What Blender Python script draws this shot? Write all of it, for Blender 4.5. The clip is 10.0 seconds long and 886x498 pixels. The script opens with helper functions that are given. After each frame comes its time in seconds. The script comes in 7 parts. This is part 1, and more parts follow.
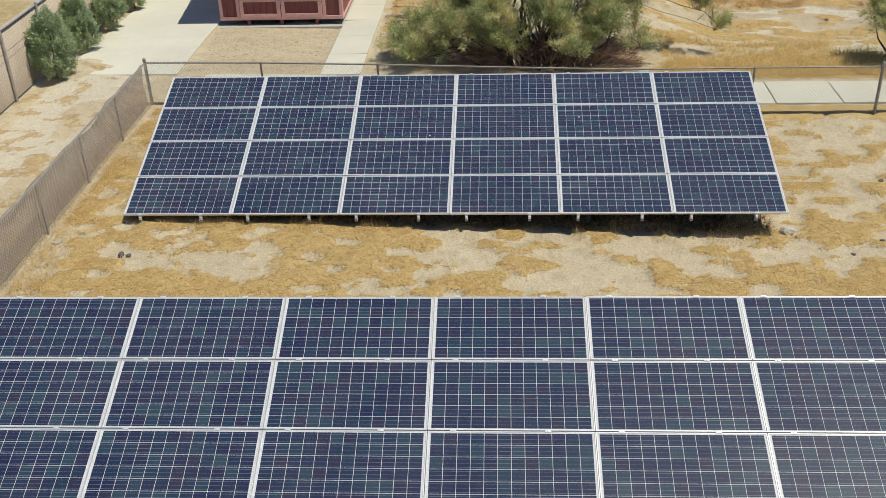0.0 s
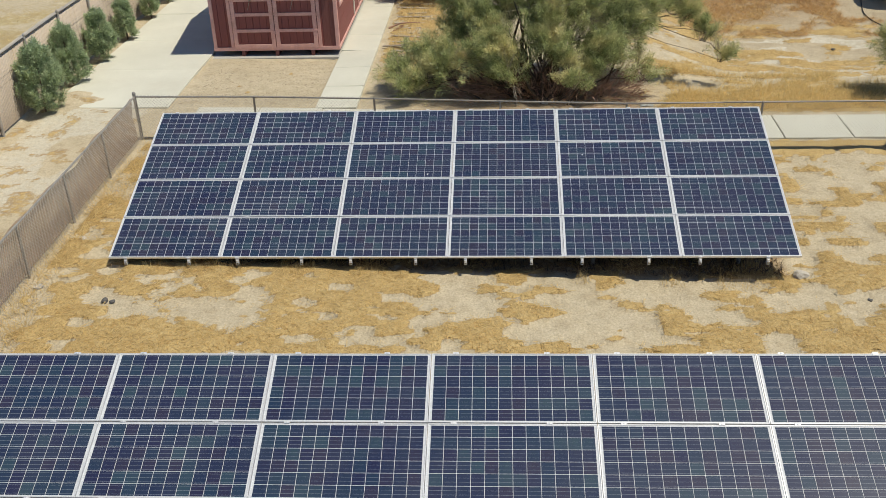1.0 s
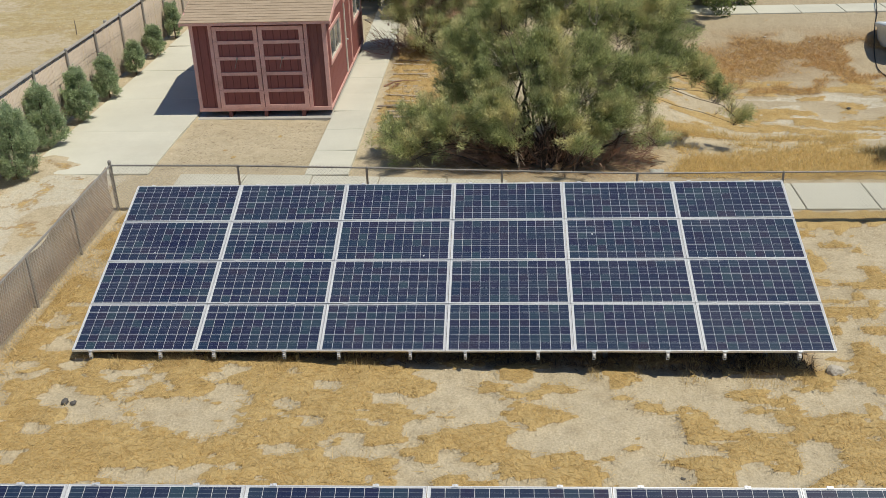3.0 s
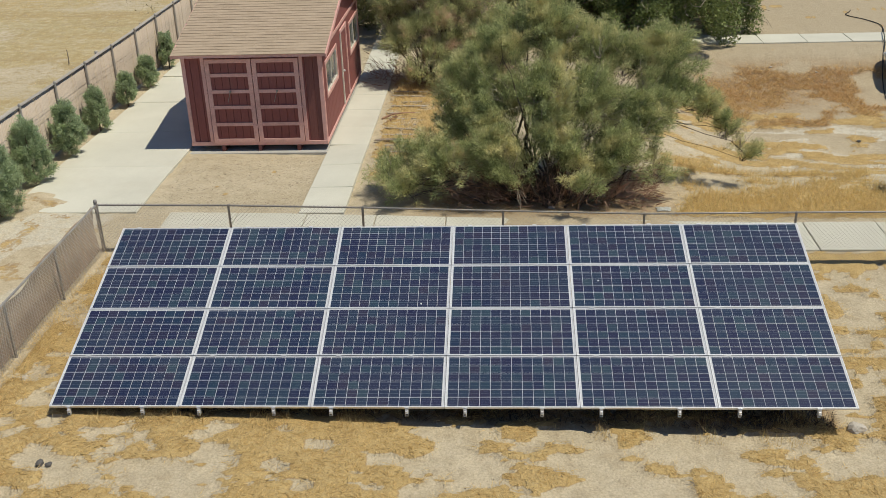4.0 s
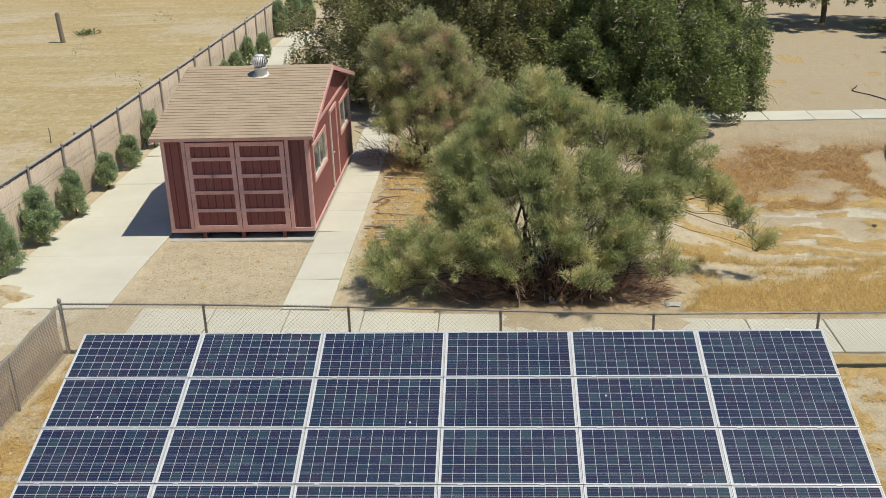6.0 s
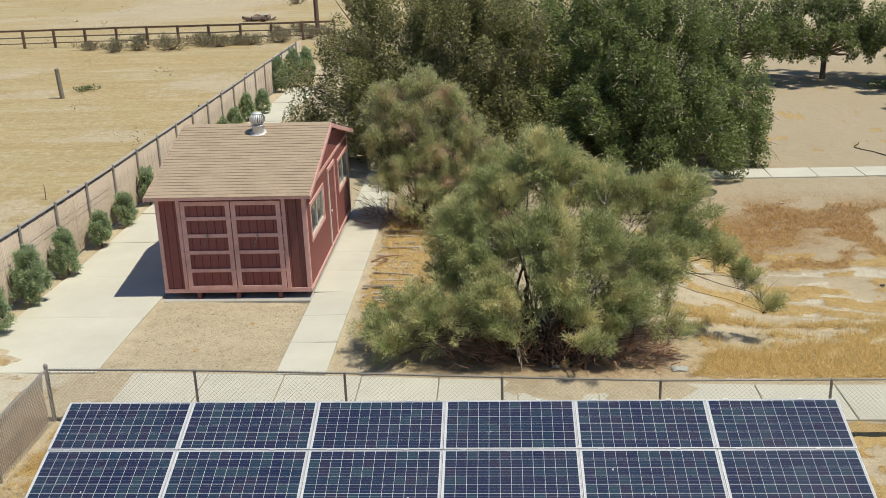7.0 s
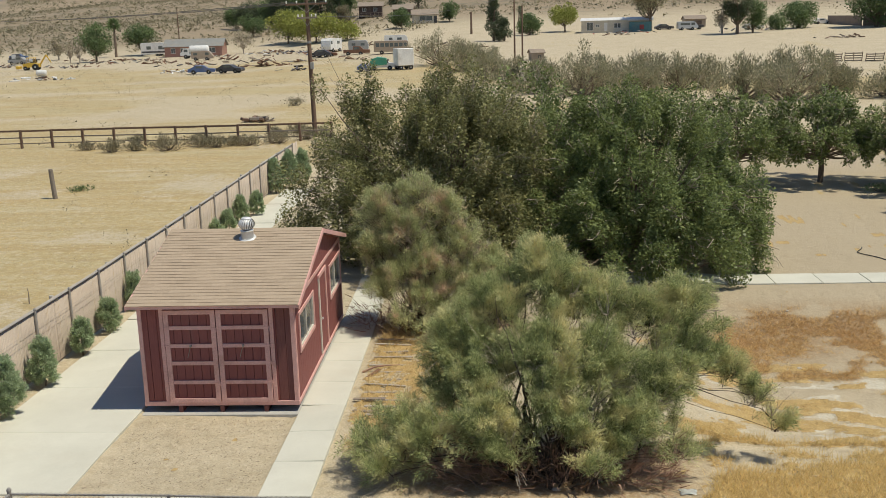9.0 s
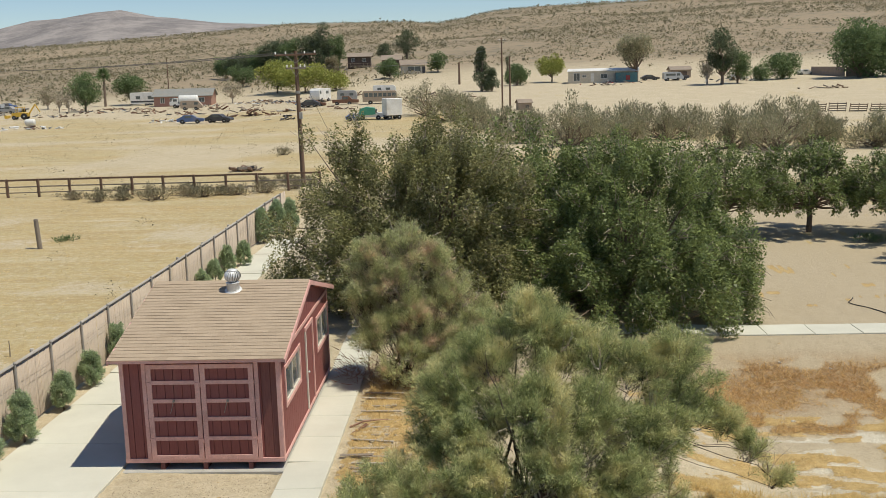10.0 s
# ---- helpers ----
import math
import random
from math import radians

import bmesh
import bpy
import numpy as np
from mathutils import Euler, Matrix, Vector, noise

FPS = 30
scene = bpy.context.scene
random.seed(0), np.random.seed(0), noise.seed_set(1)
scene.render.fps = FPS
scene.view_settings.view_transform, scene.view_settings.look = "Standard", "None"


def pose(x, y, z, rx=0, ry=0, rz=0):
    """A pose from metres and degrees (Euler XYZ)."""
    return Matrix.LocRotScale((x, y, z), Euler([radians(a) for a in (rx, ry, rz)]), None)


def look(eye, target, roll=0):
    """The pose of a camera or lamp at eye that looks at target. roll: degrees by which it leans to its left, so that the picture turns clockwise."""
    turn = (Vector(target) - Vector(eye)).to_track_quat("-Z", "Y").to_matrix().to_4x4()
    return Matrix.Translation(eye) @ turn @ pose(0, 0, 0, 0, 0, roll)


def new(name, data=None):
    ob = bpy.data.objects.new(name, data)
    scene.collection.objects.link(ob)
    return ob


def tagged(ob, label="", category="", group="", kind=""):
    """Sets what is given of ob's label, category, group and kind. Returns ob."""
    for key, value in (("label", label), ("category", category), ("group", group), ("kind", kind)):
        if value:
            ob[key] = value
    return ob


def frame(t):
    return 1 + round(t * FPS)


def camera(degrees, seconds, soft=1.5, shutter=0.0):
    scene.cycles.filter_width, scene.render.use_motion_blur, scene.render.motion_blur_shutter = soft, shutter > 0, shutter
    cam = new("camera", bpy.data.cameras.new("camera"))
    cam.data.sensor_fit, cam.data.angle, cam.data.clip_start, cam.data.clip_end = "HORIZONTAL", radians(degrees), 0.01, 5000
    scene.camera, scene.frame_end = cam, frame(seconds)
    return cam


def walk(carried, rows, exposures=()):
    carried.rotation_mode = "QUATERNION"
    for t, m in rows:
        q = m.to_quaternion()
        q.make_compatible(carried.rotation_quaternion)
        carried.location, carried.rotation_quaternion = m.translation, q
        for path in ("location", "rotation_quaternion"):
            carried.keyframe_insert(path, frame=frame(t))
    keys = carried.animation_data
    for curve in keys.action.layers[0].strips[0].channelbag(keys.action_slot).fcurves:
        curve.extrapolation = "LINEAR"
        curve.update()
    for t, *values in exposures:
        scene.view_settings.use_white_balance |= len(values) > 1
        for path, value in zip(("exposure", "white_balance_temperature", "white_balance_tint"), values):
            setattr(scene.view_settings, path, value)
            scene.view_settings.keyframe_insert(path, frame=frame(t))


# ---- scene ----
cam = camera(47.8, 10.0, 0.6)
PATH = [
    (0, (-1.685, -0.667, 8.713), (-1.809, 1.059, 7.709), -2.1),
    (0.5, (-1.682, -0.253, 8.7), (-1.807, 1.482, 7.714), -2.2),
    (1, (-1.698, 0.173, 8.696), (-1.822, 1.919, 7.729), -2.1),
    (1.5, (-1.697, 0.613, 8.683), (-1.82, 2.369, 7.734), -2.1),
    (2, (-1.703, 1.058, 8.676), (-1.827, 2.823, 7.743), -2.1),
    (2.5, (-1.749, 1.485, 8.664), (-1.869, 3.259, 7.749), -2.0),
    (4, (-1.802, 2.835, 8.672), (-1.922, 4.638, 7.815), -2.0),
    (4.5, (-1.808, 3.282, 8.68), (-1.927, 5.095, 7.845), -2.0),
    (5, (-1.79, 3.69, 8.686), (-1.907, 5.515, 7.875), -2.0),
    (5.5, (-1.773, 4.117, 8.673), (-1.89, 5.955, 7.892), -2.0),
    (7, (-1.802, 5.036, 8.672), (-1.916, 6.926, 8.03), -1.9),
    (7.5, (-1.84, 5.274, 8.685), (-1.95, 7.181, 8.09), -1.8),
    (8, (-1.843, 5.527, 8.683), (-1.953, 7.447, 8.134), -1.8),
    (8.5, (-1.809, 5.773, 8.676), (-1.918, 7.706, 8.174), -1.7),
    (9, (-1.793, 5.978, 8.675), (-1.898, 7.922, 8.22), -1.6),
    (9.5, (-1.809, 6.145, 8.682), (-1.903, 8.101, 8.273), -1.6),
    (10, (-1.822, 6.306, 8.69), (-1.902, 8.271, 8.329), -1.5),
]
walk(cam, [(t, look(eye, target, roll)) for t, eye, target, roll in PATH], [(0.0, 0.09), (1.0, 0.09), (2.5, 0.03), (4.0, -0.02), (5.0, 0.08), (5.5, 0.10), (7.0, 0.13), (8.5, 0.11), (9.0, 0.06), (9.5, 0.13), (10.0, 0.14)])

# ---- daylight: high desert sun from the right, a little behind the camera ----
SUN_WAY = Vector((1.08, -0.26, 2.42)).normalized()
world = bpy.data.worlds.new("desert_sky")
scene.world = world
world.use_nodes = True
wn = world.node_tree.nodes
sky = wn.new("ShaderNodeTexSky")
sky.sky_type = "NISHITA"
sky.sun_disc = False
sky.sun_elevation = math.asin(SUN_WAY.z)
sky.sun_rotation = math.atan2(SUN_WAY.x, SUN_WAY.y)
sky.altitude = 1200.0
sky.air_density = 1.0
sky.dust_density = 0.0
sky.ozone_density = 2.5
wn["Background"].inputs["Strength"].default_value = 0.084
tint = wn.new("ShaderNodeMix")
tint.data_type, tint.blend_type = "RGBA", "MULTIPLY"
tint.inputs[0].default_value = 1.0
tint.inputs[7].default_value = (0.95, 1.0, 1.05, 1.0)
world.node_tree.links.new(sky.outputs["Color"], tint.inputs[6])
world.node_tree.links.new(tint.outputs[2], wn["Background"].inputs["Color"])
sun_data = bpy.data.lights.new("sun", "SUN")
sun_data.energy = 3.92
sun_data.angle = radians(0.53)
sun_data.color = (1.0, 0.94, 0.78)
sun = new("sun", sun_data)
sun.matrix_world = look(SUN_WAY * 60.0, (0, 0, 0))

# ---- small mesh kit ----
RNG = np.random.default_rng(7)


class Geo:
    """Collects vertices and faces of one mesh."""

    def __init__(self):
        self.v, self.f = [], []

    def add(self, verts, faces, m=None):
        n = len(self.v)
        for p in verts:
            p = Vector(p)
            self.v.append(tuple(m @ p if m is not None else p))
        self.f.extend(tuple(i + n for i in f) for f in faces)
        return self

    def box(self, c, size, bevel=0.0, m=None):
        hx, hy, hz = (s / 2 for s in size)
        if bevel <= 0:
            vs = [(c[0] + sx * hx, c[1] + sy * hy, c[2] + sz * hz) for sx in (-1, 1) for sy in (-1, 1) for sz in (-1, 1)]
            return self.add(vs, [(0, 1, 3, 2), (4, 6, 7, 5), (0, 4, 5, 1), (2, 3, 7, 6), (0, 2, 6, 4), (1, 5, 7, 3)], m)
        b = min(bevel, hx * 0.9, hy * 0.9, hz * 0.9)
        h = (hx, hy, hz)
        idx, vs = {}, []
        for s in [(a, d, e) for a in (-1, 1) for d in (-1, 1) for e in (-1, 1)]:
            for ax in range(3):
                idx[s, ax] = len(vs)
                vs.append(tuple(s[k] * (h[k] - (0 if k == ax else b)) for k in range(3)))
        faces = []
        for ax in range(3):
            u, w = [k for k in range(3) if k != ax]
            for sg in (-1, 1):
                loop = []
                for a, d in ((-1, -1), (1, -1), (1, 1), (-1, 1)):
                    s = [0, 0, 0]
                    s[ax], s[u], s[w] = sg, a, d
                    loop.append(idx[tuple(s), ax])
                faces.append(loop)
            for a in (-1, 1):
                for d in (-1, 1):
                    s0, s1 = [0, 0, 0], [0, 0, 0]
                    s0[ax], s1[ax] = -1, 1
                    s0[u] = s1[u] = a
                    s0[w] = s1[w] = d
                    s0, s1 = tuple(s0), tuple(s1)
                    faces.append([idx[s0, u], idx[s1, u], idx[s1, w], idx[s0, w]])
        for s in [(a, d, e) for a in (-1, 1) for d in (-1, 1) for e in (-1, 1)]:
            faces.append([idx[s, 0], idx[s, 1], idx[s, 2]])
        out = []
        for f in faces:
            p = [Vector(vs[i]) for i in f]
            mid = sum(p, Vector()) / len(p)
            if (p[1] - p[0]).cross(p[2] - p[1]).dot(mid) < 0:
                f = f[::-1]
            out.append(tuple(f))
        return self.add([(c[0] + x, c[1] + y, c[2] + z) for x, y, z in vs], out, m)

    def tube(self, p0, p1, r0, r1=None, n=8, caps=True, m=None):
        r1 = r0 if r1 is None else r1
        p0, p1 = Vector(p0), Vector(p1)
        q = (p1 - p0).to_track_quat("Z", "Y")
        vs = []
        for p, r in ((p0, r0), (p1, r1)):
            for i in range(n):
                a = 2 * math.pi * i / n
                vs.append(p + q @ Vector((r * math.cos(a), r * math.sin(a), 0)))
        fs = [(i, (i + 1) % n, n + (i + 1) % n, n + i) for i in range(n)]
        if caps:
            fs += [tuple(range(n))[::-1], tuple(range(n, 2 * n))]
        return self.add(vs, fs, m)

    def path(self, pts, r0, r1, n=6):
        """A tapered limb along points."""
        pts = [Vector(p) for p in pts]
        base = len(self.v)
        for k, p in enumerate(pts):
            d = (pts[min(k + 1, len(pts) - 1)] - pts[max(k - 1, 0)])
            q = d.to_track_quat("Z", "Y")
            r = r0 + (r1 - r0) * k / (len(pts) - 1)
            for i in range(n):
                a = 2 * math.pi * i / n
                self.v.append(tuple(p + q @ Vector((r * math.cos(a), r * math.sin(a), 0))))
        for k in range(len(pts) - 1):
            for i in range(n):
                j = (i + 1) % n
                self.f.append((base + k * n + i, base + k * n + j, base + k * n + n + j, base + k * n + n + i))
        return self

    def lathe(self, profile, n=16, m=None):
        """profile: (radius, height) pairs from the bottom up."""
        vs = [(r * math.cos(2 * math.pi * i / n), r * math.sin(2 * math.pi * i / n), z) for r, z in profile for i in range(n)]
        fs = []
        for k in range(len(profile) - 1):
            for i in range(n):
                j = (i + 1) % n
                fs.append((k * n + i, k * n + j, k * n + n + j, k * n + n + i))
        fs += [tuple(range(n))[::-1], tuple(range((len(profile) - 1) * n, len(profile) * n))]
        return self.add(vs, fs, m)

    def extrude(self, outline, depth, m=None):
        """outline: (x, z) points counter-clockwise seen from -y; runs from y=0 to y=depth."""
        n = len(outline)
        vs = [(x, 0, z) for x, z in outline] + [(x, depth, z) for x, z in outline]
        fs = [tuple(range(n)), tuple(range(n, 2 * n))[::-1]]
        fs += [(i, i + n, (i + 1) % n + n, (i + 1) % n) for i in range(n)]
        return self.add(vs, fs, m)

    def mesh(self, name, material=None, smooth=False):
        me = bpy.data.meshes.new(name)
        me.from_pydata(self.v, [], self.f)
        if material:
            me.materials.append(material)
        if smooth:
            me.polygons.foreach_set("use_smooth", [True] * len(me.polygons))
        me.update()
        return me


def mesh_np(name, verts, faces, material=None, smooth=False):
    """A mesh from numpy arrays; faces all have the same number of corners."""
    me = bpy.data.meshes.new(name)
    verts = np.asarray(verts, dtype=np.float32)
    faces = np.asarray(faces, dtype=np.int32)
    k = faces.shape[1]
    me.vertices.add(len(verts))
    me.vertices.foreach_set("co", verts.ravel())
    me.loops.add(faces.size)
    me.loops.foreach_set("vertex_index", faces.ravel())
    me.polygons.add(len(faces))
    me.polygons.foreach_set("loop_start", np.arange(0, faces.size, k, dtype=np.int32))
    if smooth:
        me.polygons.foreach_set("use_smooth", np.ones(len(faces), dtype=bool))
    me.update(calc_edges=True)
    me.validate()
    if material:
        me.materials.append(material)
    return me


def part(name, shape, material, parent, label="", m=None, smooth=False):
    """One mesh object under a thing or under a part. shape: a Geo or a mesh."""
    me = shape if isinstance(shape, bpy.types.Mesh) else shape.mesh(name, material, smooth)
    ob = new(name, me)
    ob.parent = parent
    if m is not None:
        ob.matrix_basis = m
    if label:
        ob["label"] = label
    return ob


def thing(name, label, category, at=None, group="", kind="", shape=None, material=None, smooth=False):
    """A top-level thing: an Empty at its base, or one mesh."""
    me = None
    if shape is not None:
        me = shape if isinstance(shape, bpy.types.Mesh) else shape.mesh(name, material, smooth)
    ob = new(name, me)
    if at is not None:
        ob.matrix_basis = at if isinstance(at, Matrix) else Matrix.Translation(at)
    return tagged(ob, label, category, group, kind)


# ---- noise on the plan ----
def lattice(ix, iy, seed):
    h = (ix.astype(np.int64) * 374761393 + iy.astype(np.int64) * 668265263 + seed * 1442695041) & 0x7FFFFFFF
    h = ((h ^ (h >> 13)) * 1274126177) & 0x7FFFFFFF
    return ((h ^ (h >> 16)) & 0xFFFF) / 65535.0


def value_noise(x, y, seed=0):
    ix, iy = np.floor(x), np.floor(y)
    fx, fy = x - ix, y - iy
    fx, fy = fx * fx * (3 - 2 * fx), fy * fy * (3 - 2 * fy)
    a, b = lattice(ix, iy, seed), lattice(ix + 1, iy, seed)
    c, d = lattice(ix, iy + 1, seed), lattice(ix + 1, iy + 1, seed)
    return (a + (b - a) * fx) * (1 - fy) + (c + (d - c) * fx) * fy


def fbm(x, y, octaves=4, seed=0):
    out, amp, total = 0.0, 1.0, 0.0
    for k in range(octaves):
        out = out + amp * value_noise(x * 2 ** k + 17.3 * k, y * 2 ** k - 9.1 * k, seed + k)
        total += amp
        amp *= 0.5
    return out / total


def step_in(v, a, b):
    t = np.clip((v - a) / (b - a), 0, 1)
    return t * t * (3 - 2 * t)


# ---- lie of the land ----
def land(x, y):
    """Height of the bare ground at x, y (arrays or numbers)."""
    x, y = np.asarray(x, dtype=float), np.asarray(y, dtype=float)
    z = 0.12 - 0.36 * step_in(x, -10.5, 6.0)
    z = z + (0.02 - z) * step_in(y, 24, 34)
    z = z + 0.06 * (fbm(x * 0.25, y * 0.25, 3, 5) - 0.5)
    z = z - 0.07 * step_in(x, -9.95, -9.8) * (1 - step_in(x, -6.4, -6.2)) * step_in(y, 23.0, 24.0) * (1 - step_in(y, 27.0, 28.0))
    basin = step_in(x, 1.5, 5.5) * step_in(y, 24.2, 29.0) * (1 - step_in(y, 33.6, 36.9))
    z = z - (0.95 + 0.25 * (fbm(x * 0.5, y * 0.5, 3, 9) - 0.5)) * basin
    z = z - 0.13 * step_in(y, 36.9, 37.5) * step_in(x, 4, 6) * (1 - step_in(y, 44, 50))
    # a shallow dip along the foot of the fence
    z = z - 0.07 * step_in(y, 19.4, 20.5) * step_in(x, 2.0, 4.0) * (1 - step_in(y, 21.0, 21.3))
    far = np.maximum(y - 6.3, 1.0)
    a = np.clip((x + 1.82) / far, -0.8, 0.8)
    h260 = np.interp(a, [-0.45, -0.25, -0.1, 0.1, 0.45], [0.0, 0.4, 2.9, 3.5, 4.3])
    h330 = np.interp(a, [-0.45, -0.25, -0.1, 0.1, 0.45], [3.0, 4.5, 8.6, 9.0, 10.5])
    h600 = np.interp(a, [-0.45, -0.25, -0.1, 0.1, 0.45], [12.0, 16.0, 22.0, 30.0, 38.0])
    crest = np.interp(a, [-0.5, -0.36, -0.25, -0.2, -0.1, -0.04, 0.013, 0.06, 0.117, 0.5],
                      [36, 44, 52, 56, 54, 51, 62, 68, 71, 84])
    range_top = np.interp(a, [-0.6, -0.476, -0.441, -0.395, -0.372, -0.352, -0.340, -0.304, -0.288, -0.248, -0.2, -0.1], [110, 146, 160, 182, 194, 193, 184, 183, 174, 160, 144, 70])
    range_top = range_top + 16 * (fbm(a * 34.0, a * 0 + 3.1, 5, 35) - 0.5)
    hill = np.where(far < 260, h260 * step_in(far, 120, 260),
           np.where(far < 330, h260 + (h330 - h260) * (far - 260) / 70,
           np.where(far < 600, h330 + (h600 - h330) * (far - 330) / 270,
           np.where(far < 1100, h600 + (crest - h600) * (far - 600) / 500,
           np.where(far < 1900, crest * (1 - 0.4 * (far - 1100) / 800), crest * 0.6)))))
    hill = hill + np.where(far > 1900, (range_top - crest * 0.6) * step_in(far, 1900, 3100) * (1 - 0.5 * step_in(far, 3300, 4200)), 0)
    rough = step_in(far, 320, 700)
    hill = hill + rough * 9 * (fbm(x / 130.0, y / 130.0, 4, 21) - 0.5) + rough * step_in(far, 1500, 3000) * (30 * (fbm(x / 420.0, y / 420.0, 4, 31) - 0.5) + 22 * (0.62 - np.abs(2 * fbm(x / 210.0, y / 300.0, 4, 33) - 1) - 0.5))
    return z + hill * step_in(y, 60, 110)


def chalk_cover(x, y):
    """Pale worn patches: old apron beside the pen and salty streaks in the hollow."""
    apron = step_in(-x, 10.1, 10.5) * step_in(x, -13.1, -12.7) * step_in(y, 15.5, 17.0) * (1 - step_in(y, 22.9, 23.3)) * step_in(fbm(x * 0.8, y * 0.55, 4, 83), 0.42, 0.52)
    salt = step_in(x, 1.5, 4.0) * step_in(y, 25.0, 26.5) * (1 - step_in(y, 31.0, 32.5)) * step_in(fbm(x * 1.1, y * 2.2, 5, 87), 0.50, 0.60)
    return np.clip(0.6 * apron + 0.6 * salt, 0, 1)


def land_z(x, y):
    return float(land(x, y))


def straw_cover(x, y):
    """0 bare sand to 1 dry grass."""
    x, y = np.asarray(x, dtype=float), np.asarray(y, dtype=float)
    n = fbm(x * 2.0, y * 3.1, 5, 41)
    n2 = fbm(x * 0.18, y * 0.22, 3, 47)
    c = step_in(n + 0.35 * (n2 - 0.5), 0.44, 0.56)
    pen = step_in(y, 11.0, 12.0) * (1 - step_in(y, 20.3, 20.8)) * step_in(x, -9.9, -9.5)
    right = step_in(x, 3.3, 4.6) * step_in(y, 12.8, 14.5)
    c_pen = step_in(n + 0.45 * (n2 - 0.5) - 0.15 * right + 0.015, 0.45, 0.53)
    bare = np.exp(-(((x + 6.3) / 1.1) ** 2 + ((y - 13.6) / 0.55) ** 2))
    c_pen = c_pen * (1 - 0.95 * bare)
    out = c * 0.0 + np.where(pen > 0.5, c_pen, 0.0)
    yard = step_in(x, -9.8, -9.3) * step_in(-x, 6.0, 6.4) * step_in(y, 22.6, 23) * (1 - step_in(y, 26.5, 27))
    out = np.maximum(out, yard * 0.22 * n)
    east = step_in(x, -5.2, -4.9) * step_in(y, 22.8, 23.1)
    tall = east * (1 - step_in(y + 2.2 * (fbm(x * 0.8, y * 2.0, 4, 63) - 0.5), 23.9, 25.6)) * step_in(x + 2.5 * (fbm(x * 0.9, y * 1.2, 4, 59) - 0.5), 1.6, 3.2)
    ladder = step_in(x, -5.2, -4.9) * (1 - step_in(x, -2.5, -1.5)) * step_in(y, 24, 25) * (1 - step_in(y, 33, 35))
    streak = step_in(fbm(x * 1.2, y * 2.5, 5, 53), 0.47, 0.56) * step_in(x, 1.0, 3.0) * (1 - step_in(y, 32.0, 33.0)) * step_in(y, 23.5, 25.5)
    out = np.maximum(out, np.maximum(tall, np.maximum(ladder * (0.55 + 0.45 * c), 0.8 * streak)))
    foot = step_in(x, 2.0, 3.0) * step_in(y, 20.5, 20.75) * (1 - step_in(y, 21.25, 21.4)) * (0.5 + 0.6 * n)
    out = np.maximum(out, foot)
    orchard = step_in(y, 39.2, 40) * step_in(x, 3, 5) * step_in(fbm(x * 0.5, y * 1.1, 5, 57), 0.52, 0.70) * 0.5
    field = step_in(-x, 13.3, 13.5) * (0.45 + 0.5 * step_in(fbm(x * 0.22, y * 0.3, 4, 61), 0.38, 0.6))
    verge = step_in(-x, 10.0, 10.3) * (1 - step_in(y, 23.0, 24.2)) * step_in(n, 0.5, 0.62) * 0.5
    far_band = step_in(y, 62, 66) * (0.42 + 0.34 * step_in(fbm(x * 0.06, y * 0.12, 5, 67), 0.36, 0.66)) * (1 - step_in(y, 190, 240))
    sand_right = step_in((x + 1.82) / np.maximum(y, 1), -0.02, 0.05) * step_in(y, 130, 160)
    far_band = far_band * (1 - sand_right)
    return np.clip(np.maximum(np.maximum(np.maximum(out, orchard), field * (y < 80)), np.maximum(verge, far_band)), 0, 1)


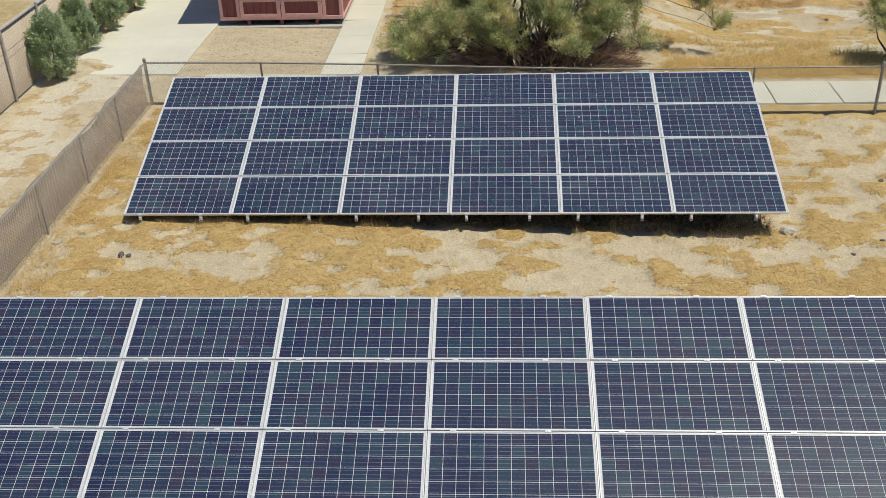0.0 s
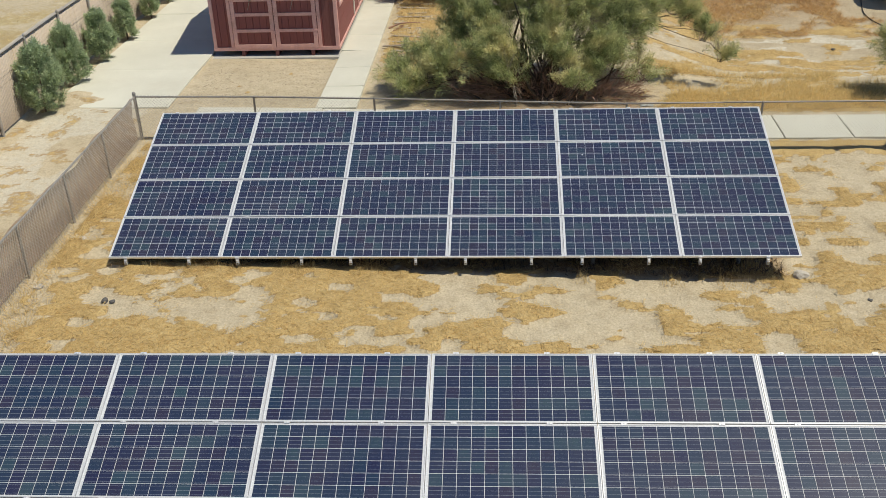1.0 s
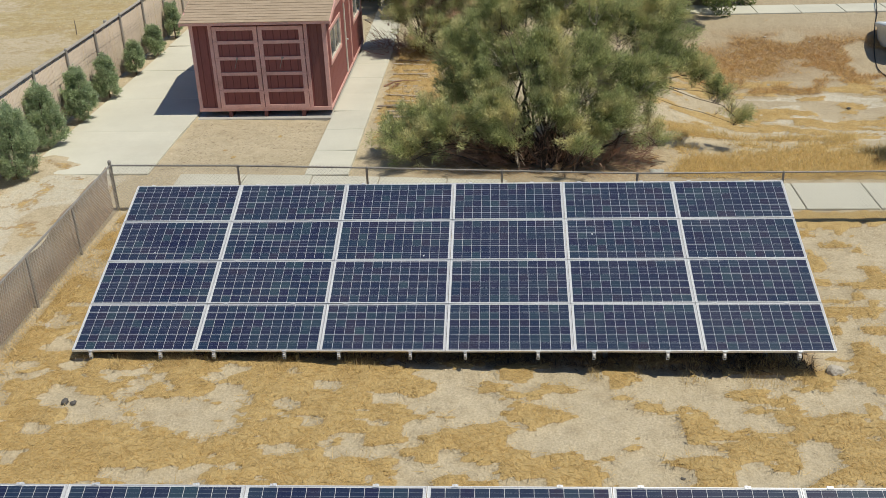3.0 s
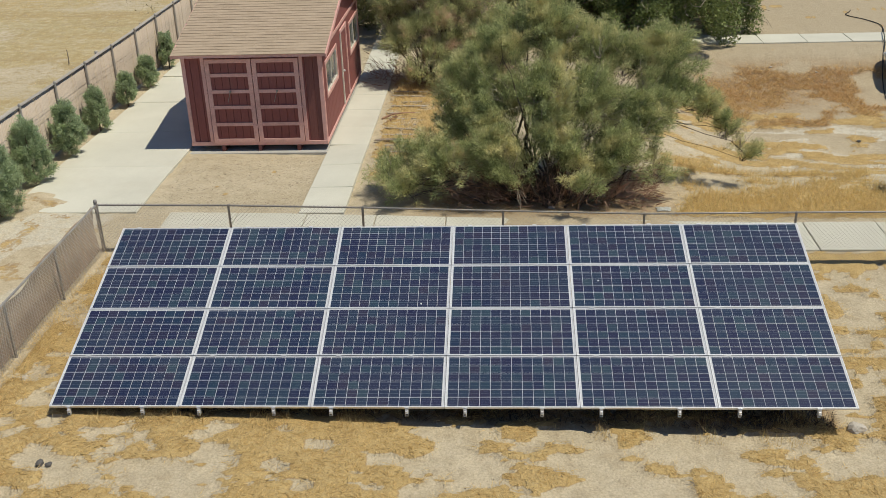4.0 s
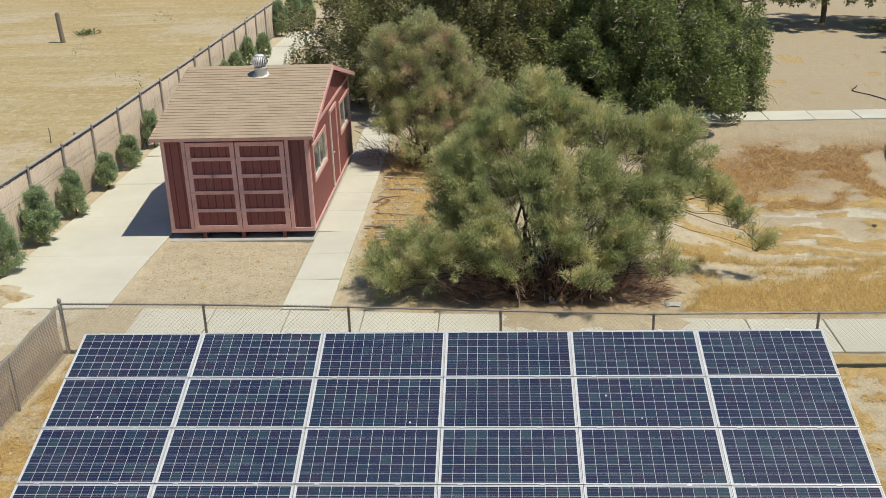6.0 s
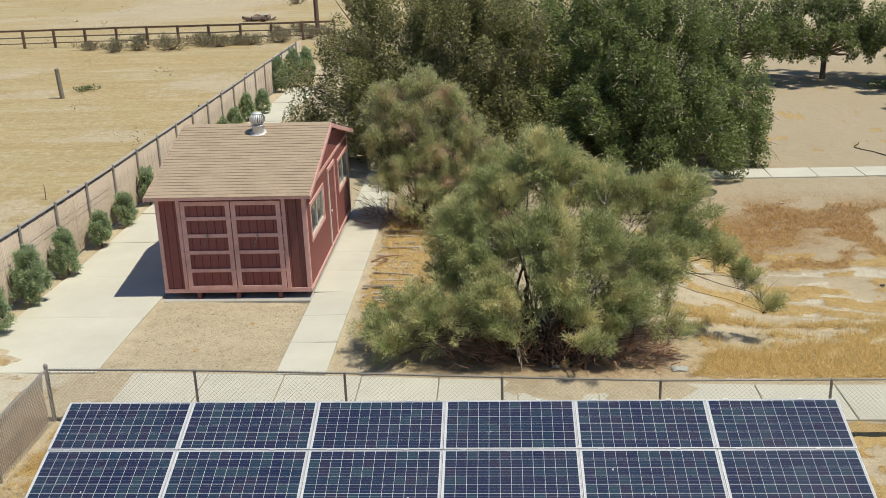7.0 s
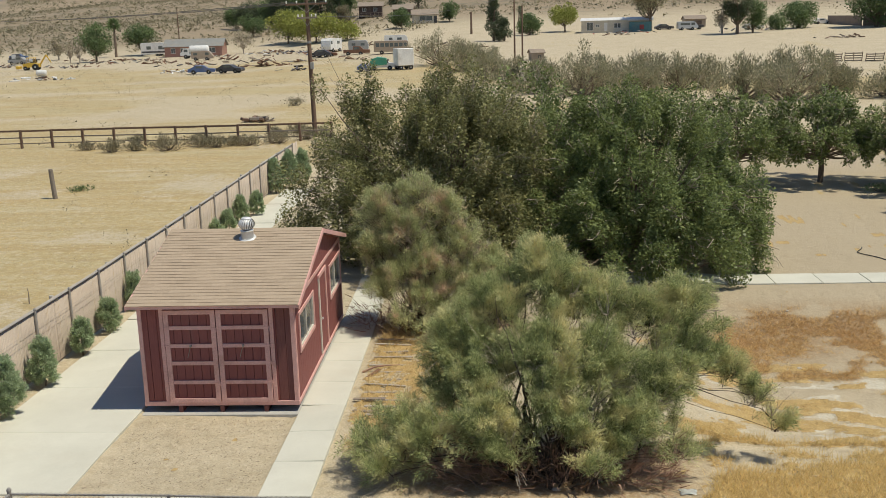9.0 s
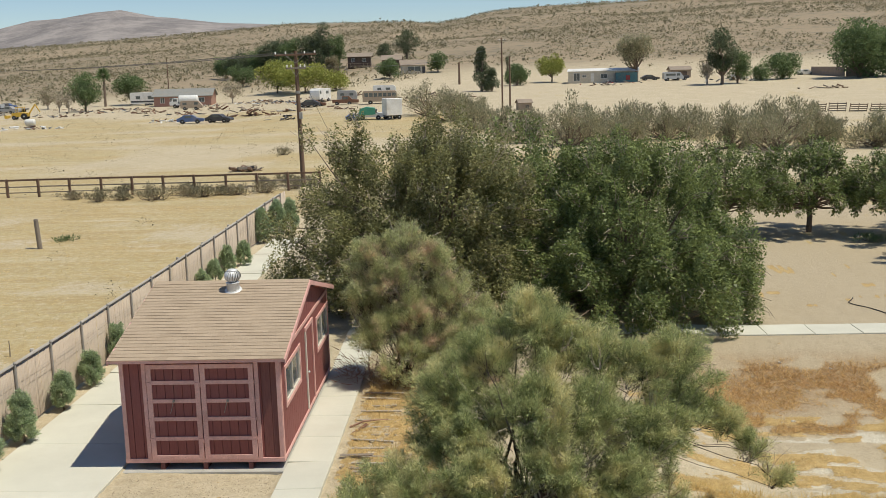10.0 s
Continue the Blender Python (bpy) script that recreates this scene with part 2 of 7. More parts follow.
# ---- materials ----
class Nodes:
    """A thin wrapper for building node materials."""

    def __init__(self, name):
        self.mat = bpy.data.materials.new(name)
        self.mat.use_nodes = True
        self.t = self.mat.node_tree
        self.n = self.t.nodes
        self.bsdf = self.n["Principled BSDF"]

    def link(self, a, b):
        self.t.links.new(a, b)

    def node(self, kind, **values):
        nd = self.n.new(kind)
        for key, val in values.items():
            nd.inputs[key].default_value = val
        return nd

    def position(self):
        return self.n.new("ShaderNodeNewGeometry").outputs["Position"]

    def local(self):
        return self.n.new("ShaderNodeTexCoord").outputs["Object"]

    def noise(self, where, scale, detail=4.0, rough=0.6, stretch=None):
        if stretch:
            mp = self.node("ShaderNodeMapping", Scale=stretch)
            self.link(where, mp.inputs["Vector"])
            where = mp.outputs["Vector"]
        nz = self.node("ShaderNodeTexNoise", Scale=scale, Detail=detail, Roughness=rough)
        self.link(where, nz.inputs["Vector"])
        return nz.outputs["Fac"]

    def ramp(self, fac, lo, hi):
        mr = self.node("ShaderNodeMapRange")
        mr.inputs["From Min"].default_value, mr.inputs["From Max"].default_value = lo, hi
        self.link(fac, mr.inputs["Value"])
        return mr.outputs["Result"]

    def math(self, op, a, b=None):
        nd = self.n.new("ShaderNodeMath")
        nd.operation = op
        for k, v in enumerate((a, b)):
            if v is None:
                continue
            if isinstance(v, (int, float)):
                nd.inputs[k].default_value = v
            else:
                self.link(v, nd.inputs[k])
        return nd.outputs[0]

    def mix(self, fac, a, b):
        nd = self.n.new("ShaderNodeMix")
        nd.data_type = "RGBA"
        for sock, v in (("Factor", fac), ("A", a), ("B", b)):
            target = [s for s in nd.inputs if s.name == sock and (s.type == "RGBA" or (sock == "Factor" and s.type == "VALUE"))][0]
            if isinstance(v, (int, float)):
                target.default_value = v
            elif isinstance(v, tuple):
                target.default_value = (*v, 1.0)
            else:
                self.link(v, target)
        return [s for s in nd.outputs if s.type == "RGBA"][0]

    def bump(self, height, strength, distance):
        nd = self.node("ShaderNodeBump", Strength=strength, Distance=distance)
        self.link(height, nd.inputs["Height"])
        self.link(nd.outputs["Normal"], self.bsdf.inputs["Normal"])

    def island(self):
        return self.n.new("ShaderNodeNewGeometry").outputs["Random Per Island"]

    def each(self):
        return self.n.new("ShaderNodeObjectInfo").outputs["Random"]

    def done(self, color=None, rough=None, metal=None):
        if color is not None:
            if isinstance(color, tuple):
                self.bsdf.inputs["Base Color"].default_value = (*color, 1)
            else:
                self.link(color, self.bsdf.inputs["Base Color"])
        if rough is not None:
            if isinstance(rough, (int, float)):
                self.bsdf.inputs["Roughness"].default_value = rough
            else:
                self.link(rough, self.bsdf.inputs["Roughness"])
        if metal is not None:
            self.bsdf.inputs["Metallic"].default_value = metal
        return self.mat


def surface(name, c1, c2, scale=6.0, rough=0.8, metal=0.0, bump=0.3, depth=0.004, fine=60.0, dirt=None, vary=0.0, stretch=None, grain=0.22):
    """A worn surface: two tones in large patches, a fine grain, relief; dirt tints it in patches; vary shifts each object."""
    k = Nodes(name)
    p = k.position()
    big = k.noise(p, scale, 5, 0.65, stretch)
    small = k.noise(p, fine, 3, 0.6, stretch)
    col = k.mix(k.ramp(big, 0.3, 0.7), c1, c2)
    shade = k.mix(k.ramp(small, 0.25, 0.75), (1 - grain,) * 3, (1 + grain * 0.55,) * 3)
    mul = k.n.new("ShaderNodeMix")
    mul.data_type, mul.blend_type = "RGBA", "MULTIPLY"
    mul.inputs[0].default_value = 1.0
    k.link(col, mul.inputs[6])
    k.link(shade, mul.inputs[7])
    col = mul.outputs[2]
    if dirt:
        stain = k.noise(p, scale * 0.37, 6, 0.7)
        col = k.mix(k.ramp(stain, 0.52, 0.75), col, dirt)
    if vary:
        hsv = k.node("ShaderNodeHueSaturation")
        k.link(k.math("ADD", k.math("MULTIPLY", k.each(), vary), 1 - vary / 2), hsv.inputs["Value"])
        k.link(col, hsv.inputs["Color"])
        col = hsv.outputs["Color"]
    if bump:
        k.bump(small, bump, depth)
    return k.done(col, rough, metal)


def leafy(name, c1, c2, c3, rough=0.5, through_light=0.25, gloss=0.25, patches=0.8, lo=0.52, hi=0.72):
    """Leaves: every leaf its own tone, larger patches of a second tone."""
    k = Nodes(name)
    r = k.island()
    patch = k.noise(k.position(), patches, 3, 0.6)
    col = k.mix(r, c1, c2)
    col = k.mix(k.ramp(patch, lo, hi), col, c3)
    k.bsdf.inputs["Specular IOR Level"].default_value = gloss
    k.done(col, rough)
    if through_light:
        tr = k.n.new("ShaderNodeBsdfTranslucent")
        k.link(col, tr.inputs["Color"])
        mx = k.n.new("ShaderNodeMixShader")
        mx.inputs[0].default_value = through_light
        k.link(k.bsdf.outputs[0], mx.inputs[1])
        k.link(tr.outputs[0], mx.inputs[2])
        k.link(mx.outputs[0], k.n["Material Output"].inputs["Surface"])
    return k.mat


def ground_material():
    k = Nodes("sand_and_straw")
    p = k.position()
    at = k.n.new("ShaderNodeAttribute")
    at.attribute_name = "straw"
    at2 = k.n.new("ShaderNodeAttribute")
    at2.attribute_name = "scrub"
    at3 = k.n.new("ShaderNodeAttribute")
    at3.attribute_name = "reddish"
    at4 = k.n.new("ShaderNodeAttribute")
    at4.attribute_name = "pale"
    at5 = k.n.new("ShaderNodeAttribute")
    at5.attribute_name = "range"
    at7 = k.n.new("ShaderNodeAttribute")
    at7.attribute_name = "dun"
    big = k.noise(p, 0.35, 5, 0.6)
    mid = k.noise(p, 2.4, 5, 0.65)
    fine = k.noise(p, 28.0, 4, 0.7)
    sand = k.mix(k.ramp(big, 0.3, 0.7), (0.50, 0.42, 0.285), (0.60, 0.51, 0.36))
    sand = k.mix(k.ramp(mid, 0.48, 0.75), sand, (0.44, 0.36, 0.24))
    straw = k.mix(k.ramp(mid, 0.3, 0.7), (0.45, 0.305, 0.118), (0.56, 0.41, 0.185))
    dry = k.mix(k.ramp(mid, 0.3, 0.7), (0.44, 0.355, 0.175), (0.52, 0.43, 0.245))
    gold = k.noise(p, 0.11, 5, 0.65, (0.5, 1.6, 1.0))
    dry = k.mix(k.ramp(gold, 0.42, 0.60), dry, (0.475, 0.355, 0.165))
    dry = k.mix(k.ramp(mid, 0.52, 0.72), dry, (0.48, 0.40, 0.27))
    band = k.noise(p, 0.5, 7, 0.72, (0.3, 1.7, 1.0))
    dry = k.mix(k.math("MULTIPLY", k.ramp(band, 0.50, 0.66), 0.7), dry, (0.39, 0.285, 0.14))
    dry = k.mix(k.math("MULTIPLY", k.ramp(band, 0.47, 0.34), 0.8), dry, (0.56, 0.48, 0.325))
    tuft = k.noise(p, 3.2, 6, 0.75)
    dry = k.mix(k.math("MULTIPLY", k.ramp(tuft, 0.50, 0.64), 0.6), dry, (0.40, 0.295, 0.135))
    dry = k.mix(k.math("MULTIPLY", k.ramp(tuft, 0.47, 0.36), 0.7), dry, (0.60, 0.515, 0.345))
    straw = k.mix(at4.outputs["Fac"], straw, dry)
    edge = k.math("ADD", at.outputs["Fac"], k.math("MULTIPLY", k.math("SUBTRACT", mid, 0.5), 0.7))
    frayed = k.noise(p, 9.0, 5, 0.7)
    edge = k.math("ADD", edge, k.math("MULTIPLY", k.math("SUBTRACT", frayed, 0.5), 0.8))
    at6 = k.n.new("ShaderNodeAttribute")
    at6.attribute_name = "chalk"
    mott = k.noise(p, 5.5, 5, 0.7)
    sand = k.mix(k.math("MULTIPLY", k.ramp(mott, 0.5, 0.72), 0.6), sand, (0.42, 0.335, 0.215))
    sand = k.mix(k.ramp(mott, 0.46, 0.30), sand, (0.58, 0.495, 0.355))
    sand = k.mix(k.math("MULTIPLY", at7.outputs["Fac"], 0.75), sand, (0.435, 0.355, 0.24))
    chalky = k.math("ADD", at6.outputs["Fac"], k.math("MULTIPLY", k.math("SUBTRACT", mott, 0.5), 1.2))
    sand = k.mix(k.ramp(chalky, 0.35, 0.65), sand, (0.60, 0.55, 0.44))
    col = k.mix(k.ramp(edge, 0.44, 0.57), sand, straw)
    # edge shadows of the mats, painted as a dark brown band along their rims
    rim = k.math("SUBTRACT", k.ramp(edge, 0.38, 0.47), k.ramp(edge, 0.50, 0.66))
    rim = k.math("MULTIPLY", k.math("MULTIPLY", rim, k.math("SUBTRACT", 1.0, at4.outputs["Fac"])), k.ramp(mott, 0.36, 0.60))
    col = k.mix(k.math("MULTIPLY", rim, 0.60), col, (0.27, 0.165, 0.07))
    litter = k.noise(p, 16.0, 5, 0.75)
    col = k.mix(k.math("MULTIPLY", k.ramp(litter, 0.60, 0.78), 0.24), col, (0.27, 0.20, 0.12))
    # reddish also darkens the shaded soil under the shrubs and solar row
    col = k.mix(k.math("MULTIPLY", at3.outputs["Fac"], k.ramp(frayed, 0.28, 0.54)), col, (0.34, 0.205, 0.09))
    grain = k.mix(k.ramp(fine, 0.25, 0.8), (0.66, 0.66, 0.66), (1.20, 1.20, 1.20))
    mul = k.n.new("ShaderNodeMix")
    mul.data_type, mul.blend_type = "RGBA", "MULTIPLY"
    mul.inputs[0].default_value = 1.0
    k.link(col, mul.inputs[6])
    k.link(grain, mul.inputs[7])
    col = mul.outputs[2]
    # low scrub on the distant slopes, metres across
    vo = k.node("ShaderNodeTexVoronoi", Scale=0.16, Randomness=1.0)
    k.link(p, vo.inputs["Vector"])
    dots = k.ramp(vo.outputs["Distance"], 0.42, 0.22)
    thick = k.noise(p, 0.012, 5, 0.6)
    dots = k.math("MULTIPLY", dots, k.ramp(thick, 0.32, 0.55))
    slope_col = k.mix(k.ramp(thick, 0.3, 0.7), (0.325, 0.252, 0.165), (0.235, 0.184, 0.118))
    slope = k.mix(dots, slope_col, (0.17, 0.15, 0.10))
    # far range: rock greyed so its colour carries the distance haze
    hazed_crag = k.mix(k.ramp(k.noise(p, 0.008, 8, 0.78), 0.40, 0.60), (0.170, 0.154, 0.150), (0.320, 0.287, 0.270))
    slope = k.mix(at5.outputs["Fac"], slope, hazed_crag)
    col = k.mix(at2.outputs["Fac"], col, slope)
    rel = k.math("ADD", k.math("MULTIPLY", fine, 0.4), k.math("ADD", k.math("MULTIPLY", mott, 0.6), mid))
    k.bump(rel, 0.9, 0.06)
    return k.done(col, 0.95)


def cell_material():
    k = Nodes("blue_silicon_cells")
    loc = k.local()
    sep = k.n.new("ShaderNodeSeparateXYZ")
    k.link(loc, sep.inputs[0])
    mixer = k.node("ShaderNodeTexWhiteNoise")
    mixer.noise_dimensions = "2D"
    cmb = k.n.new("ShaderNodeCombineXYZ")
    k.link(k.math("MULTIPLY", k.island(), 97.0), cmb.inputs[0])
    k.link(k.math("MULTIPLY", k.each(), 53.0), cmb.inputs[1])
    k.link(cmb.outputs[0], mixer.inputs["Vector"])
    r = mixer.outputs["Value"]
    col = k.mix(k.ramp(r, 0.0, 0.75), (0.011, 0.013, 0.050), (0.010, 0.027, 0.060))
    col = k.mix(k.ramp(r, 0.78, 1.0), col, (0.022, 0.052, 0.074))
    col = k.mix(k.math("MULTIPLY", k.math("LESS_THAN", k.math("ABSOLUTE", k.math("SUBTRACT", r, 0.62)), 0.05), 0.7), col, (0.024, 0.016, 0.044))
    flakes = k.node("ShaderNodeTexVoronoi", Scale=70.0)
    k.link(loc, flakes.inputs["Vector"])
    flake = k.n.new("ShaderNodeRGBToBW")
    k.link(flakes.outputs["Color"], flake.inputs[0])
    col = k.mix(k.ramp(flake.outputs[0], 0.2, 1.8), col, (0.022, 0.035, 0.085))
    # thin silver conductors along the cell
    line = k.math("FRACT", k.math("DIVIDE", k.math("ADD", sep.outputs["Y"], 0.003), 0.158 / 3))
    bus = k.math("LESS_THAN", k.math("ABSOLUTE", k.math("SUBTRACT", line, 0.5)), 0.028)
    col = k.mix(k.math("MULTIPLY", bus, 0.46), col, (0.38, 0.42, 0.47))
    dust = k.noise(k.position(), 1.3, 5, 0.65)
    col = k.mix(k.math("MULTIPLY", k.ramp(dust, 0.35, 0.8), 0.05), col, (0.45, 0.40, 0.33))
    k.bsdf.inputs["Coat Weight"].default_value = 0.28
    k.bsdf.inputs["Coat Roughness"].default_value = 0.42
    k.bsdf.inputs["Specular IOR Level"].default_value = 0.3
    return k.done(col, 0.25)


def siding_material(name, c1, c2):
    """Grooved plywood siding, sun-bleached, grain upright."""
    k = Nodes(name)
    p = k.position()
    grain = k.noise(p, 9.0, 5, 0.7, (6.0, 6.0, 0.5))
    worn = k.noise(p, 1.6, 5, 0.65, (1.0, 1.0, 0.35))
    col = k.mix(k.ramp(grain, 0.3, 0.75), c1, c2)
    col = k.mix(k.math("MULTIPLY", k.ramp(worn, 0.58, 0.8), 0.55), col, (0.20, 0.135, 0.11))
    k.bump(grain, 0.35, 0.004)
    return k.done(col, 0.75)


def shingle_material():
    k = Nodes("tan_asphalt_shingle")
    p = k.position()
    grit = k.noise(p, 180.0, 2, 0.6)
    patch = k.noise(p, 1.5, 6, 0.7, (0.6, 2.2, 1.0))
    col = k.mix(k.each(), (0.365, 0.282, 0.198), (0.440, 0.342, 0.245))
    col = k.mix(k.math("MULTIPLY", k.ramp(patch, 0.40, 0.70), 0.75), col, (0.425, 0.332, 0.238))
    sh = k.mix(k.ramp(grit, 0.3, 0.7), (0.72, 0.72, 0.72), (1.18, 1.18, 1.18))
    mul = k.n.new("ShaderNodeMix")
    mul.data_type, mul.blend_type = "RGBA", "MULTIPLY"
    mul.inputs[0].default_value = 1.0
    k.link(col, mul.inputs[6])
    k.link(sh, mul.inputs[7])
    k.bump(grit, 0.5, 0.004)
    return k.done(mul.outputs[2], 0.95)


def cloth_material():
    k = Nodes("taupe_shade_cloth")
    p = k.position()
    weave = k.noise(p, 14.0, 4, 0.65, (1.0, 1.0, 3.0))
    col = k.mix(k.ramp(weave, 0.3, 0.72), (0.45, 0.345, 0.265), (0.60, 0.475, 0.375))
    k.bump(weave, 0.6, 0.02)
    k.bsdf.inputs["Alpha"].default_value = 0.56
    return k.done(col, 0.9)


def paint(name, color, rough=0.4, metal=0.0):
    """Weathered vehicle or metal paint."""
    c2 = tuple(min(1, c * 1.18 + 0.012) for c in color)
    return surface(name, color, c2, 1.3, rough, metal, 0.08, 0.002, 30.0, tuple(0.6 * c + 0.4 * d for c, d in zip(color, (0.36, 0.28, 0.19))))


M = {}
M["ground"] = ground_material()
M["concrete"] = surface("pale_concrete", (0.525, 0.51, 0.43), (0.62, 0.605, 0.515), 0.45, 0.9, 0, 0.12, 0.002, 45.0, (0.49, 0.455, 0.37), 0.05, None, 0.09)
M["old_concrete"] = surface("grey_concrete", (0.38, 0.37, 0.335), (0.47, 0.455, 0.415), 2.0, 0.9, 0, 0.3, 0.004, 40.0)
M["cell"] = cell_material()
M["backsheet"] = surface("white_backsheet", (0.54, 0.55, 0.57), (0.63, 0.64, 0.66), 3.0, 0.35, 0, 0, 0, 40.0)
M["alu"] = surface("brushed_aluminium", (0.78, 0.78, 0.78), (0.86, 0.86, 0.86), 5.0, 0.42, 0.55, 0.05, 0.001, 80.0)
M["galv"] = surface("dull_galvanised_steel", (0.27, 0.255, 0.235), (0.38, 0.36, 0.33), 6.0, 0.6, 0.35, 0.1, 0.002, 60.0)
M["pipe"] = surface("weathered_grey_pipe", (0.30, 0.275, 0.245), (0.42, 0.39, 0.35), 4.0, 0.7, 0.1, 0.1, 0.002, 60.0)
M["wire"] = surface("galvanised_wire", (0.24, 0.22, 0.20), (0.34, 0.32, 0.29), 6.0, 0.6, 0.4, 0, 0, 60.0)
M["bright_wire"] = surface("pale_galvanised_wire", (0.45, 0.41, 0.36), (0.58, 0.53, 0.47), 6.0, 0.6, 0.1, 0, 0, 60.0)
M["cloth"] = cloth_material()
M["slat"] = surface("tan_privacy_slats", (0.46, 0.375, 0.295), (0.54, 0.45, 0.36), 0.8, 0.7, 0, 0.1, 0.002, 30.0, (0.34, 0.28, 0.22))
M["siding"] = siding_material("barn_red_siding", (0.205, 0.061, 0.055), (0.268, 0.088, 0.078))
M["worn_siding"] = siding_material("weather_beaten_siding", (0.150, 0.048, 0.044), (0.225, 0.088, 0.074))
M["trim"] = surface("dusty_pink_trim", (0.66, 0.36, 0.32), (0.74, 0.44, 0.395), 4.0, 0.7, 0, 0.3, 0.002, 40.0, (0.45, 0.26, 0.22))
M["white_trim"] = surface("cream_frame", (0.62, 0.56, 0.48), (0.70, 0.64, 0.56), 4.0, 0.6, 0, 0.1, 0.001, 40.0)
M["shingle"] = shingle_material()
M["old_wood"] = surface("weathered_grey_wood", (0.20, 0.165, 0.13), (0.30, 0.255, 0.205), 3.0, 0.9, 0, 0.6, 0.006, 26.0, None, 0.2, (1.0, 1.0, 0.25))
M["dark_wood"] = surface("dark_brown_wood", (0.135, 0.082, 0.056), (0.205, 0.132, 0.09), 3.0, 0.85, 0, 0.5, 0.006, 22.0, None, 0.2, (1.0, 1.0, 0.2))
M["bark"] = surface("grey_brown_bark", (0.15, 0.11, 0.08), (0.24, 0.18, 0.135), 5.0, 0.95, 0, 0.8, 0.012, 24.0)
M["stem"] = surface("dark_brown_stems", (0.065, 0.046, 0.032), (0.11, 0.078, 0.055), 4.0, 0.9, 0, 0.4, 0.004, 30.0)
M["twig"] = surface("pale_dry_twigs", (0.40, 0.33, 0.26), (0.54, 0.46, 0.37), 3.0, 0.9, 0, 0, 0, 20.0)
M["dead_twig"] = surface("reddish_dead_twigs", (0.27, 0.15, 0.10), (0.42, 0.265, 0.185), 2.0, 0.9, 0, 0, 0, 20.0)
M["orchard_leaf"] = leafy("dark_orchard_leaves", (0.115, 0.125, 0.048), (0.385, 0.370, 0.160), (0.290, 0.262, 0.125), 0.42, 0.35, 0.26)
M["orchard_leaf_green"] = leafy("green_orchard_leaves", (0.085, 0.118, 0.042), (0.318, 0.372, 0.132), (0.222, 0.262, 0.096), 0.42, 0.35, 0.26)
M["feather"] = leafy("feathery_green_sprays", (0.190, 0.235, 0.095), (0.600, 0.625, 0.310), (0.760, 0.690, 0.370), 0.8, 0.45, 0.2, 1.5, 0.48, 0.66)
M["feather_brown"] = leafy("dusty_brown_green_sprays", (0.270, 0.310, 0.140), (0.740, 0.730, 0.400), (0.760, 0.520, 0.400), 0.8, 0.45, 0.25, 1.3, 0.52, 0.67)
M["cypress"] = leafy("blue_green_conifer_sprays", (0.230, 0.300, 0.165), (0.600, 0.690, 0.440), (0.440, 0.530, 0.320), 0.8, 0.45)
M["straw"] = leafy("dry_straw", (0.56, 0.41, 0.175), (0.76, 0.60, 0.32), (0.64, 0.48, 0.23), 0.8, 0.5)
M["tall_straw"] = leafy("tall_golden_grass", (0.60, 0.44, 0.17), (0.82, 0.66, 0.34), (0.72, 0.54, 0.25), 0.8, 0.5)
M["dark_back"] = surface("dark_grey_panel_back", (0.05, 0.05, 0.052), (0.075, 0.075, 0.078), 3.0, 0.6, 0, 0, 0, 40.0)
M["pale_wood"] = surface("sun_bleached_board", (0.36, 0.32, 0.265), (0.47, 0.43, 0.37), 3.0, 0.9, 0, 0.5, 0.004, 26.0, None, 0.25)
M["red_straw"] = leafy("rust_dry_weeds", (0.52, 0.33, 0.135), (0.74, 0.53, 0.25), (0.56, 0.35, 0.15), 0.8, 0.35)
M["scrub"] = leafy("grey_olive_scrub", (0.22, 0.20, 0.125), (0.33, 0.295, 0.19), (0.34, 0.28, 0.19), 0.85, 0.35)
M["thicket"] = leafy("grey_green_thicket", (0.240, 0.240, 0.140), (0.430, 0.400, 0.260), (0.490, 0.400, 0.300), 0.85, 0.4)
M["bright_leaf"] = leafy("yellow_green_leaves", (0.26, 0.29, 0.065), (0.41, 0.42, 0.12), (0.33, 0.35, 0.09), 0.6, 0.3)
M["mid_leaf"] = leafy("mid_green_leaves", (0.115, 0.170, 0.070), (0.200, 0.260, 0.115), (0.155, 0.210, 0.090), 0.6, 0.4)
M["pine_leaf"] = leafy("dark_pine_needles", (0.085, 0.110, 0.060), (0.150, 0.180, 0.100), (0.115, 0.140, 0.080), 0.7, 0.3)
M["glass"] = surface("dusty_dark_window_glass", (0.10, 0.115, 0.115), (0.16, 0.175, 0.17), 1.5, 0.08, 0, 0, 0, 30.0)
M["blind"] = surface("pale_blind_behind_glass", (0.42, 0.43, 0.40), (0.52, 0.53, 0.49), 2.0, 0.15, 0, 0, 0, 30.0)
M["steel_shine"] = surface("shiny_galvanised_sheet", (0.66, 0.66, 0.65), (0.78, 0.78, 0.77), 8.0, 0.55, 0.35, 0.1, 0.002, 40.0)
M["stone"] = surface("dark_grey_stone", (0.08, 0.075, 0.07), (0.14, 0.13, 0.12), 20.0, 0.9, 0, 0.5, 0.01, 60.0)
M["pale_stone"] = surface("pale_stone", (0.42, 0.38, 0.32), (0.55, 0.50, 0.43), 12.0, 0.9, 0, 0.5, 0.01, 60.0)
M["rubber"] = surface("black_rubber", (0.018, 0.018, 0.018), (0.035, 0.033, 0.03), 6.0, 0.85, 0, 0.2, 0.004, 40.0)
M["white_plastic"] = surface("pale_blue_white_acrylic", (0.62, 0.70, 0.76), (0.72, 0.78, 0.83), 2.0, 0.25, 0, 0, 0, 20.0)
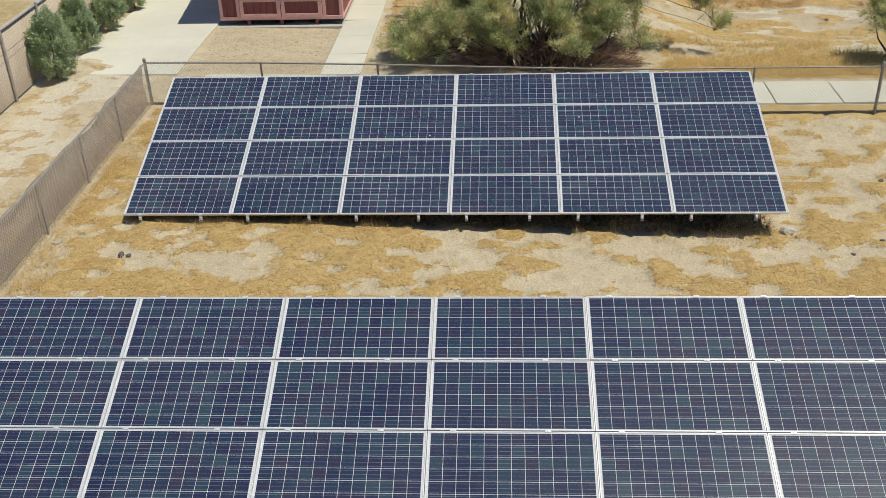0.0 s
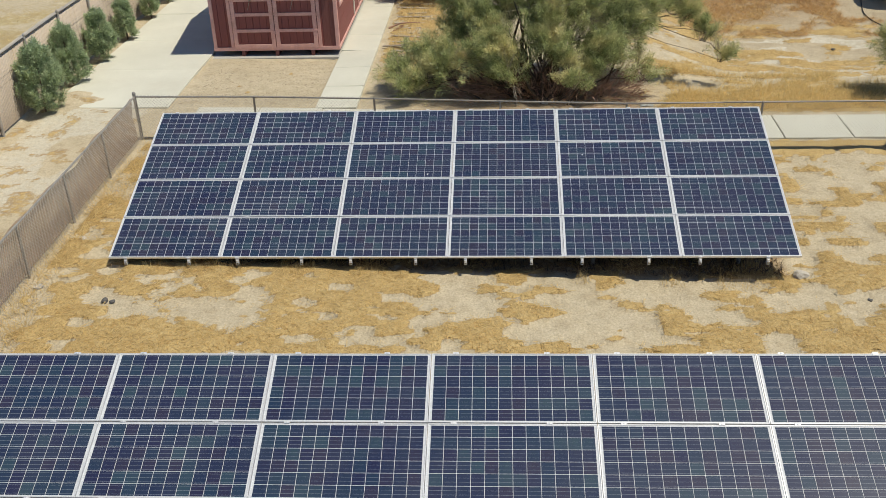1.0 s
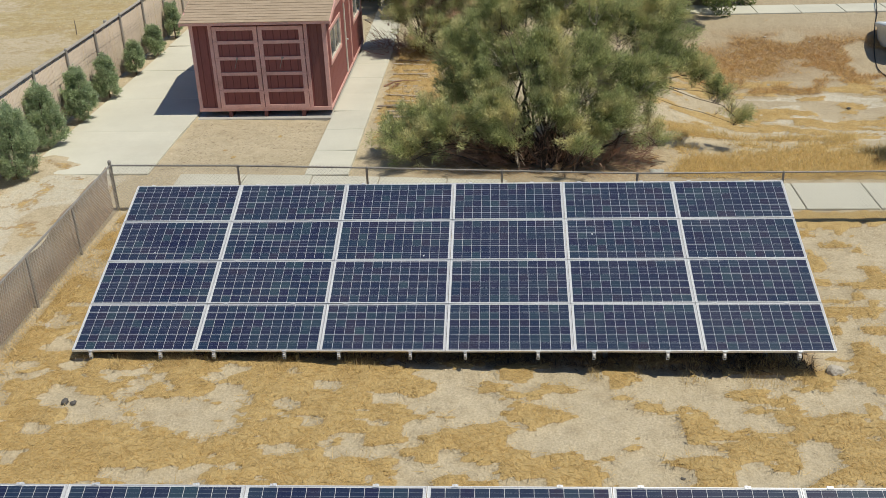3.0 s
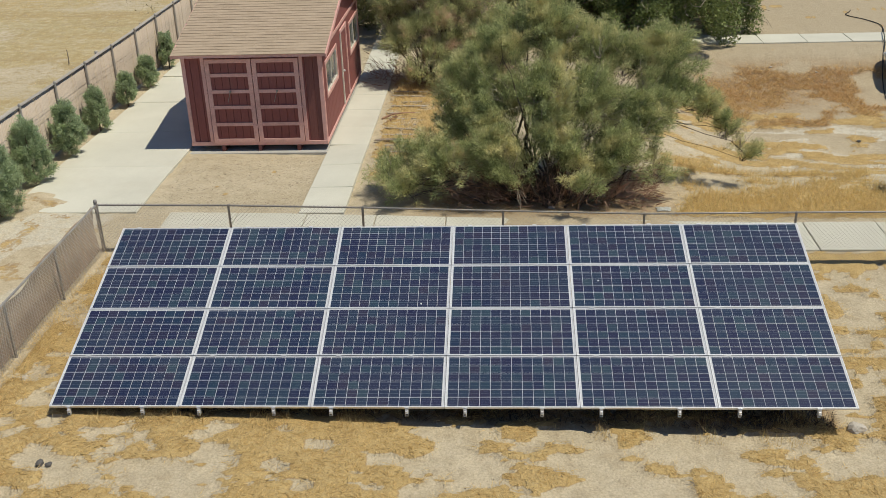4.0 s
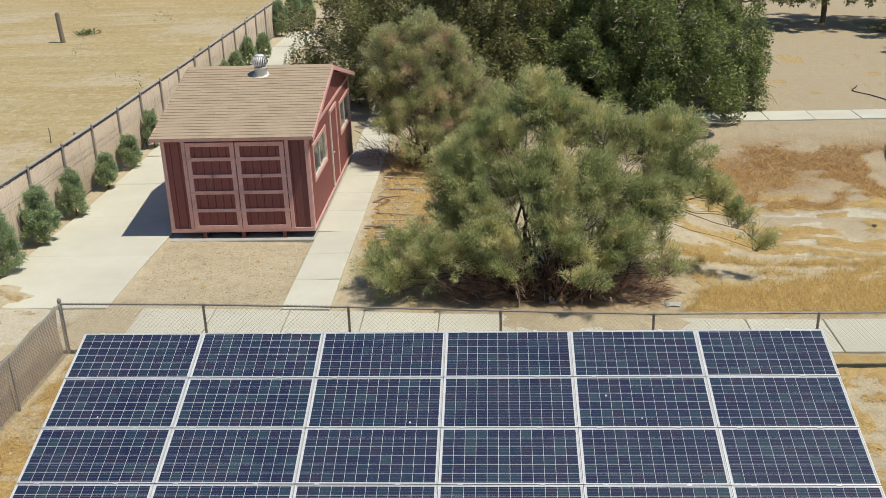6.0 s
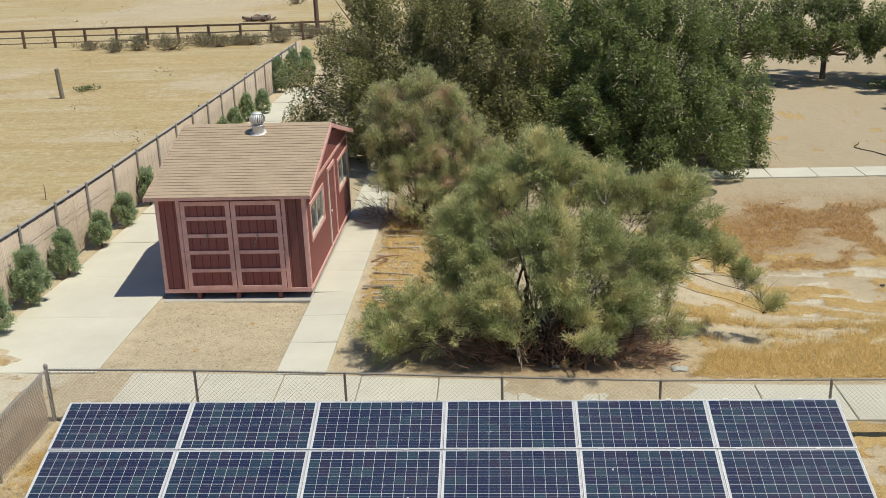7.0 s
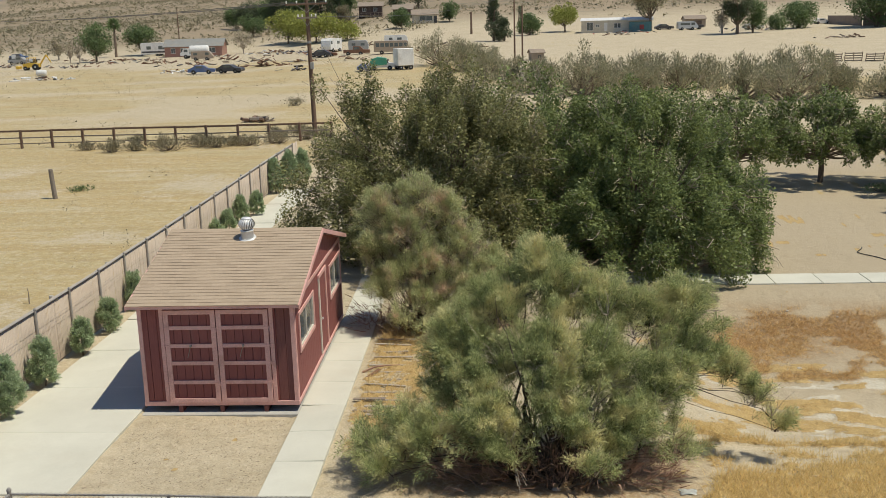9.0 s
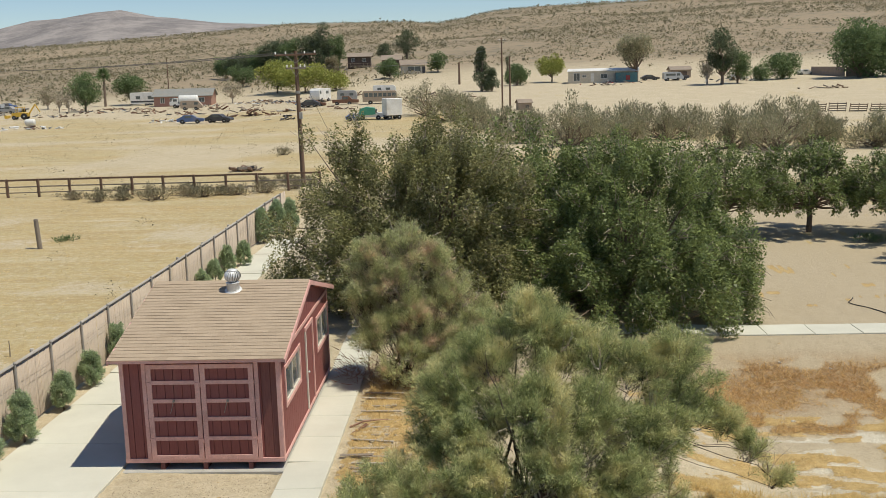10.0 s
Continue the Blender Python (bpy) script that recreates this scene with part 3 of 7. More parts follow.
for key, col, ro in (("white_paint", (0.68, 0.67, 0.64), 0.45), ("cream_paint", (0.55, 0.50, 0.40), 0.5), ("grey_paint", (0.30, 0.30, 0.29), 0.5),
                     ("tan_paint", (0.33, 0.26, 0.19), 0.6), ("pink_stucco", (0.36, 0.20, 0.155), 0.85), ("grey_roof", (0.22, 0.22, 0.205), 0.9),
                     ("brown_roof", (0.26, 0.21, 0.165), 0.9), ("brown_wall", (0.11, 0.08, 0.065), 0.85), ("blue_paint", (0.06, 0.10, 0.22), 0.4),
                     ("teal_paint", (0.08, 0.20, 0.21), 0.6), ("green_tarp", (0.05, 0.26, 0.17), 0.6), ("yellow_paint", (0.60, 0.38, 0.04), 0.5),
                     ("rust", (0.17, 0.085, 0.05), 0.9), ("red_paint", (0.36, 0.05, 0.04), 0.5), ("dark_paint", (0.05, 0.05, 0.055), 0.45),
                     ("silver_paint", (0.42, 0.44, 0.46), 0.35), ("block_wall", (0.26, 0.205, 0.165), 0.9)):
    M[key] = paint(key, col, ro)


# ---- ground: one sheet from behind the camera to the far range ----
def grown(vals, lo, hi, step, grow):
    """Lengthens a run of even values at both ends with growing steps."""
    vals = list(vals)
    for sgn, end in ((1, hi), (-1, lo)):
        st, v = step, vals[-1] if sgn > 0 else vals[0]
        while (end - v) * sgn > 0:
            st *= grow
            v += sgn * st
            vals.append(v) if sgn > 0 else vals.insert(0, v)
    return np.array(vals)


def mat_cover(x, y):
    """The straw with frayed, ragged edges."""
    c = straw_cover(x, y)
    rag = 0.55 * (fbm(x * 3.3, y * 5.0, 4, 143) - 0.5) + 0.30 * (fbm(x * 9.0, y * 9.0, 2, 147) - 0.5)
    near = step_in(x, -10.4, -9.9) * (1 - step_in(y, 60, 66))
    return c + near * (step_in(c + rag * 1.9, 0.42, 0.60) - c)


def crust(x, y):
    """Small relief of the near ground: lumps, and matted straw lying proud of the sand."""
    near = (1 - step_in(np.abs(x), 30, 60)) * (1 - step_in(y, 60, 90))
    z = 0.035 * (fbm(x * 2.2, y * 2.2, 3, 77) - 0.5)
    open_sand = step_in(x, -10.2, -9.8) * (1 - step_in(y, 36, 38)) * (1 - step_in(y, 21.0, 21.2) * (1 - step_in(y, 22.8, 23.0)))
    ridge = 1 - np.abs(2 * fbm(x * 1.9, y * 2.6, 3, 151) - 1)
    z = z + open_sand * (0.065 * mat_cover(x, y) + 0.05 * (ridge - 0.75))
    drift = np.exp(-(((x - 0.0) / 1.9) ** 4 + ((y - 22.35) / 0.55) ** 2)) + np.exp(-(((x + 12.6) / 0.75) ** 2 + ((y - 23.2) / 0.7) ** 2))
    z = z + 0.20 * drift * (0.35 + 1.2 * (fbm(x * 1.6, y * 2.4, 4, 161) - 0.35))
    return near * z


def ground_z(x, y):
    return float(land(x, y) + crust(np.asarray(float(x)), np.asarray(float(y))))


def build_ground():
    xs = grown(np.arange(-14.5, 13.0, 0.105), -2600, 2600, 0.105, 1.08)
    ys = grown(np.concatenate([np.arange(4.0, 11.0, 0.35), np.arange(11.0, 16.0, 0.06), np.arange(16.0, 22.6, 0.13), np.arange(22.6, 27.0, 0.075), np.arange(27.0, 38.0, 0.10)]), -400, 4300, 0.12, 1.064)
    gx, gy = np.meshgrid(xs, ys)
    gz = land(gx, gy) + crust(gx, gy)
    verts = np.stack([gx, gy, gz], -1).reshape(-1, 3)
    ny, nx = gx.shape
    i = np.arange(ny * nx).reshape(ny, nx)
    faces = np.stack([i[:-1, :-1], i[:-1, 1:], i[1:, 1:], i[1:, :-1]], -1).reshape(-1, 4)
    me = mesh_np("ground", verts, faces, M["ground"], True)
    cover = mat_cover(gx, gy)
    far = np.maximum(gy - 6.3, 1)
    a = (gx + 1.82) / far
    wash = np.interp(a, [-0.4, -0.15, 0.0, 0.4], [0.0, 0.2, 1.0, 1.0])
    scrub = step_in(far, 262 + 20 * wash, 330 + 20 * wash)
    reddish = np.exp(-(((gx - 5.6) / 2.6) ** 2 + ((gy - 33.9) / 1.2) ** 2)) + 0.7 * step_in(fbm(gx * 0.8, gy * 1.3, 4, 91), 0.48, 0.58) * step_in(gx, 3, 5) * step_in(gy, 30.6, 31.6) * (1 - step_in(gy, 35.2, 36.2))
    # leaf litter under both tamarisks, widened to paint in the shade at their base
    litter_shade = 0.95 * np.exp(-(((gx + 1.0) / 3.0) ** 4 + ((gy - 24.1) / 1.35) ** 4)) + 0.9 * np.exp(-(((gx + 3.2) / 2.0) ** 4 + ((gy - 33.4) / 1.2) ** 4))
    # brown weed litter under the row, darkened to paint in its shade
    row_shade_weeds = 0.85 * step_in(gy, 15.0, 15.3) * (1 - step_in(gy, 18.9, 19.3)) * step_in(gx, -8.7, -8.4) * (1 - step_in(gx, 3.0, 3.3))
    reddish = np.maximum(np.maximum(reddish, litter_shade), row_shade_weeds)
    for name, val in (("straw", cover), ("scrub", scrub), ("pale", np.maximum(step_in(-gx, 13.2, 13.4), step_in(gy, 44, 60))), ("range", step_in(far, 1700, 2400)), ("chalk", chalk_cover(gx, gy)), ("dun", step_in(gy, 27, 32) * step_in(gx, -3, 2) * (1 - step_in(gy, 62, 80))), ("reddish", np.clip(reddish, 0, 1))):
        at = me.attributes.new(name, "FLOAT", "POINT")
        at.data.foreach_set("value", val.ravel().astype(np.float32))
    thing("ground", "pale dry sandy ground with patches of straw, rising to scrubby hills", "ground", kind="structure", shape=me)


build_ground()


# ---- concrete walks and drive ----
def slab_mesh(name, sx, sy, thick=0.11):
    g = Geo()
    g.box((0, 0, -thick / 2), (sx - 0.018, sy - 0.018, thick), 0.012)
    return g.mesh(name, M["concrete"])


def lay(parent, mesh, x, y, rise=0.035, rz=0.0):
    """A slab on the ground, following its slope."""
    z = land_z(x, y)
    dx = (land_z(x + 0.6, y) - land_z(x - 0.6, y)) / 1.2
    dy = (land_z(x, y + 0.6) - land_z(x, y - 0.6)) / 1.2
    n = Vector((-dx, -dy, 1)).normalized()
    q = Vector((0, 0, 1)).rotation_difference(n)
    ob = new("slab", mesh)
    ob.parent = parent
    ob.matrix_basis = Matrix.Translation((x, y, z + rise)) @ q.to_matrix().to_4x4() @ pose(0, 0, 0, 0, 0, rz)
    return ob


walk_pen = thing("pavement", "pale concrete walkway running behind the wire pen", "walkway", kind="structure")
m_slab = slab_mesh("slab", 1.52, 1.38)
for i in range(17):
    lay(walk_pen, m_slab, -8.35 + 1.52 * i, 22.02, 0.05)
walk_shed = thing("pavement", "narrow pale concrete path beside the red shed", "walkway", kind="structure")
m_slab = slab_mesh("slab", 1.02, 1.5)
for i in range(14):
    lay(walk_shed, m_slab, -5.77 - (0.02 * max(0, i - 6)), 23.5 + 1.5 * i, 0.06)
walk_far = thing("pavement", "pale concrete walkway along the top of the eroded bank", "walkway", kind="structure")
m_slab = slab_mesh("slab", 1.52, 1.2)
for i in range(20):
    lay(walk_far, m_slab, 0.4 + 1.52 * i, 38.3, 0.05)
drive = thing("pavement", "broad pale concrete driveway beside the red shed", "driveway", kind="structure")
m_slab = slab_mesh("slab", 2.98, 2.86)
for i in range(6):
    lay(drive, m_slab, -11.37, 24.17 + 2.86 * i, 0.03 + 0.006 * (i % 2))
m_slab = slab_mesh("slab", 1.5, 4.4)
for i in range(4):
    lay(drive, m_slab, -12.15 + 0.06 * i, 41.75 + 4.4 * i, 0.04)


# ---- dry grass ----
def blades(points, length, width, lean, rng, droop=0.0, spread=0.28):
    """Thin pointed blades: a root, a widened middle and a tip for each point."""
    n = len(points)
    ang = rng.uniform(0, 2 * np.pi, n)
    ln = length * rng.uniform(0.5, 1.35, n)
    tilt = np.clip(lean + rng.normal(0, spread, n), 0.02, 1.55)
    d = np.stack([np.cos(ang) * np.sin(tilt), np.sin(ang) * np.sin(tilt), np.cos(tilt)], -1)
    side = np.stack([-np.sin(ang), np.cos(ang), np.zeros(n)], -1)
    turn = rng.uniform(-1, 1, n)[:, None]
    side = side * np.sqrt(1 - turn ** 2 * 0.8) + np.array([0, 0, 1.0]) * turn * 0.9
    w = (width * rng.uniform(0.6, 1.3, n))[:, None]
    p0 = points
    tip = points + d * ln[:, None]
    tip[:, 2] -= droop * ln
    mid = points + d * (ln * 0.45)[:, None]
    low = p0 + (mid - p0) * 0.3
    v = np.stack([low + side * w, tip, low - side * w], 1).reshape(-1, 3)
    return v, np.arange(3 * n).reshape(n, 3)


def grass_patch(name, label, x0, x1, y0, y1, count, length, width, lean, seed, material, cut=0.35, cover=straw_cover):
    rng = np.random.default_rng(seed)
    x, y = rng.uniform(x0, x1, count), rng.uniform(y0, y1, count)
    keep = cover(x, y) > cut + 0.4 * rng.random(count) * (1 - cut)
    x, y = x[keep], y[keep]
    z = land(x, y) + crust(x, y) + 0.004
    v, f = blades(np.stack([x, y, z], -1), length, width, lean, rng, 0.0, 0.28 if lean < 1.4 else 0.07)
    return thing(name, label, "dry grass", kind="stuff", shape=mesh_np(name, v, f, material))


grass_patch("dry_grass", "flattened golden straw matted on the sand between the solar rows", -9.9, 9.0, 11.0, 20.4, 100000, 0.15, 0.005, 1.50, 3, M["straw"])
grass_patch("tall_dry_grass", "tall golden dry grass beside the concrete walkway", 1.2, 14.0, 23.0, 26.4, 42000, 0.22, 0.006, 0.8, 4, M["tall_straw"], 0.3)
grass_patch("dry_grass", "thin golden grass around the fallen slats by the path", -5.1, -1.5, 24.0, 34.5, 16000, 0.22, 0.005, 0.8, 5, M["straw"], 0.3)
grass_patch("dry_grass", "streaks of flattened straw in the eroded hollow", 1.0, 15.0, 25.5, 33.0, 34000, 0.15, 0.005, 1.25, 6, M["straw"], 0.4)
grass_patch("dry_grass", "sparse pale stubble over the fenced field", -48.0, -13.6, 18.0, 76.0, 36000, 0.11, 0.009, 1.3, 8, M["straw"], 0.45)


def red_weeds(x, y):
    return np.exp(-(((x - 5.6) / 2.6) ** 2 + ((y - 33.9) / 1.2) ** 2)) * (0.35 + 0.65 * step_in(fbm(x * 1.2, y * 1.7, 4, 93), 0.40, 0.56)) + 0.6 * step_in(fbm(x * 0.8, y * 1.3, 4, 91), 0.49, 0.58) * step_in(x, 3, 5) * step_in(y, 30.6, 31.6) * (1 - step_in(y, 35.0, 36.0))


grass_patch("dry_weeds", "rust-brown dead weeds on the eroded bank", 2.5, 13.5, 30.5, 36.5, 62000, 0.16, 0.008, 1.0, 9, M["red_straw"], 0.24, red_weeds)


def fence_line_cover(x, y):
    return np.exp(-((x + 9.55) / 0.45) ** 2) * (0.4 + 0.6 * step_in(fbm(x, y * 0.6, 3, 15), 0.35, 0.6))


grass_patch("dry_grass", "loose straw gathered along the foot of the wire fence", -9.85, -8.2, 9.0, 20.8, 9000, 0.24, 0.005, 1.0, 10, M["straw"], 0.3, fence_line_cover)


def tuft_cover(x, y):
    return step_in(fbm(x * 1.7, y * 0.3, 2, 19), 0.52, 0.62)


grass_patch("dry_grass", "small dry tufts under the front edge of the solar row", -8.4, 3.2, 14.75, 15.5, 5000, 0.17, 0.004, 0.5, 12, M["straw"], 0.35, tuft_cover)


def row_shade_cover(x, y):
    return 0.4 + 0.6 * step_in(fbm(x * 1.1, y * 1.1, 3, 23), 0.35, 0.6)


# weeds thickened and kept very dark to deepen the shade under the row
grass_patch("dead_weeds", "dark brown dead weeds deepening the shade under the solar row", -8.4, 3.1, 15.15, 18.7, 22000, 0.22, 0.008, 0.9, 14, M["stem"], 0.3, row_shade_cover)


def litter():
    """Dark bits of twig and clod strewn over the sand."""
    rng = np.random.default_rng(21)
    n = 900
    x, y = rng.uniform(-9.8, 12.0, n), rng.uniform(11.0, 34.0, n)
    # denser yard bits stand in for dark crescents of cracks and hoof marks
    yx, yy = rng.uniform(-9.7, -6.4, 1500), rng.uniform(23.0, 26.6, 1500)
    x, y = np.concatenate([x, yx]), np.concatenate([y, yy])
    keep = ((y < 20.7) | ((x > -9.8) & (x < -6.35) & (y > 23.0) & (y < 26.6)) | ((x > 2.0) & (y > 25.0))) & ~((x > -8.6) & (x < 3.3) & (y > 15.0) & (y < 19.0))
    x, y = x[keep], y[keep]
    z = land(x, y) + crust(x, y) + 0.006
    v, f = blades(np.stack([x, y, z], -1), 0.055, 0.005, 1.48, rng, 0.0, 0.05)
    thing("litter", "dark bits of twig and clod strewn over the sand, some standing for hoof marks", "litter", kind="stuff", shape=mesh_np("litter", v, f, M["bark"]))


litter()


# ---- solar rows ----
PITCH_X, PITCH_Y, TILT_DEG = 1.976, 1.013, 16.9
PW, PH = 1.970, 0.997


def panel_meshes():
    frame_g = Geo()
    rim, deep = 0.013, 0.040
    for sx in (-1, 1):
        frame_g.box((sx * (PW / 2 - rim / 2), 0, -deep / 2 + 0.004), (rim, PH, deep), 0.002)
    for sy in (-1, 1):
        frame_g.box((0, sy * (PH / 2 - rim / 2), -deep / 2 + 0.004), (PW - 2 * rim, rim, deep), 0.002)
    sheet = Geo()
    sheet.box((0, 0, -0.006), (PW - 2 * rim, PH - 2 * rim, 0.006))
    cells, one = Geo(), Geo()
    c, h, cut = 0.158, 0.0760, 0.0030
    for i in range(12):
        for j in range(6):
            cx, cy = (i - 5.5) * c, (j - 2.5) * c
            pts = [(-h + cut, -h), (h - cut, -h), (h, -h + cut), (h, h - cut), (h - cut, h), (-h + cut, h), (-h, h - cut), (-h, -h + cut)]
            cells.add([(cx + x, cy + y, -0.001) for x, y in pts], [tuple(range(8))])
    one.add([(x, y, -0.001) for x, y in pts], [tuple(range(8))])
    sheet_me = sheet.mesh("solar_panel", M["backsheet"])
    # unseen undersides coloured dark to cut bounce and deepen the shade below
    sheet_me.materials.append(M["dark_back"])
    for pol in sheet_me.polygons:
        pol.material_index = 0 if pol.normal.z > 0.5 else 1
    return one.mesh("cell", M["cell"]), frame_g.mesh("frame", M["alu"]), sheet_me, cells.mesh("cell_grid", M["cell"])


CELL_ME, FRAME_ME, SHEET_ME, CELLS_ME = panel_meshes()
clip_g = Geo()
clip_g.box((0, 0, 0.003), (0.07, 0.034, 0.006), 0.001).box((0, 0, 0.010), (0.016, 0.016, 0.010), 0.002)
CLIP_ME = clip_g.mesh("clamp", M["alu"])
end_g = Geo()
# the open end of a rail: a hooked channel with a foot under it
end_g.box((0, -0.03, -0.075), (0.045, 0.07, 0.012), 0.002).box((-0.02, -0.03, -0.105), (0.006, 0.07, 0.06), 0.001)
end_g.box((0.02, -0.03, -0.105), (0.006, 0.07, 0.06), 0.001).box((0, -0.055, -0.128), (0.046, 0.02, 0.010), 0.002).box((0, -0.01, -0.04), (0.05, 0.03, 0.075), 0.003)
END_ME = end_g.mesh("rail_end", M["alu"])
RAIL_AT = (0.30, 1.42)


def solar_row(label, x0, y0, z0, tilt=TILT_DEG, lean=0.0, turn=0.0):
    row = thing("solar_array", label, "solar array", pose(x0, y0, z0, tilt, lean, turn), "rows of solar panels")
    for i in range(6):
        for j in range(4):
            wob = pose(0, 0, 0, random.uniform(-0.12, 0.12), random.uniform(-0.1, 0.1), 0)
            m = Matrix.Translation((PW / 2 + PITCH_X * i, PH / 2 + PITCH_Y * j, random.uniform(-0.002, 0.002))) @ wob
            pan = part("solar_panel", SHEET_ME, None, row, "dark blue silicon panel, dusty glass in a bare metal frame", m)
            part("frame", FRAME_ME, None, pan)
            if i in (2, 3) and j >= 2:
                for a in range(12):
                    for b in range(6):
                        part("cell", CELL_ME, None, pan, "", Matrix.Translation(((a - 5.5) * 0.158, (b - 2.5) * 0.158, 0)))
            else:
                part("cell_grid", CELLS_ME, None, pan)["kind"] = "stuff"
    length = 4 * PITCH_Y
    rail_g = Geo()
    rail_g.box((0, length / 2 - 0.01, -0.062), (0.042, length + 0.09, 0.050), 0.004)
    rail_me = rail_g.mesh("rail", M["alu"])
    for i in range(6):
        for off in RAIL_AT:
            rx = PITCH_X * i + off
            part("rail", rail_me, None, row, "", Matrix.Translation((rx, 0, 0)))
            part("rail_end", END_ME, None, row, "", Matrix.Translation((rx, 0, 0)))
            for j in range(5):
                cy = PITCH_Y * j - 0.010 if 0 < j < 4 else (-0.004 if j == 0 else length - 0.018)
                part("clamp", CLIP_ME, None, row, "", Matrix.Translation((rx, cy, 0.004)))
    # cross pipes and posts; the posts stand upright in the ground
    wide = 6 * PITCH_X
    t = radians(tilt)
    for yy in (0.55, 3.3):
        part("cross_pipe", Geo().tube((-0.05 + 0.1, yy, -0.125), (wide - 0.1, yy, -0.125), 0.036, n=10), M["galv"], row)
        for k in range(5):
            px = 0.9 + k * (wide - 1.8) / 4
            wz = z0 + yy * math.sin(t) - 0.125 * math.cos(t)
            wy = y0 + yy * math.cos(t) + 0.125 * math.sin(t)
            drop = wz - land_z(x0 + px, wy) + 0.25
            part("post", Geo().tube((0, 0, 0), (0, 0, -drop), 0.04, n=10), M["galv"], row, "", Matrix.Translation((px, yy, -0.125)) @ pose(0, 0, 0, -tilt))
    return row


row_a = solar_row("tilted row of dark blue solar panels standing inside the wire pen", -8.6, 15.0, 0.33)
solar_row("tilted row of dusty blue solar panels standing on bare sand", -8.52, 6.523, 0.265, 18.6, -0.12, 0.2)

# white bird droppings on the glass
for k, (dx, dy, r) in enumerate(((0.78, 2.23, 0.010), (5.47, 2.12, 0.012), (8.35, 2.64, 0.012), (8.83, 2.2, 0.009), (6.62, 3.38, 0.007))):
    blob = Geo().lathe([(r * 1.3, 0.0), (r * 1.1, 0.003), (r * 0.6, 0.006), (0.001, 0.007)], 9)
    part("bird_dropping", blob, M["backsheet"], row_a, "white bird dropping dried on the glass", Matrix.Translation((dx, dy, 0.002)) @ Matrix.Diagonal((1.0, 1.4, 1, 1)))


# ---- chain-link pen ----
FENCE_X, FENCE_Y, FENCE_H = -9.91, 20.83, 1.02


def rail_z(x):
    """Height of the back fence's top rail, which runs straighter than the ground."""
    return land_z(x, FENCE_Y) + FENCE_H + 0.13 * float(step_in(x, 2.0, 4.0))


def link_wires(a, b, height, pitch=0.08, r=0.0034, lift=0.03, mat="bright_wire"):
    """Woven wire as crossing diagonals between two plan points; it follows the ground."""
    a, b = Vector(a), Vector(b)
    run = (b - a).length
    n = int(run / pitch)
    d = (b - a) / run
    side = Vector((-d.y, d.x)) * 0.003
    verts, faces = [], []
    step = pitch
    for sgn in (1, -1):
        for k in range(-int(height / step), n + int(height / step)):
            s0, s1 = k * step, k * step + sgn * height
            # clip to the run
            def clip(sa, ha, sb, hb):
                out = []
                for s, h, so, ho in ((sa, ha, sb, hb), (sb, hb, sa, ha)):
                    if s < 0:
                        f = (0 - s) / (so - s) if so != s else 0
                        s, h = 0.0, h + (ho - h) * f
                    if s > run:
                        f = (run - s) / (so - s) if so != s else 0
                        s, h = run, h + (ho - h) * f
                    out.append((s, h))
                return out
            if (s0 < 0 and s1 < 0) or (s0 > run and s1 > run):
                continue
            (p, hp), (q, hq) = clip(s0, 0.0, s1, height)
            if abs(p - q) < 0.01:
                continue
            base = len(verts)
            for s, h in ((p, hp), (q, hq)):
                xy = a + d * s + side * sgn
                z = land_z(xy.x, xy.y) + lift + h
                for ang in (0.5, 2.6, 4.7):
                    verts.append((xy.x - d.y * r * math.cos(ang) * 1.0, xy.y + d.x * r * math.cos(ang), z + r * math.sin(ang)))
            for i in range(3):
                j = (i + 1) % 3
                faces.append((base + i, base + j, base + 3 + j, base + 3 + i))
    return mesh_np("wire_mesh", np.array(verts), np.array(faces), M[mat])


def post_shape(r, h, cap=True):
    g = Geo()
    g.lathe([(r, -0.2), (r, h), (r * 1.12, h), (r * 1.12, h + 0.02), (r * 0.7, h + 0.05), (r * 0.2, h + 0.062)], 12)
    return g


pen = thing("chain_link_fence", "low galvanised chain-link fence round the solar pen", "fence")
back_posts = [-9.91, -7.23, -4.56, -1.80, 0.94, 3.84, 6.62, 9.4, 12.2, 15.0]
side_posts = [18.76, 16.72, 14.66, 12.6, 10.55, 8.5, 6.45, 4.4, 2.35]
line_me = post_shape(0.024, FENCE_H - 0.03).mesh("post", M["galv"])
corner_me = post_shape(0.036, FENCE_H + 0.06).mesh("post", M["galv"])
for x in back_posts:
    part("post", corner_me if x in (-9.91, 6.62) else line_me, None, pen, "", Matrix.Translation((x, FENCE_Y, rail_z(x) - FENCE_H)))
for y in side_posts:
    part("post", line_me, None, pen, "", Matrix.Translation((FENCE_X, y, land_z(FENCE_X, y))))
for x0, x1 in zip(back_posts, back_posts[1:]):
    part("top_rail", Geo().tube((x0, FENCE_Y, rail_z(x0)), (x1, FENCE_Y, rail_z(x1)), 0.018, n=10), M["galv"], pen)
ys_all = [FENCE_Y] + side_posts
for y0, y1 in zip(ys_all, ys_all[1:]):
    part("top_rail", Geo().tube((FENCE_X, y0, land_z(FENCE_X, y0) + FENCE_H), (FENCE_X, y1, land_z(FENCE_X, y1) + FENCE_H), 0.021, n=10), M["galv"], pen)
part("wire_mesh", link_wires((FENCE_X, FENCE_Y - 0.02), (3.0, FENCE_Y - 0.02), FENCE_H + 0.02, mat="pipe"), None, pen)
part("wire_mesh", link_wires((3.0, FENCE_Y - 0.02), (15.0, FENCE_Y - 0.02), FENCE_H + 0.14, mat="pipe"), None, pen)
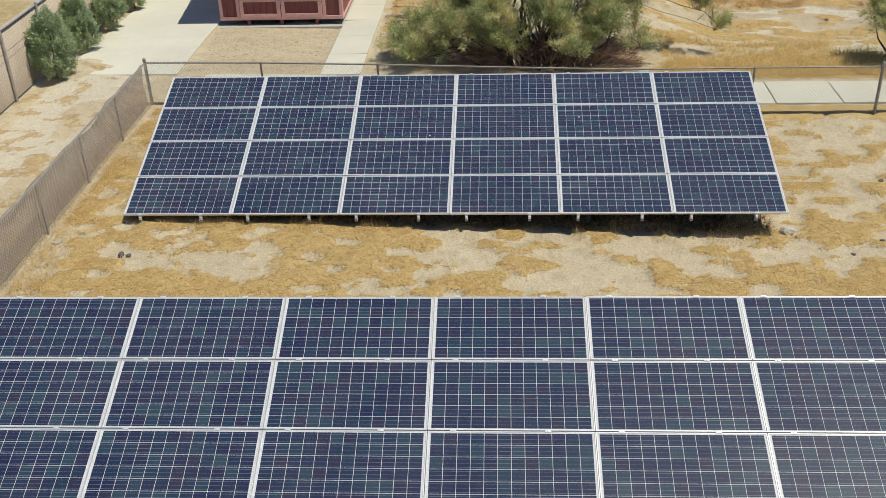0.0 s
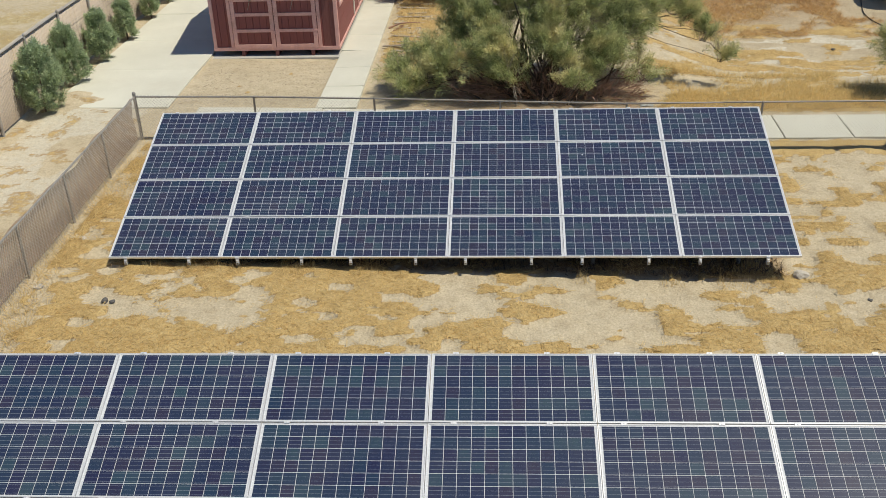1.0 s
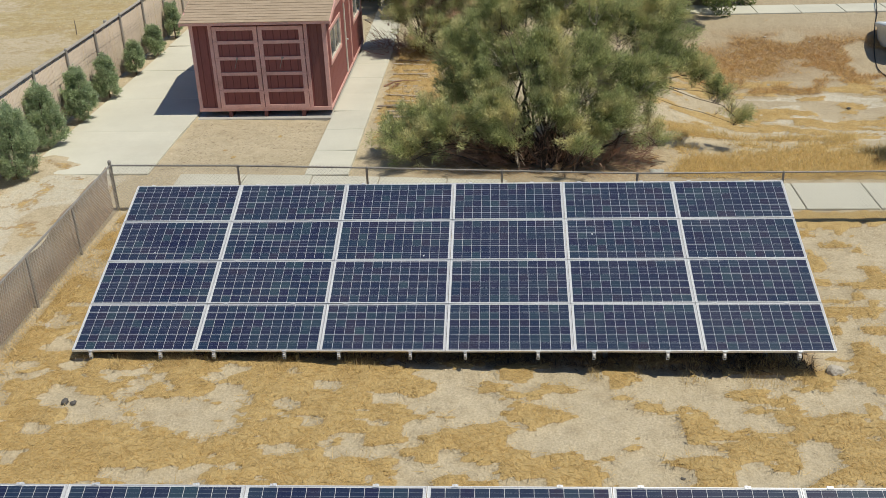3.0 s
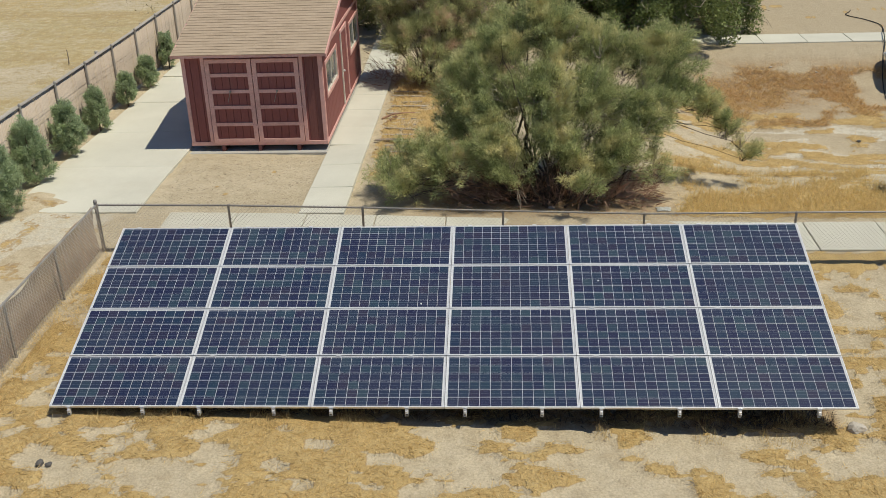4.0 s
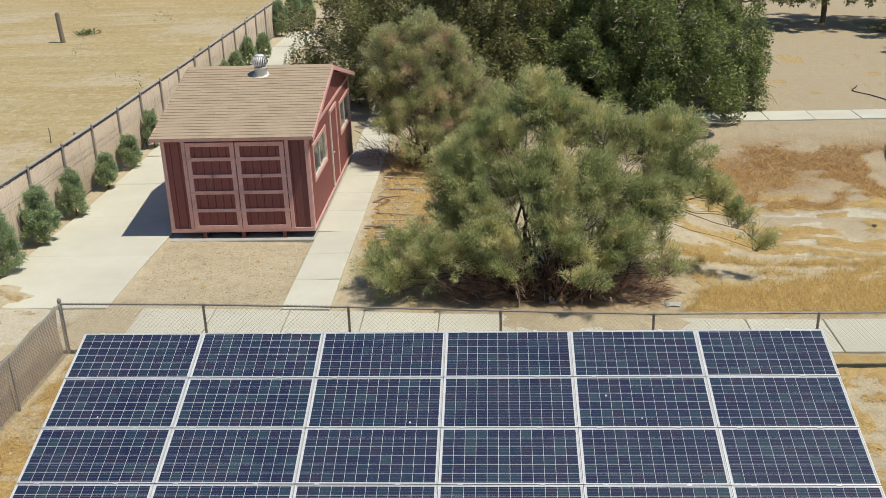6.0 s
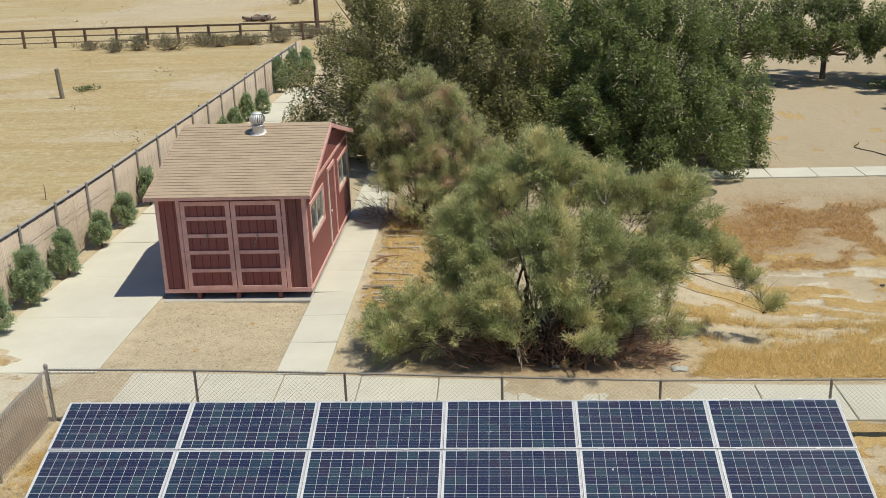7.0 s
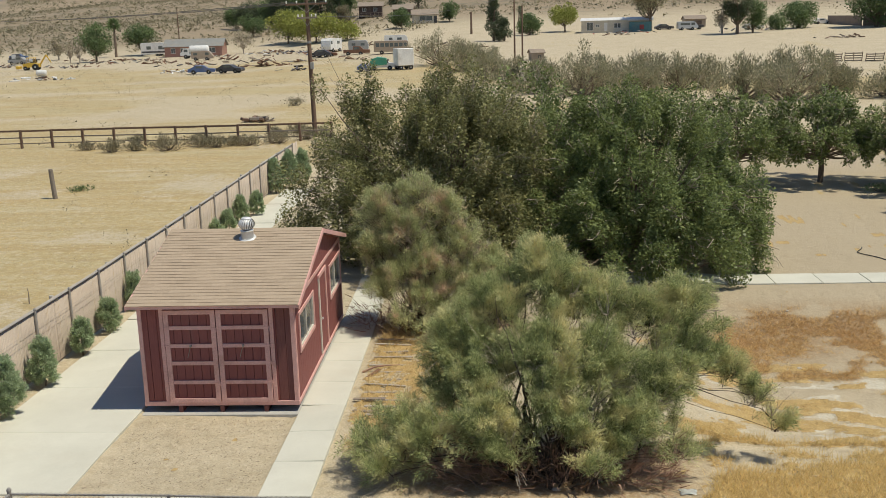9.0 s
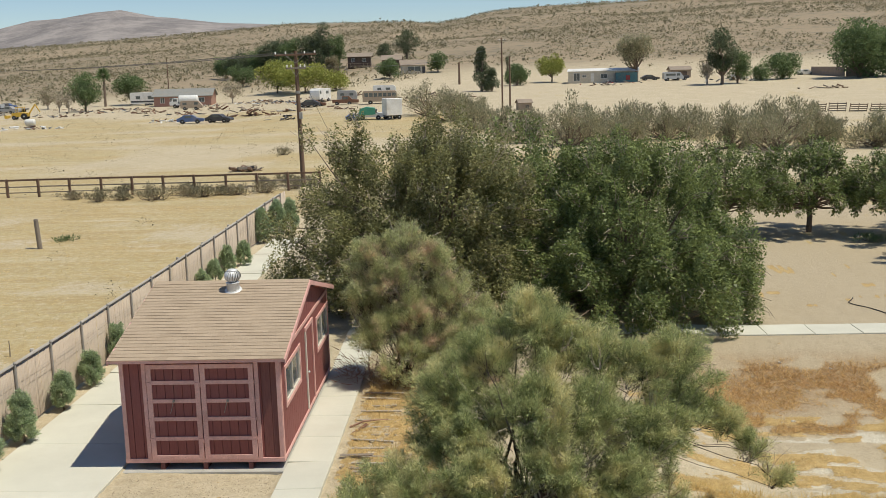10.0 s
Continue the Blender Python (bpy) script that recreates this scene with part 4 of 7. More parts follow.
part("wire_mesh", link_wires((FENCE_X + 0.025, 2.35), (FENCE_X + 0.025, FENCE_Y), FENCE_H - 0.03, r=0.0036), None, pen)
part("tension_wire", Geo().tube((FENCE_X, FENCE_Y - 0.01, land_z(FENCE_X, FENCE_Y) + 0.06), (0.94, FENCE_Y - 0.01, land_z(0.94, FENCE_Y) + 0.06), 0.0025, n=4), M["wire"], pen)


def shade_cloth():
    ys = np.linspace(2.35, 20.8, 260)
    rows = np.linspace(0.03, 0.97, 16)
    v = []
    for side in (0.0, 0.006):
        for y in ys:
            for h in rows:
                bow = 0.05 * math.sin(y * 3.06) * math.sin(math.pi * h) + 0.05 * (float(fbm(np.array(y * 1.4), np.array(h * 3.0), 3, 71)) - 0.5)
                sag = 0.16 * math.exp(-((y - 17.4) / 0.5) ** 2) * h ** 3 + 0.02 * math.sin(y * 5.0) * h
                v.append((FENCE_X - 0.07 - abs(bow) - side, y, land_z(FENCE_X, y) + (h - sag) * FENCE_H))
    n, r = len(ys), len(rows)
    f = []
    for s in range(2):
        o = s * n * r
        for i in range(n - 1):
            for j in range(r - 1):
                q = (o + i * r + j, o + i * r + j + 1, o + (i + 1) * r + j + 1, o + (i + 1) * r + j)
                f.append(q if s == 0 else q[::-1])
    return mesh_np("shade_cloth", np.array(v), np.array(f), M["cloth"], True)


thing("shade_cloth", "sagging taupe shade cloth tied along the chain-link fence", "shade cloth", shape=shade_cloth())

# ---- tall slatted boundary fence ----
WALL_X, WALL_H = -13.28, 1.72
boundary = thing("slatted_fence", "tall tan slatted chain-link fence with grey pipe posts", "fence")


def slats(y0, y1, pitch=0.072):
    v, f = [], []
    n = int((y1 - y0) / pitch)
    for k in range(n):
        y = y0 + pitch * k
        z = land_z(WALL_X, y)
        top = WALL_H - 0.012 + random.uniform(-0.012, 0.012)
        x = WALL_X - 0.024 + random.uniform(-0.004, 0.004)
        b = len(v)
        w = pitch * 0.487
        tw = random.uniform(-0.006, 0.006)
        for dx, dy in ((tw, -w), (-tw, w), (-tw - 0.008, w), (tw - 0.008, -w)):
            v += [(x + dx, y + dy, z + 0.05), (x + dx, y + dy, z + top)]
        for i in range(4):
            j = (i + 1) % 4
            f.append((b + 2 * i, b + 2 * j, b + 2 * j + 1, b + 2 * i + 1))
        f.append((b + 1, b + 3, b + 5, b + 7))
    return mesh_np("slats", np.array(v), np.array(f), M["slat"])


slat_part = part("slats", slats(4.0, 64.0), None, boundary, "tan upright privacy slats")
slat_part["kind"] = "stuff"
wall_post_me = post_shape(0.034, WALL_H + 0.03).mesh("post", M["pipe"])
wall_posts = [4.6 + 2.06 * k for k in range(29)]
for y in wall_posts:
    part("post", wall_post_me, None, boundary, "", Matrix.Translation((WALL_X + 0.02, y, land_z(WALL_X, y))))
for y0, y1 in zip(wall_posts, wall_posts[1:]):
    part("top_rail", Geo().tube((WALL_X, y0, land_z(WALL_X, y0) + WALL_H), (WALL_X, y1, land_z(WALL_X, y1) + WALL_H), 0.022, n=8), M["pipe"], boundary)
for h in (1.15, 1.32):
    g = Geo()
    pts = [(WALL_X + 0.03, y, land_z(WALL_X, y) + h - 0.03 * math.sin((y - 4.6) / 6.18 * math.pi) ** 2) for y in np.arange(4.6, 62.3, 0.515)]
    g.path(pts, 0.0035, 0.0035, 4)
    part("cable", g, M["galv"], boundary)
for y0, y1 in zip(wall_posts, wall_posts[1:]):
    part("cap_board", Geo().box((0, 0, 0), (0.09, y1 - y0 - 0.01, 0.022), 0.004), M["pale_wood"], boundary, "weathered board along the slat tops",
         Matrix.Translation((WALL_X - 0.082, (y0 + y1) / 2, land_z(WALL_X, (y0 + y1) / 2) + WALL_H - 0.015)) @ pose(0, 0, 0, math.degrees(math.atan2(land_z(WALL_X, y1) - land_z(WALL_X, y0), y1 - y0)), 0, random.uniform(-0.4, 0.4)))
# old wooden posts on the field side, just above the slats
old_post_g = Geo()
old_post_g.lathe([(0.07, -0.2), (0.068, 0.9), (0.062, 1.66), (0.05, 1.70), (0.0, 1.70)], 9)
old_post_me = old_post_g.mesh("wooden_post", M["pale_wood"])
for k in range(9):
    y = 26.5 + 4.12 * k + random.uniform(-0.3, 0.3)
    ob = thing("wooden_post", "weathered wooden fence post behind the slatted fence", "post", pose(WALL_X - 0.2, y, land_z(WALL_X, y), random.uniform(-2, 2), random.uniform(-2, 2), random.uniform(0, 90)), "posts behind the slats", shape=old_post_me)
    ob.scale = (1, 1, random.uniform(0.93, 1.04))

# ---- ranch rail fence across the field ----
ranch = thing("rail_fence", "dark weathered wooden rail fence across the dry field", "fence")
rp = Geo()
rp.box((0, 0, 0.58), (0.17, 0.17, 1.56), 0.02)
rp_me = rp.mesh("post", M["dark_wood"])
rx = [-13.6 - 2.27 * k for k in range(24)]
ry = [78.3 - 0.09 * k * (1 if k < 14 else 1.0) for k in range(24)]
for k, (x, y) in enumerate(zip(rx, ry)):
    part("post", rp_me, None, ranch, "", pose(x, y, land_z(x, y), random.uniform(-2.5, 2.5), random.uniform(-2.5, 2.5), 0))
for h, t in ((1.27, 0.14), (0.78, 0.09), (0.36, 0.07)):
    for (x0, y0), (x1, y1) in zip(zip(rx, ry), zip(rx[1:], ry[1:])):
        d = Vector((x1 - x0, y1 - y0, 0))
        part("rail", Geo().box((d.length / 2, -0.06, 0), (d.length + 0.06, 0.05, t), 0.006), M["dark_wood"] if h > 1 else M["old_wood"], ranch, "",
             Matrix.Translation((x0, y0 - 0.07, land_z(x0, y0) + h)) @ pose(0, 0, 0, 0, random.uniform(-0.5, 0.5), math.degrees(math.atan2(d.y, d.x))))
lone = Geo()
lone.lathe([(0.13, -0.3), (0.12, 0.6), (0.115, 1.5), (0.09, 1.56), (0.0, 1.56)], 10)
thing("wooden_post", "lone weathered wooden post standing in the dry field", "post", pose(-24.4, 55.7, 0.0, 0, -3, 0), shape=lone.mesh("wooden_post", M["old_wood"]))
for x, y, h in ((-14.9, 34.0, 0.75), (-14.6, 40.5, 0.9), (-16.8, 36.2, 0.5)):
    stick = Geo().path([(0, 0, -0.1), (0.02, 0.01, h * 0.5), (0.0, 0.03, h)], 0.025, 0.012, 6)
    thing("stake", "thin leaning wooden stake in the field", "stake", (x, y, land_z(x, y)), shape=stick, material=M["old_wood"])


# ---- the red shed ----
SX0, SX1, SY0, SY1 = -9.78, -6.28, 26.97, 33.75
SZ0, SZ1 = 0.21, 2.56
RIDGE_Y, RIDGE_Z = 30.28, 3.58
shed = thing("shed", "barn-red wooden shed with pink trim and a tan shingled gable roof", "shed", (SX0, SY0, 0.06))
SH = Matrix.Translation((-SX0, -SY0, -0.06))


def sp(name, g, mat, parent=None, label="", smooth=False):
    """A part of the shed, built in plan coordinates."""
    return part(name, g, mat, parent or shed, label, SH if parent is None else None, smooth)


def place(g, m):
    out = Geo()
    out.add(g.v, g.f, m)
    return out


front = Matrix.Translation((SX0, SY0, 0))
right = Matrix.Translation((SX1, SY0, 0)) @ pose(0, 0, 0, 0, 0, 90)
left_m = Matrix.Translation((SX0, SY1, 0)) @ pose(0, 0, 0, 0, 0, -90)
back = Matrix.Translation((SX1, SY1, 0)) @ pose(0, 0, 0, 0, 0, 180)
W, L = SX1 - SX0, SY1 - SY0


def plank_wall(m, panels, pitch=0.205, worn=None):
    """A wall of upright boards on a backing sheet; panels: (x0, x1, z0, z1) along the wall."""
    backing = Geo()
    for x0, x1, z0, z1 in panels:
        backing.box(((x0 + x1) / 2, 0.032, (z0 + z1) / 2), (x1 - x0, 0.018, z1 - z0))
    wall = sp("wall", place(backing, m), M["siding"])
    for x0, x1, z0, z1 in panels:
        count = max(1, round((x1 - x0) / pitch))
        w = (x1 - x0) / count
        for k in range(count):
            cx = x0 + w * (k + 0.5)
            mat = M["worn_siding"] if worn and worn[0] < cx < worn[1] else M["siding"]
            part("board", place(Geo().box((cx, 0.012, (z0 + z1) / 2), (w - 0.012, 0.022, z1 - z0), 0.002), m), mat, wall)
    return wall


plank_wall(front, [(0, W, SZ0, SZ1)], 0.205, (W - 0.48, W))
plank_wall(left_m, [(0, L, SZ0, SZ1)])
plank_wall(back, [(0, W, SZ0, SZ1)])
# the side wall with two windows and a door let into it
wins = [(0.56, 2.30, 1.36, 2.14), (4.88, 6.62, 1.36, 2.14)]
door = (3.22, 4.14, SZ0, 2.30)
panels = []
x = 0.0
for hx0, hx1, hz0, hz1 in (wins[0], door, wins[1]):
    panels.append((x, hx0, SZ0, SZ1))
    if hz0 > SZ0 + 0.01:
        panels.append((hx0, hx1, SZ0, hz0))
    panels.append((hx0, hx1, hz1, SZ1))
    x = hx1
panels.append((x, L, SZ0, SZ1))
plank_wall(right, panels)
# gable triangles
for xx, sgn in ((SX1, 1), (SX0, -1)):
    xb0, xb1 = xx - sgn * 0.05, xx - sgn * 0.032
    tri = [(SY0, SZ1), (SY1, SZ1), (RIDGE_Y, RIDGE_Z - 0.09)]
    gable = sp("gable", Geo().add([(xb0, y, z) for y, z in tri] + [(xb1, y, z) for y, z in tri], [(0, 1, 2), (3, 5, 4), (0, 3, 4, 1), (1, 4, 5, 2), (2, 5, 3, 0)]), M["siding"])
    n = 26
    for k in range(n):
        ya = SY0 + L * k / n
        yb = SY0 + L * (k + 1) / n - 0.012
        def top(y):
            return SZ1 + (RIDGE_Z - 0.09 - SZ1) * (1 - abs(y - RIDGE_Y) / (RIDGE_Y - SY0 if y < RIDGE_Y else SY1 - RIDGE_Y))
        za, zb = max(top(ya), SZ1 + 0.01), max(top(yb), SZ1 + 0.01)
        x0, x1 = xx - sgn * 0.03, xx - sgn * 0.002
        part("board", Geo().add([(x0, ya, SZ1), (x1, ya, SZ1), (x1, yb, SZ1), (x0, yb, SZ1), (x0, ya, za), (x1, ya, za), (x1, yb, zb), (x0, yb, zb)],
              [(0, 3, 2, 1), (4, 5, 6, 7), (0, 1, 5, 4), (1, 2, 6, 5), (2, 3, 7, 6), (3, 0, 4, 7)]), M["siding"], gable)
    sp("trim_board", Geo().box((xx + sgn * 0.012, (SY0 + SY1) / 2, SZ1 - 0.02), (0.024, L + 0.04, 0.09), 0.003), M["trim"])
# corner boards and sill boards
for cx in (SX0, SX1):
    for cy in (SY0, SY1):
        sgx, sgy = (-1 if cx == SX0 else 1), (-1 if cy == SY0 else 1)
        sp("corner_board", Geo().box((cx + sgx * 0.012 - sgx * 0.045, cy + sgy * 0.012, (SZ0 + SZ1) / 2), (0.09, 0.024, SZ1 - SZ0), 0.003)
           .box((cx + sgx * 0.012, cy - sgy * 0.045, (SZ0 + SZ1) / 2), (0.024, 0.085, SZ1 - SZ0), 0.003), M["trim"])
sp("sill_board", Geo().box(((SX0 + SX1) / 2, SY0 - 0.014, SZ0 + 0.05), (W + 0.05, 0.028, 0.10), 0.004), M["trim"])
sp("sill_board", Geo().box((SX1 + 0.014, (SY0 + SY1) / 2, SZ0 + 0.045), (0.028, L - 0.03, 0.09), 0.004), M["trim"])
sp("fascia", Geo().box(((SX0 + SX1) / 2, SY0 - 0.235, SZ1 + 0.03), (W + 0.34, 0.03, 0.075), 0.004), M["trim"])
sp("fascia", Geo().box(((SX0 + SX1) / 2, SY1 + 0.235, SZ1 + 0.03), (W + 0.34, 0.03, 0.075), 0.004), M["trim"])
# double doors on the front
DZ0, DZ1 = 0.29, 2.47
for xa, xb in ((-9.30, -9.21), (-6.83, -6.74)):
    sp("door_jamb", Geo().box(((xa + xb) / 2, SY0 - 0.016, (DZ0 + 2.53) / 2), (xb - xa, 0.03, 2.53 - DZ0), 0.004), M["trim"])
rails_z = [2.42, 2.06, 1.64, 1.23, 0.78, 0.345]
for xa, xb, hinge in ((-9.195, -8.03, -1), (-8.01, -6.845, 1)):
    leaf = sp("door", Geo().box(((xa + xb) / 2, SY0 + 0.002, (DZ0 + DZ1) / 2), (xb - xa - 0.02, 0.016, DZ1 - DZ0)), M["siding"])
    bw = (xb - xa - 0.02) / 6
    for k in range(6):
        part("board", Geo().box((xa + 0.01 + bw * (k + 0.5), SY0 - 0.015, (DZ0 + DZ1) / 2), (bw - 0.012, 0.020, DZ1 - DZ0), 0.002), M["siding"], leaf)
    for sx in (xa + 0.055, xb - 0.055):
        part("stile", Geo().box((sx, SY0 - 0.042, (DZ0 + DZ1) / 2), (0.11, 0.034, DZ1 - DZ0), 0.004), M["trim"], leaf)
    for k, rz in enumerate(rails_z):
        part("rail", Geo().box(((xa + xb) / 2, SY0 - 0.041, rz), (xb - xa - 0.215, 0.030, 0.088 if 0 < k < 5 else 0.10), 0.004), M["trim"], leaf)
    for rz in rails_z[1:5]:
        hx = xa + 0.03 if hinge < 0 else xb - 0.03
        part("hinge", Geo().box((hx, SY0 - 0.064, rz), (0.13, 0.008, 0.035), 0.002).tube((hx + hinge * 0.05, SY0 - 0.066, rz - 0.035), (hx + hinge * 0.05, SY0 - 0.066, rz + 0.035), 0.010), M["trim"], leaf, "strap hinge painted over in pink")
    if hinge < 0:
        for hz in (0.78, 2.06):
            part("hasp", Geo().box((xb - 0.04, SY0 - 0.066, hz - 0.02), (0.12, 0.012, 0.05), 0.002).box((xb, SY0 - 0.075, hz - 0.06), (0.05, 0.02, 0.06), 0.006), M["trim"], leaf, "painted hasp with padlock")
    part("knob", Geo().lathe([(0.012, 0), (0.012, 0.02), (0.03, 0.03), (0.03, 0.045), (0.0, 0.055)], 10, Matrix.Translation(((xa + xb) / 2, SY0 - 0.056, 1.65)) @ pose(0, 0, 0, 90)), M["galv"], leaf)
    # loose latch stay
    part("stay", Geo().tube(((xa + xb) / 2 - 0.02, SY0 - 0.06, 1.62), ((xa + xb) / 2 - 0.10, SY0 - 0.05, 1.36), 0.007, n=6), M["galv"], leaf)
# side windows
for wy0, wy1, wz0, wz1 in wins:
    y0, y1 = SY0 + wy0, SY0 + wy1
    win = sp("window", Geo().box((SX1 - 0.03, (y0 + y1) / 2, (wz0 + wz1) / 2), (0.012, y1 - y0, wz1 - wz0)), M["glass"], label="sliding window, dusty glass")
    for yy in (y0 - 0.045, y1 + 0.045):
        part("casing", Geo().box((SX1 + 0.016, yy, (wz0 + wz1) / 2), (0.03, 0.09, wz1 - wz0 + 0.18), 0.003), M["trim"], win)
    for zz in (wz0 - 0.045, wz1 + 0.045):
        part("casing", Geo().box((SX1 + 0.018, (y0 + y1) / 2, zz), (0.03, y1 - y0 - 0.002, 0.09), 0.003), M["trim"], win)
    g = Geo()
    for yy in (y0 + 0.02, y1 - 0.02):
        g.box((SX1 - 0.006, yy, (wz0 + wz1) / 2), (0.04, 0.04, wz1 - wz0), 0.003)
    for zz in (wz0 + 0.02, wz1 - 0.02):
        g.box((SX1 - 0.006, (y0 + y1) / 2, zz), (0.038, y1 - y0 - 0.08, 0.04), 0.003)
    g.box((SX1 - 0.008, (y0 + y1) / 2, (wz0 + wz1) / 2), (0.03, 0.035, wz1 - wz0 - 0.08), 0.003)
    part("window_frame", g, M["white_trim"], win)
    part("blind", Geo().box((SX1 - 0.05, y0 + (y1 - y0) * 0.26, (wz0 + wz1) / 2), (0.006, (y1 - y0) * 0.46, wz1 - wz0 - 0.08)), M["blind"], win, "pale blind")
# side door
y0, y1 = SY0 + door[0], SY0 + door[1]
sdoor = sp("side_door", Geo().box((SX1 - 0.02, (y0 + y1) / 2, (0.25 + door[3]) / 2), (0.04, y1 - y0 - 0.02, door[3] - 0.27), 0.003), M["siding"], label="red plank side door, closed")
for yy in (y0 - 0.045, y1 + 0.045):
    part("casing", Geo().box((SX1 + 0.017, yy, (SZ0 + 0.1 + door[3]) / 2), (0.034, 0.10, door[3] - SZ0 - 0.1), 0.003), M["white_trim"] if yy < y0 else M["trim"], sdoor)
part("casing", Geo().box((SX1 + 0.02, (y0 + y1) / 2, door[3] + 0.05), (0.04, y1 - y0 + 0.2, 0.10), 0.003), M["trim"], sdoor)
part("knob", Geo().lathe([(0.014, 0), (0.014, 0.03), (0.032, 0.04), (0.032, 0.06), (0.0, 0.075)], 10, Matrix.Translation((SX1 + 0.0, y0 + 0.09, 1.22)) @ pose(0, 0, 0, 0, 90)), M["steel_shine"], sdoor)
part("deadbolt", Geo().lathe([(0.025, 0), (0.025, 0.02), (0.0, 0.024)], 10, Matrix.Translation((SX1 + 0.0, y0 + 0.09, 1.40)) @ pose(0, 0, 0, 0, 90)), M["steel_shine"], sdoor)
# floor frame and skids on the slab
for sx in (-8.98, -8.03, -7.02):
    sp("skid", Geo().box((sx, (SY0 + SY1) / 2 - 0.04, 0.13), (0.095, L - 0.02, 0.155), 0.006), M["worn_siding"])
sp("floor_frame", Geo().box(((SX0 + SX1) / 2, (SY0 + SY1) / 2, SZ0 + 0.01), (W - 0.06, L - 0.06, 0.03)), M["dark_wood"])
# roof: decks, then courses of shingles
ROOF_X0, ROOF_X1 = SX0 - 0.17, SX1 + 0.17
EAVE_Y0, EAVE_Y1 = SY0 - 0.26, SY1 + 0.26
pitch0 = (RIDGE_Z - (SZ1 + 0.07)) / (RIDGE_Y - EAVE_Y0)
pitch1 = (RIDGE_Z - (SZ1 + 0.07)) / (EAVE_Y1 - RIDGE_Y)
roof_parts = []
for eave, sgn in ((EAVE_Y0, 1), (EAVE_Y1, -1)):
    run = abs(RIDGE_Y - eave)
    rise = RIDGE_Z - (SZ1 + 0.07)
    slope_len = math.hypot(run, rise)
    ang = math.degrees(math.atan2(rise, run))
    m = SH @ Matrix.Translation(((ROOF_X0 + ROOF_X1) / 2, eave, SZ1 + 0.07)) @ pose(0, 0, 0, 0, 0, 0 if sgn > 0 else 180) @ pose(0, 0, 0, ang)
    deck = part("roof", Geo().box((0, slope_len / 2, -0.02), (ROOF_X1 - ROOF_X0, slope_len, 0.03), 0.003), M["trim"], shed, "tan asphalt shingle roof slope", m)
    for ex in (-1, 1):
        part("barge_board", Geo().box((ex * ((ROOF_X1 - ROOF_X0) / 2 + 0.012), slope_len / 2, -0.066), (0.024, slope_len, 0.11), 0.003), M["trim"], deck)
    roof_parts.append((deck, slope_len))
part("ridge_cap", Geo().add([(ROOF_X0, RIDGE_Y - 0.13, RIDGE_Z - 0.022), (ROOF_X1, RIDGE_Y - 0.13, RIDGE_Z - 0.022), (ROOF_X1, RIDGE_Y, RIDGE_Z + 0.024), (ROOF_X0, RIDGE_Y, RIDGE_Z + 0.024),
     (ROOF_X1, RIDGE_Y + 0.13, RIDGE_Z - 0.022), (ROOF_X0, RIDGE_Y + 0.13, RIDGE_Z - 0.022)], [(0, 1, 2, 3), (3, 2, 4, 5), (0, 5, 4, 1)]), M["shingle"], shed, "", SH)


def turbine_vent(x, y, z):
    t = thing("turbine_vent", "shiny metal turbine roof vent on the shed roof", "roof vent", (x, y, z))
    part("flashing", Geo().lathe([(0.27, -0.05), (0.27, -0.035), (0.17, 0.0), (0.17, 0.01)], 20, pose(0, 0, 0, 15)), M["steel_shine"], t)
    part("neck", Geo().lathe([(0.155, -0.05), (0.155, 0.16), (0.17, 0.17), (0.155, 0.18)], 20), M["steel_shine"], t, smooth=True)
    cage = part("cage", Geo().lathe([(0.10, 0.18), (0.15, 0.24), (0.165, 0.33), (0.14, 0.42), (0.09, 0.46)], 18), M["galv"], t, "dull inside of the turbine")
    blade_g = Geo()
    pts = []
    for k in range(8):
        u = k / 7
        a = math.radians(-62 + 124 * u)
        pts.append((0.205 * math.cos(a), 0.33 + 0.16 * math.sin(a), u))
    vs = []
    for r, z2, u in pts:
        tw = 0.35 * (u - 0.5)
        vs.append((r * math.cos(tw), r * math.sin(tw), z2))
        vs.append((r * 0.93 * math.cos(tw + 0.21), r * 0.93 * math.sin(tw + 0.21), z2))
    blade_g.add(vs, [(2 * k, 2 * k + 1, 2 * k + 3, 2 * k + 2) for k in range(7)])
    bme = blade_g.mesh("vane", M["steel_shine"], True)
    for k in range(20):
        part("vane", bme, None, t, "", pose(0, 0, 0, 0, 0, 18 * k))
    part("cap", Geo().lathe([(0.13, 0.455), (0.13, 0.47), (0.09, 0.495), (0.02, 0.51), (0.0, 0.512)], 18), M["steel_shine"], t, smooth=True)
    return t


turbine_vent(-7.9, 29.80, RIDGE_Z - 0.10)
# the concrete pad under the shed
thing("shed_pad", "low grey concrete pad under the red shed", "concrete pad", kind="structure",
      shape=Geo().box((-8.09, 30.32, -0.04), (3.64, 7.06, 0.19), 0.012), material=M["old_concrete"])


# ---- plants ----
def unit(v):
    return v / np.maximum(np.linalg.norm(v, axis=-1, keepdims=True), 1e-9)


